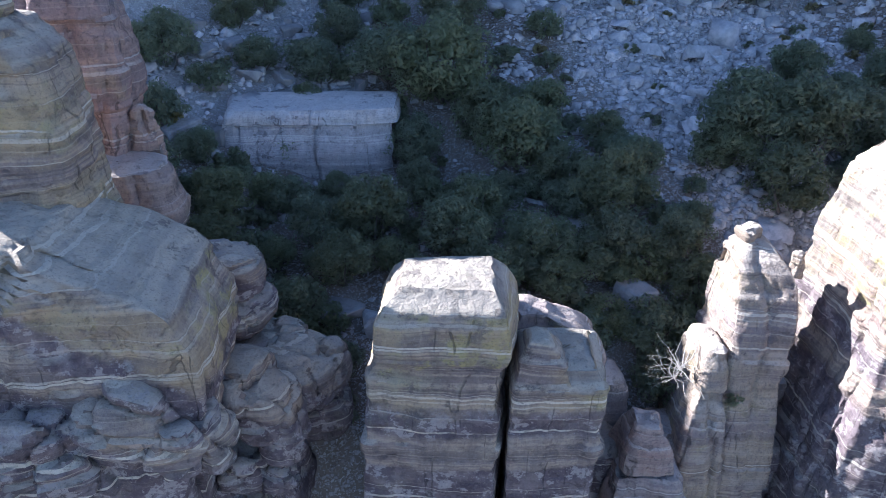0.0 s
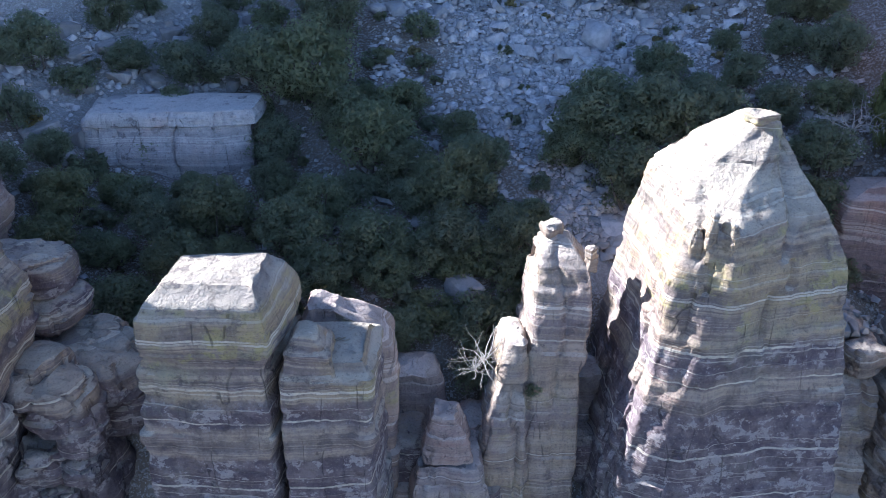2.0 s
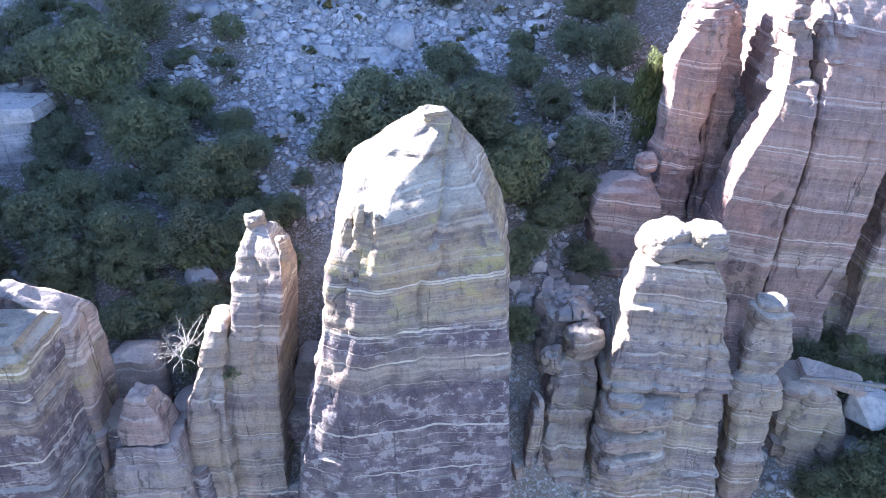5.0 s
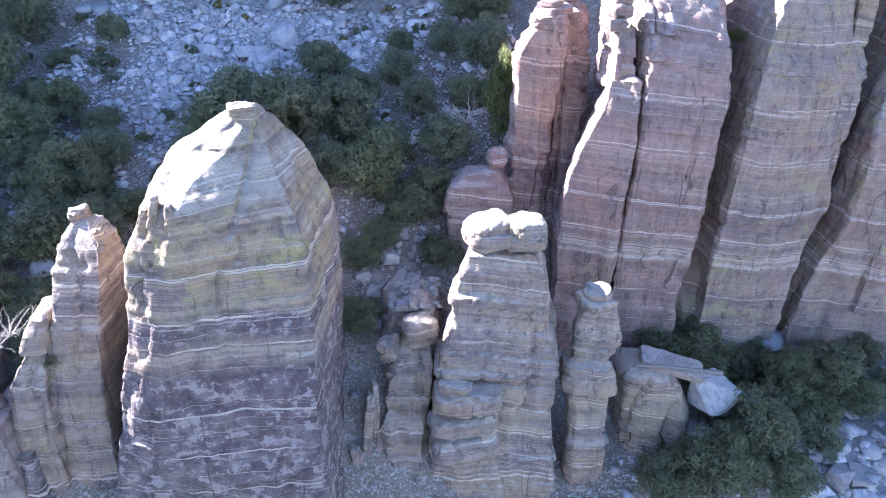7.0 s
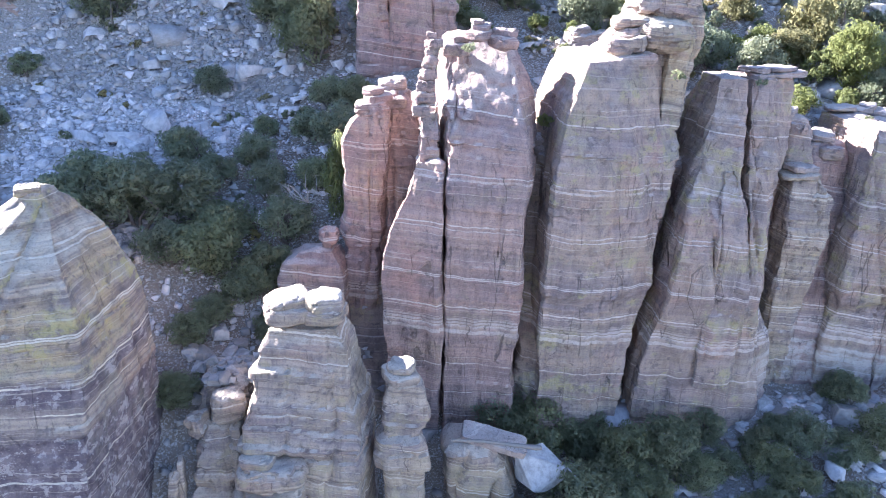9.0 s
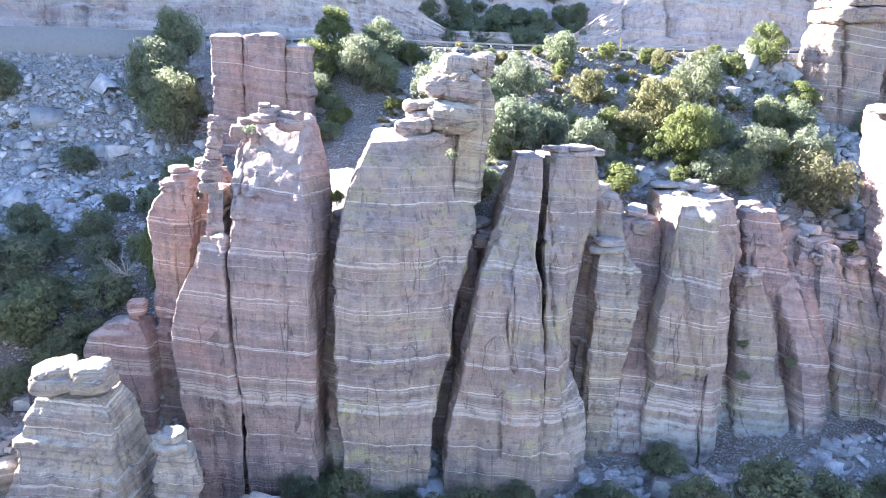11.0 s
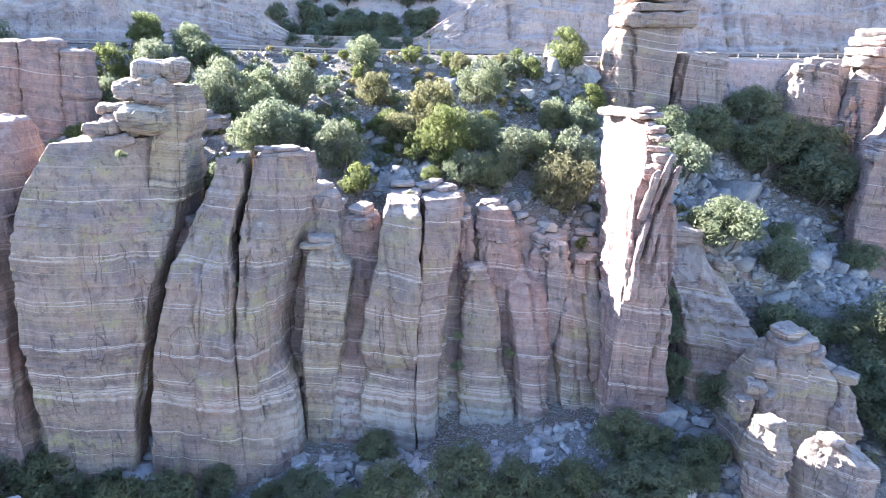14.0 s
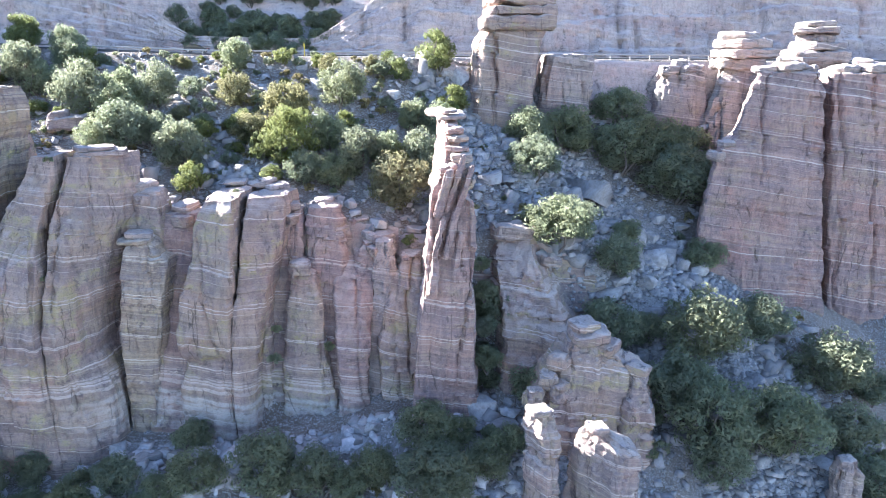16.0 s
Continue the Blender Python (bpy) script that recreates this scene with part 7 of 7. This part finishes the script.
GULLY = [(-29, 75, 3.9), (-20, 78, 3.1), (-14, 78, 3.7), (-6, 78, 4.6), (0, 74, 5.4), (7, 66, 4.7), (1, 87, 4.7), (-23, 63, 2.4), (-19, 56, 3.2), (-19, 51, 2.8), (-11, 55, 2.9), (-6, 56, 3.7), (-2, 63, 2.7), (1, 54, 3.7), (8, 54, 3.7), (15, 59, 3.9), (15, 54, 3.4), (12, 59, 3.1), (6, 61, 2.6), (-12, 47, 3.1), (-14, 52, 2.1), (-8, 51, 2.8), (-4, 52, 2.4), (9, 50, 2.8), (13, 48, 2.7), (17, 47, 3.2), (20, 53, 2.9), (21, 50, 2.8)]
HEAD = [(31, 68, 6.3), (36, 67, 5.1), (41, 69, 4.6), (39, 78, 3.4), (32, 61, 4.3), (17, 44, 2.7), (-8, 44, 2.2), (-8, 41, 1.7), (4, 50, 2.8), (10, 46, 2.2), (53, 66, 3.6), (51, 62, 3.5), (46, 67, 3.6), (50, 72, 3.1), (45, 63, 4.3), (49, 61, 3.4), (54, 82, 2.8), (44, 50, 2.5), (22, 106, 4.8), (39, 95, 3.3), (56, 87, 2.7)]
FOOT = [(101, 52, 2.4), (106, 54, 2.2), (108, 49, 2.8), (113, 46, 2.8), (107, 43, 2.6), (111, 42, 2.8), (88, 48, 2.8), (92, 48.5, 2.6), (86, 42, 3.2), (104, 46, 2.8), (109, 56, 2.4), (116, 53, 2.4), (140, 52, 2.6), (160, 55, 2.8), (106, 51, 3.0), (98, 50, 2.8), (87, 56, 2.4), (80, 55, 4.5), (90, 52, 3.8), (95, 53, 3.8), (83, 46, 4.8), (79, 42, 4.6), (101, 45, 3.0), (74, 42, 3.4), (119, 60, 2.8), (121, 54, 4.0), (129, 54, 4.6), (136, 53, 3.9), (143, 53, 3.3), (149, 56, 4.1), (150, 50, 5.1), (157, 52, 3.3), (76, 57, 3.3), (154, 57, 2.7), (100, 56, 2.7), (111, 54, 3.3), (152, 50, 4.1)]
BENCH = {
    "oak": [(99.6, 100.0, 3.6), (100.5, 87.8, 3.2), (104.3, 88.3, 4.5), (100.9, 94.9, 3.8), (109.0, 88.1, 2.6), (115.5, 113.4, 2.8), (85.9, 113.0, 3.0), (153.2, 102.2, 3.5), (135.1, 92.2, 3.1), (136.2, 84.5, 2.9), (97.5, 75.4, 2.5), (63.3, 100.4, 4.3), (49.4, 114.7, 4.0), (73.7, 101.4, 2.8), (71.2, 88.1, 1.6), (84.6, 116.8, 3.1), (84.5, 103.4, 2.8), (143.5, 91.4, 2.9), (131.4, 84.1, 2.5)],
    "grey": [(93.5, 98.2, 4.1), (105.3, 100.5, 3.0), (135.9, 103.5, 3.6), (112.9, 84.2, 3.5), (139.6, 88.4, 3.8), (147.7, 102.0, 2.6), (150.3, 91.0, 3.6), (48.1, 105.7, 5.8), (53.1, 97.4, 5.4), (80.2, 105.5, 3.3)],
    "green": [(129.6, 87.6, 3.6), (155.7, 106.7, 2.8), (153.0, 114.9, 3.3), (76.1, 117.4, 3.1)],
    "olive": [(117.8, 102.0, 2.7), (127.3, 96.7, 4.0), (122.3, 92.3, 3.4), (146.6, 81.9, 4.5), (109.8, 96.7, 1.7), (140.8, 114.8, 1.7), (105.6, 115.1, 1.5), (133.0, 111.9, 1.7)],
    "sprig": [(124.1, 114.9, 1.8), (130.8, 114.3, 1.5), (114.5, 110.1, 1.3), (124.5, 88.2, 2.1), (116.5, 77.7, 2.7), (146.5, 112.0, 2.4), (144.1, 115.5, 1.4), (94.6, 96.5, 1.2), (98.8, 90.7, 1.8), (102.3, 86.7, 1.5), (72.9, 106.0, 3.1), (77.3, 111.0, 2.6), (126.7, 83.7, 1.7)],
}
EAST = [(174, 85, 3.9), (188, 112, 5.3), (187, 105, 6.1), (169, 96, 4.4), (170, 80, 5.2), (177, 71, 4.5), (182, 72, 3.4), (190, 69, 5.8), (184, 62, 4.7), (187, 57, 5.2), (197, 58, 5.4), (209, 61, 4.0), (169, 104, 4.6), (177, 106, 5.3), (196, 101, 6.2), (197, 87, 3.3), (180, 80, 3.5), (202, 75, 4.0), (211, 70, 6.0), (165, 63, 3.4), (160, 72, 3.3), (217, 69, 3.4), (184, 89, 2.8), (209, 55, 3.8), (187, 53, 3.6), (198, 107, 5.4), (191, 107, 4.3)]


def hash_spot(k, lane):
    return float(hash01(np.array([k]), np.array([lane]), np.array([4]), 91)[0])


def plant(spots, kinds, seed, lower=0.25, grow=1.18, tall=1.0):
    rng = random.Random(seed)
    zs = ground_height(np.array([s[0] for s in spots]), np.array([s[1] for s in spots]))
    for (x, y, r), z in zip(spots, zs):
        src = rng.choice(KINDS[rng.choice(kinds)])
        k = r * grow * rng.uniform(0.92, 1.12)
        copy_thing(src, pose(x, y, float(z) - lower * 0.3, rng.uniform(-5, 5), rng.uniform(-5, 5), rng.uniform(0, 360)) @ Matrix.Diagonal((k, k, k * tall * rng.uniform(0.85, 1.1), 1)))


GULLY += [(-16, 60, 2.4), (4, 70, 3.0), (-3, 68, 3.2), (11, 63, 3.2), (18, 63, 2.6), (3, 58, 3.0), (5, 48, 2.4), (-1, 48, 2.2), (12, 53, 2.8), (-10, 62, 2.0), (-26, 58, 3.0), (-24, 84, 3.0), (-12, 84, 3.2), (10, 72, 3.0), (-32, 68, 3.0), (16, 68, 2.2), (22, 57, 2.6), (-8, 72, 0.9)]
HEAD += [(27, 65, 3.4), (35, 72, 3.0), (43, 75, 3.0), (48, 77, 2.6), (52, 58, 2.8), (46, 58, 2.6), (40, 63, 3.4), (56, 72, 3.0), (58, 78, 3.4), (60, 86, 3.0), (48, 84, 2.0), (44, 56, 2.4)]
plant(GULLY, ["oak", "oak", "grey"], 1)
plant(HEAD, ["oak", "oak", "grey"], 2)
plant(FOOT, ["oak", "grey", "grey"], 3)
for k, (kind, spots) in enumerate(BENCH.items()):
    plant(spots, [kind], 40 + k, grow=1.32, tall=1.2)
plant([(158.4, 65.6, 2.0), (158.2, 69.0, 2.2), (158.0, 72.6, 2.2), (126.0, 78.8, 1.2)], ["oak"], 5)
plant(EAST, ["oak", "oak", "oak", "grey"], 7, grow=1.34)


# ---- scattered small plants ----
def scatter():
    rng = random.Random(21)
    small, mid = [], []
    for x0, x1, y0, y1, n in ((-30, 24, 44, 112, 40), (24, 62, 60, 112, 34), (84, 158, 82, 117, 230), (158, 214, 50, 116, 36), (70, 160, 36, 58, 30)):
        for _ in range(n):
            small.append((rng.uniform(x0, x1), rng.uniform(y0, y1), rng.uniform(0.5, 1.2)))
    for x0, x1, y0, y1, n in ((-24, 24, 44, 66, 34), (-30, 14, 66, 100, 30), (72, 152, 86, 117, 62), (74, 160, 34, 56, 26), (170, 214, 46, 66, 16)):
        for _ in range(n):
            mid.append((rng.uniform(x0, x1), rng.uniform(y0, y1), rng.uniform(1.3, 2.6)))
    plant(small, ["low", "tuft", "tuft"], 22, 0.1)
    plant([m for m in mid if m[1] < 80 or m[0] < 60], ["bush", "bush", "tuft"], 23)
    plant([m for m in mid if m[1] >= 80 and m[0] >= 60], ["bush", "tuft", "sprig", "sprig"], 24)


scatter()


# ---- bushes rooted in ledges and cracks ----
LEDGES = [("sprig", 147.6, 74.6, 36.2, 1.5), ("tuft", 72.6, 57.6, 54.8, 0.9), ("sprig", 80.6, 60.5, 47.0, 1.1), ("tuft", 92.6, 57.0, 52.2, 0.9), ("bush", 129.4, 64.2, 23.0, 1.3), ("bush", 129.6, 65.4, 27.0, 1.0), ("bush", 136.4, 66.0, 24.0, 1.1), ("tuft", 123.6, 73.6, 44.4, 0.9), ("tuft", 104.0, 63.0, 50.6, 0.8), ("oak", 158.0, 63.6, 21.6, 2.6), ("oak", 157.9, 66.6, 25.4, 2.3), ("oak", 158.1, 70.0, 29.6, 2.2), ("bush", 157.9, 73.0, 33.0, 1.8), ("bush", 118.6, 57.9, 14.6, 2.3), ("tuft", 103.0, 59.6, 36.6, 0.7), ("tuft", 20.4, 38.9, 27.0, 0.8)]
for k, (kind, x, y, z, r) in enumerate(LEDGES):
    copy_thing(KINDS[kind][k % len(KINDS[kind])], pose(x, y, z, 0, 0, 47 * k) @ Matrix.Diagonal((r, r, r, 1)))


# a tall young oak behind the slender pillar, its top in the sun
copy_thing(KINDS["green"][0], pose(59.4, 67.0, float(ground_height([59.4], [67.0])[0]) - 0.2, 0, 0, 30) @ Matrix.Diagonal((2.7, 2.7, 7.0, 1)))
copy_thing(KINDS["sprig"][1], pose(61.4, 68.4, float(ground_height([61.4], [68.4])[0]) - 0.2, 0, 0, 80) @ Matrix.Diagonal((2.0, 2.0, 6.4, 1)))

# ---- dead brush, log and tilted slab ----
def twigs(rng, n, size, r0, upward):
    """Bare forked branches from one root, as tapered tubes."""
    v, f, k = [], [], 0

    def tube(p, q, ra, rb):
        nonlocal k
        for w, r in ((p, ra), (q, rb)):
            for m in range(4):
                v.append((w[0] + r * math.cos(m * 1.5708), w[1] + r * math.sin(m * 1.5708), w[2] + 0.5 * r * math.sin(m * 1.5708)))
        for m in range(4):
            f.append((k + m, k + (m + 1) % 4, k + 4 + (m + 1) % 4, k + 4 + m))
        k += 8
    for _ in range(n):
        d = np.array([rng.gauss(0, 1), rng.gauss(0, 1), abs(rng.gauss(upward, 0.5))])
        d /= np.linalg.norm(d)
        p, r = np.zeros(3), r0
        for j in range(6):
            d = d + np.array([rng.gauss(0, 0.3), rng.gauss(0, 0.3), rng.gauss(0, 0.25)])
            d /= np.linalg.norm(d)
            q = p + d * size * rng.uniform(0.12, 0.24)
            tube(p, q, r, r * 0.8)
            if j > 1:
                s = d + np.array([rng.gauss(0, 0.7) for _ in range(3)])
                tube(q, q + s / np.linalg.norm(s) * size * 0.2, r * 0.6, r * 0.15)
            p, r = q, r * 0.78
    return np.array(v), np.array(f)


def dead_brush():
    rng = random.Random(31)
    kinds = []
    for k in range(3):
        vv, ff = twigs(rng, 16, 1.0, 0.022, 0.8)
        kinds.append(mesh_of("dead_bush", vv, ff, dead_wood))
    spots = [(16.8, 40.4, 28.9, 2.8), (16.2, 39.8, 28.7, 2.2), (55.4, 66.4, 37.6, 4.2), (53.6, 67.4, 37.0, 3.4), (11, 57.5, 0, 2.4), (8, 52, 0, 2.2), (23, 53.5, 0, 2.0), (90, 49.5, 0, 2.8), (92.5, 46.6, 0, 2.6), (97, 47, 0, 2.2), (16, 72, 0, 2.6), (20, 70, 0, 2.4), (49, 75, 0, 3.2), (47.5, 53, 0, 2.4), (45, 51.5, 0, 2.0), (57, 76, 0, 3.4), (136, 51, 0, 2.4), (98.5, 90, 0, 2.2), (116, 84, 0, 2.6), (71, 112, 0, 2.4), (178, 60, 0, 2.2), (6, 47.5, 0, 1.8), (86, 44.5, 0, 2.0)]
    for x, y, z, r in spots:
        ob = new("dead_bush", rng.choice(kinds))
        h = z or float(ground_height([x], [y])[0])
        ob.matrix_world = pose(x, y, h - 0.1, 0, 0, rng.uniform(0, 360)) @ Matrix.Diagonal((r, r, r * 0.9, 1))
        tagged(ob, "bleached dead bush of bare forked branches", "dead bush", "dead bushes")


dead_brush()


def log_and_slab():
    ob = new("rock_slab", lump("tilted_slab", (6.8, 2.6, 0.9), rock_pale, 401, 14, 9.0, 0.7))
    ob.matrix_world = pose(74.6, 48.4, 17.6, 12, 18, -6)
    tagged(ob, "tilted pale rock slab lying across a block", "rock slab")
    ob = new("boulder", crag("boulder", (4.4, 3.8, 3.8), stone, 412, 22))
    ob.matrix_world = pose(79.6, 48.0, 13.2, 8, -12, 30)
    tagged(ob, "large pale broken boulder leaning on a slab", "boulder", "boulders on the slopes")
    rng = np.random.RandomState(9)
    a, b = np.array([70.4, 46.6, 19.3]), np.array([79.2, 46.4, 18.3])
    n, r = 18, 12
    v = []
    for i in range(n):
        t = i / (n - 1)
        c = a * (1 - t) + b * t + np.array([0, 0, 0.12 * math.sin(5 * t)])
        rad = (0.14 + 0.1 * t) * (1 + 0.1 * rng.randn())
        for m in range(r):
            g = 2 * math.pi * m / r
            v.append((c[0], c[1] + rad * math.cos(g), c[2] + rad * math.sin(g) * (1 + 0.1 * rng.randn())))
    ii = np.arange(n - 1)[:, None] * r
    jj = np.arange(r)[None, :]
    f = np.stack([ii + jj, ii + (jj + 1) % r, ii + r + (jj + 1) % r, ii + r + jj], 2).reshape(-1, 4)
    log = thing("fallen_log", a, "weathered grey fallen log with broken roots on a rock slab", "log")
    part("trunk", mesh_of("trunk", np.array(v) - a, f, grey_wood), log)
    stub = limbs(np.random.RandomState(3), np.zeros(3), [np.array([0.05, 0.0, -0.55])], 0.06)
    me = mesh_of("root", stub[0], stub[1], grey_wood)
    for k in range(9):
        part("root", me, log, at=(5.2 + 0.42 * k, -0.1, -0.75 - 0.03 * k))


log_and_slab()


# ---- by the road ----
paint = plain("dark_car_paint", (0.012, 0.012, 0.014), (0.02, 0.02, 0.022), 2.0, 0.25, 0.0, 0.0)
glass_dark = plain("car_glass", (0.02, 0.022, 0.025), (0.03, 0.03, 0.034), 2.0, 0.08, 0.0, 0.0)
rubber = plain("rubber", (0.02, 0.02, 0.02), (0.035, 0.035, 0.035), 8.0, 0.9)
chrome = plain("wheel_metal", (0.45, 0.45, 0.46), (0.55, 0.55, 0.56), 5.0, 0.35, 0.9, 0.05)
lamp_red = plain("tail_lamp", (0.25, 0.01, 0.01), (0.3, 0.015, 0.015), 5.0, 0.3, 0.0, 0.0)
marker_paint = plain("yellow_paint", (0.6, 0.42, 0.05), (0.7, 0.5, 0.08), 6.0, 0.6)


def prism(profile, half):
    """A body from a side profile in x and z, bevelled a little."""
    bm = bmesh.new()
    near = [bm.verts.new((x, -half, z)) for x, z in profile]
    bm.faces.new(near)
    out = bmesh.ops.extrude_face_region(bm, geom=bm.faces[:])
    bmesh.ops.translate(bm, verts=[w for w in out["geom"] if isinstance(w, bmesh.types.BMVert)], vec=(0, 2 * half, 0))
    bmesh.ops.recalc_face_normals(bm, faces=bm.faces[:])
    bmesh.ops.bevel(bm, geom=bm.edges[:], offset=0.06, segments=2, affect="EDGES")
    return bm


def to_mesh(bm, name, material):
    me = bpy.data.meshes.new(name)
    bm.to_mesh(me)
    bm.free()
    me.materials.append(material)
    return me


def car():
    z = float(road_height(105.8)) + 0.36
    ob = thing("car", (105.8, 123.6, z), "black estate car on the mountain road", "car")
    part("body", to_mesh(prism([(-2.3, 0.35), (2.3, 0.35), (2.35, 0.8), (1.3, 1.0), (-2.2, 1.05), (-2.35, 0.7)], 0.9), "body", paint), ob)
    part("cabin", to_mesh(prism([(-2.15, 1.0), (1.25, 0.98), (0.5, 1.5), (-1.7, 1.55)], 0.76), "cabin", paint), ob)
    for name, prof in (("side_window", [(-0.5, 1.05), (0.95, 1.03), (0.45, 1.42), (-0.5, 1.45)]), ("side_window", [(-1.85, 1.06), (-0.6, 1.05), (-0.6, 1.45), (-1.6, 1.46)])):
        part(name, to_mesh(prism(prof, 0.775), "side_window", glass_dark), ob)
    bm = bmesh.new()
    bmesh.ops.create_cone(bm, cap_ends=True, segments=20, radius1=0.34, radius2=0.34, depth=0.24, matrix=Matrix.Rotation(math.pi / 2, 4, "X"))
    bmesh.ops.bevel(bm, geom=bm.edges[:], offset=0.03, segments=1, affect="EDGES")
    tyre = to_mesh(bm, "tyre", rubber)
    bm = bmesh.new()
    bmesh.ops.create_cone(bm, cap_ends=True, segments=16, radius1=0.21, radius2=0.19, depth=0.27, matrix=Matrix.Rotation(math.pi / 2, 4, "X"))
    rim = to_mesh(bm, "rim", chrome)
    for x in (-1.45, 1.45):
        for y in (-0.8, 0.8):
            w = part("wheel", tyre, ob, at=(x, y, 0.34))
            part("rim", rim, w)
    bm = bmesh.new()
    bmesh.ops.create_cube(bm, size=1, matrix=Matrix.Diagonal((0.06, 0.3, 0.16, 1)))
    bmesh.ops.bevel(bm, geom=bm.edges[:], offset=0.02, segments=1, affect="EDGES")
    tail = to_mesh(bm, "tail_lamp", lamp_red)
    for y in (-0.7, 0.7):
        part("tail_lamp", tail, ob, at=(2.34, y, 0.78))


car()


def roadside():
    # marker post
    bm = bmesh.new()
    bmesh.ops.create_cube(bm, size=1, matrix=Matrix.Translation((0, 0, 1.2)) @ Matrix.Diagonal((0.2, 0.06, 2.4, 1)))
    bmesh.ops.bevel(bm, geom=bm.edges[:], offset=0.015, segments=1, affect="EDGES")
    ob = new("marker_post", to_mesh(bm, "marker_post", marker_paint))
    ob.location = (127.7, 119.0, float(road_height(127.7)) + 0.1)
    tagged(ob, "slim yellow roadside marker post", "marker post")
    # retaining wall under the western stretch
    xs = np.arange(4, 54, 1.5)
    base = np.array([30.0, 118.6, 60.0])
    v = []
    for x in xs:
        zt = float(road_height(x)) + 0.9
        v += [(x, 115.6, zt - 7.5), (x, 116.0, zt), (x, 116.6, zt), (x, 116.6, zt - 7.5)]
    a = (np.arange(len(xs) - 1)[:, None] * 4 + np.arange(4)[None, :]).reshape(-1)
    b = (np.arange(len(xs) - 1)[:, None] * 4 + (np.arange(4)[None, :] + 1) % 4).reshape(-1)
    f = [np.stack([a, a + 4, b + 4, b], 1), np.array([[0, 1, 2, 3], [len(v) - 1, len(v) - 2, len(v) - 3, len(v) - 4]])]
    ob = new("retaining_wall", mesh_of("retaining_wall", np.array(v), f, concrete, False))
    tagged(ob, "grey concrete retaining wall below the road", "retaining wall", kind="structure")


roadside()
CUT_TOP = [(94, 152, 2.6), (98, 150, 2.2), (102, 151, 3.0), (106, 149.5, 2.8), (110, 151, 3.2), (114, 149.5, 2.6), (118, 151, 3.0), (122, 150, 3.2), (126, 151.5, 2.6), (130, 152, 2.4), (108, 154, 3.4), (119, 155, 3.6), (246, 154, 3.5), (252, 153, 3.2), (113, 147.5, 1.6), (104, 147.6, 1.5), (121, 147.6, 1.6)]
for k in range(60):
    CUT_TOP.append((96 + 34 * hash_spot(k, 5), 147 + 22 * hash_spot(k, 6), 1.4 + 2.0 * hash_spot(k, 7)))
plant(CUT_TOP, ["oak", "grey", "bush"], 41)

VERGE = [(38 + 4.1 * k + 3 * hash_spot(k, 8), 116.6 + 2.2 * hash_spot(k, 9), 0.6 + 0.7 * hash_spot(k, 10)) for k in range(32)]
plant(VERGE, ["low", "tuft", "sprig"], 42, 0.1)


# the patterns that were copied
for group in KINDS.values():
    for proto in group:
        for o in (*proto.children_recursive, proto):
            bpy.data.objects.remove(o)
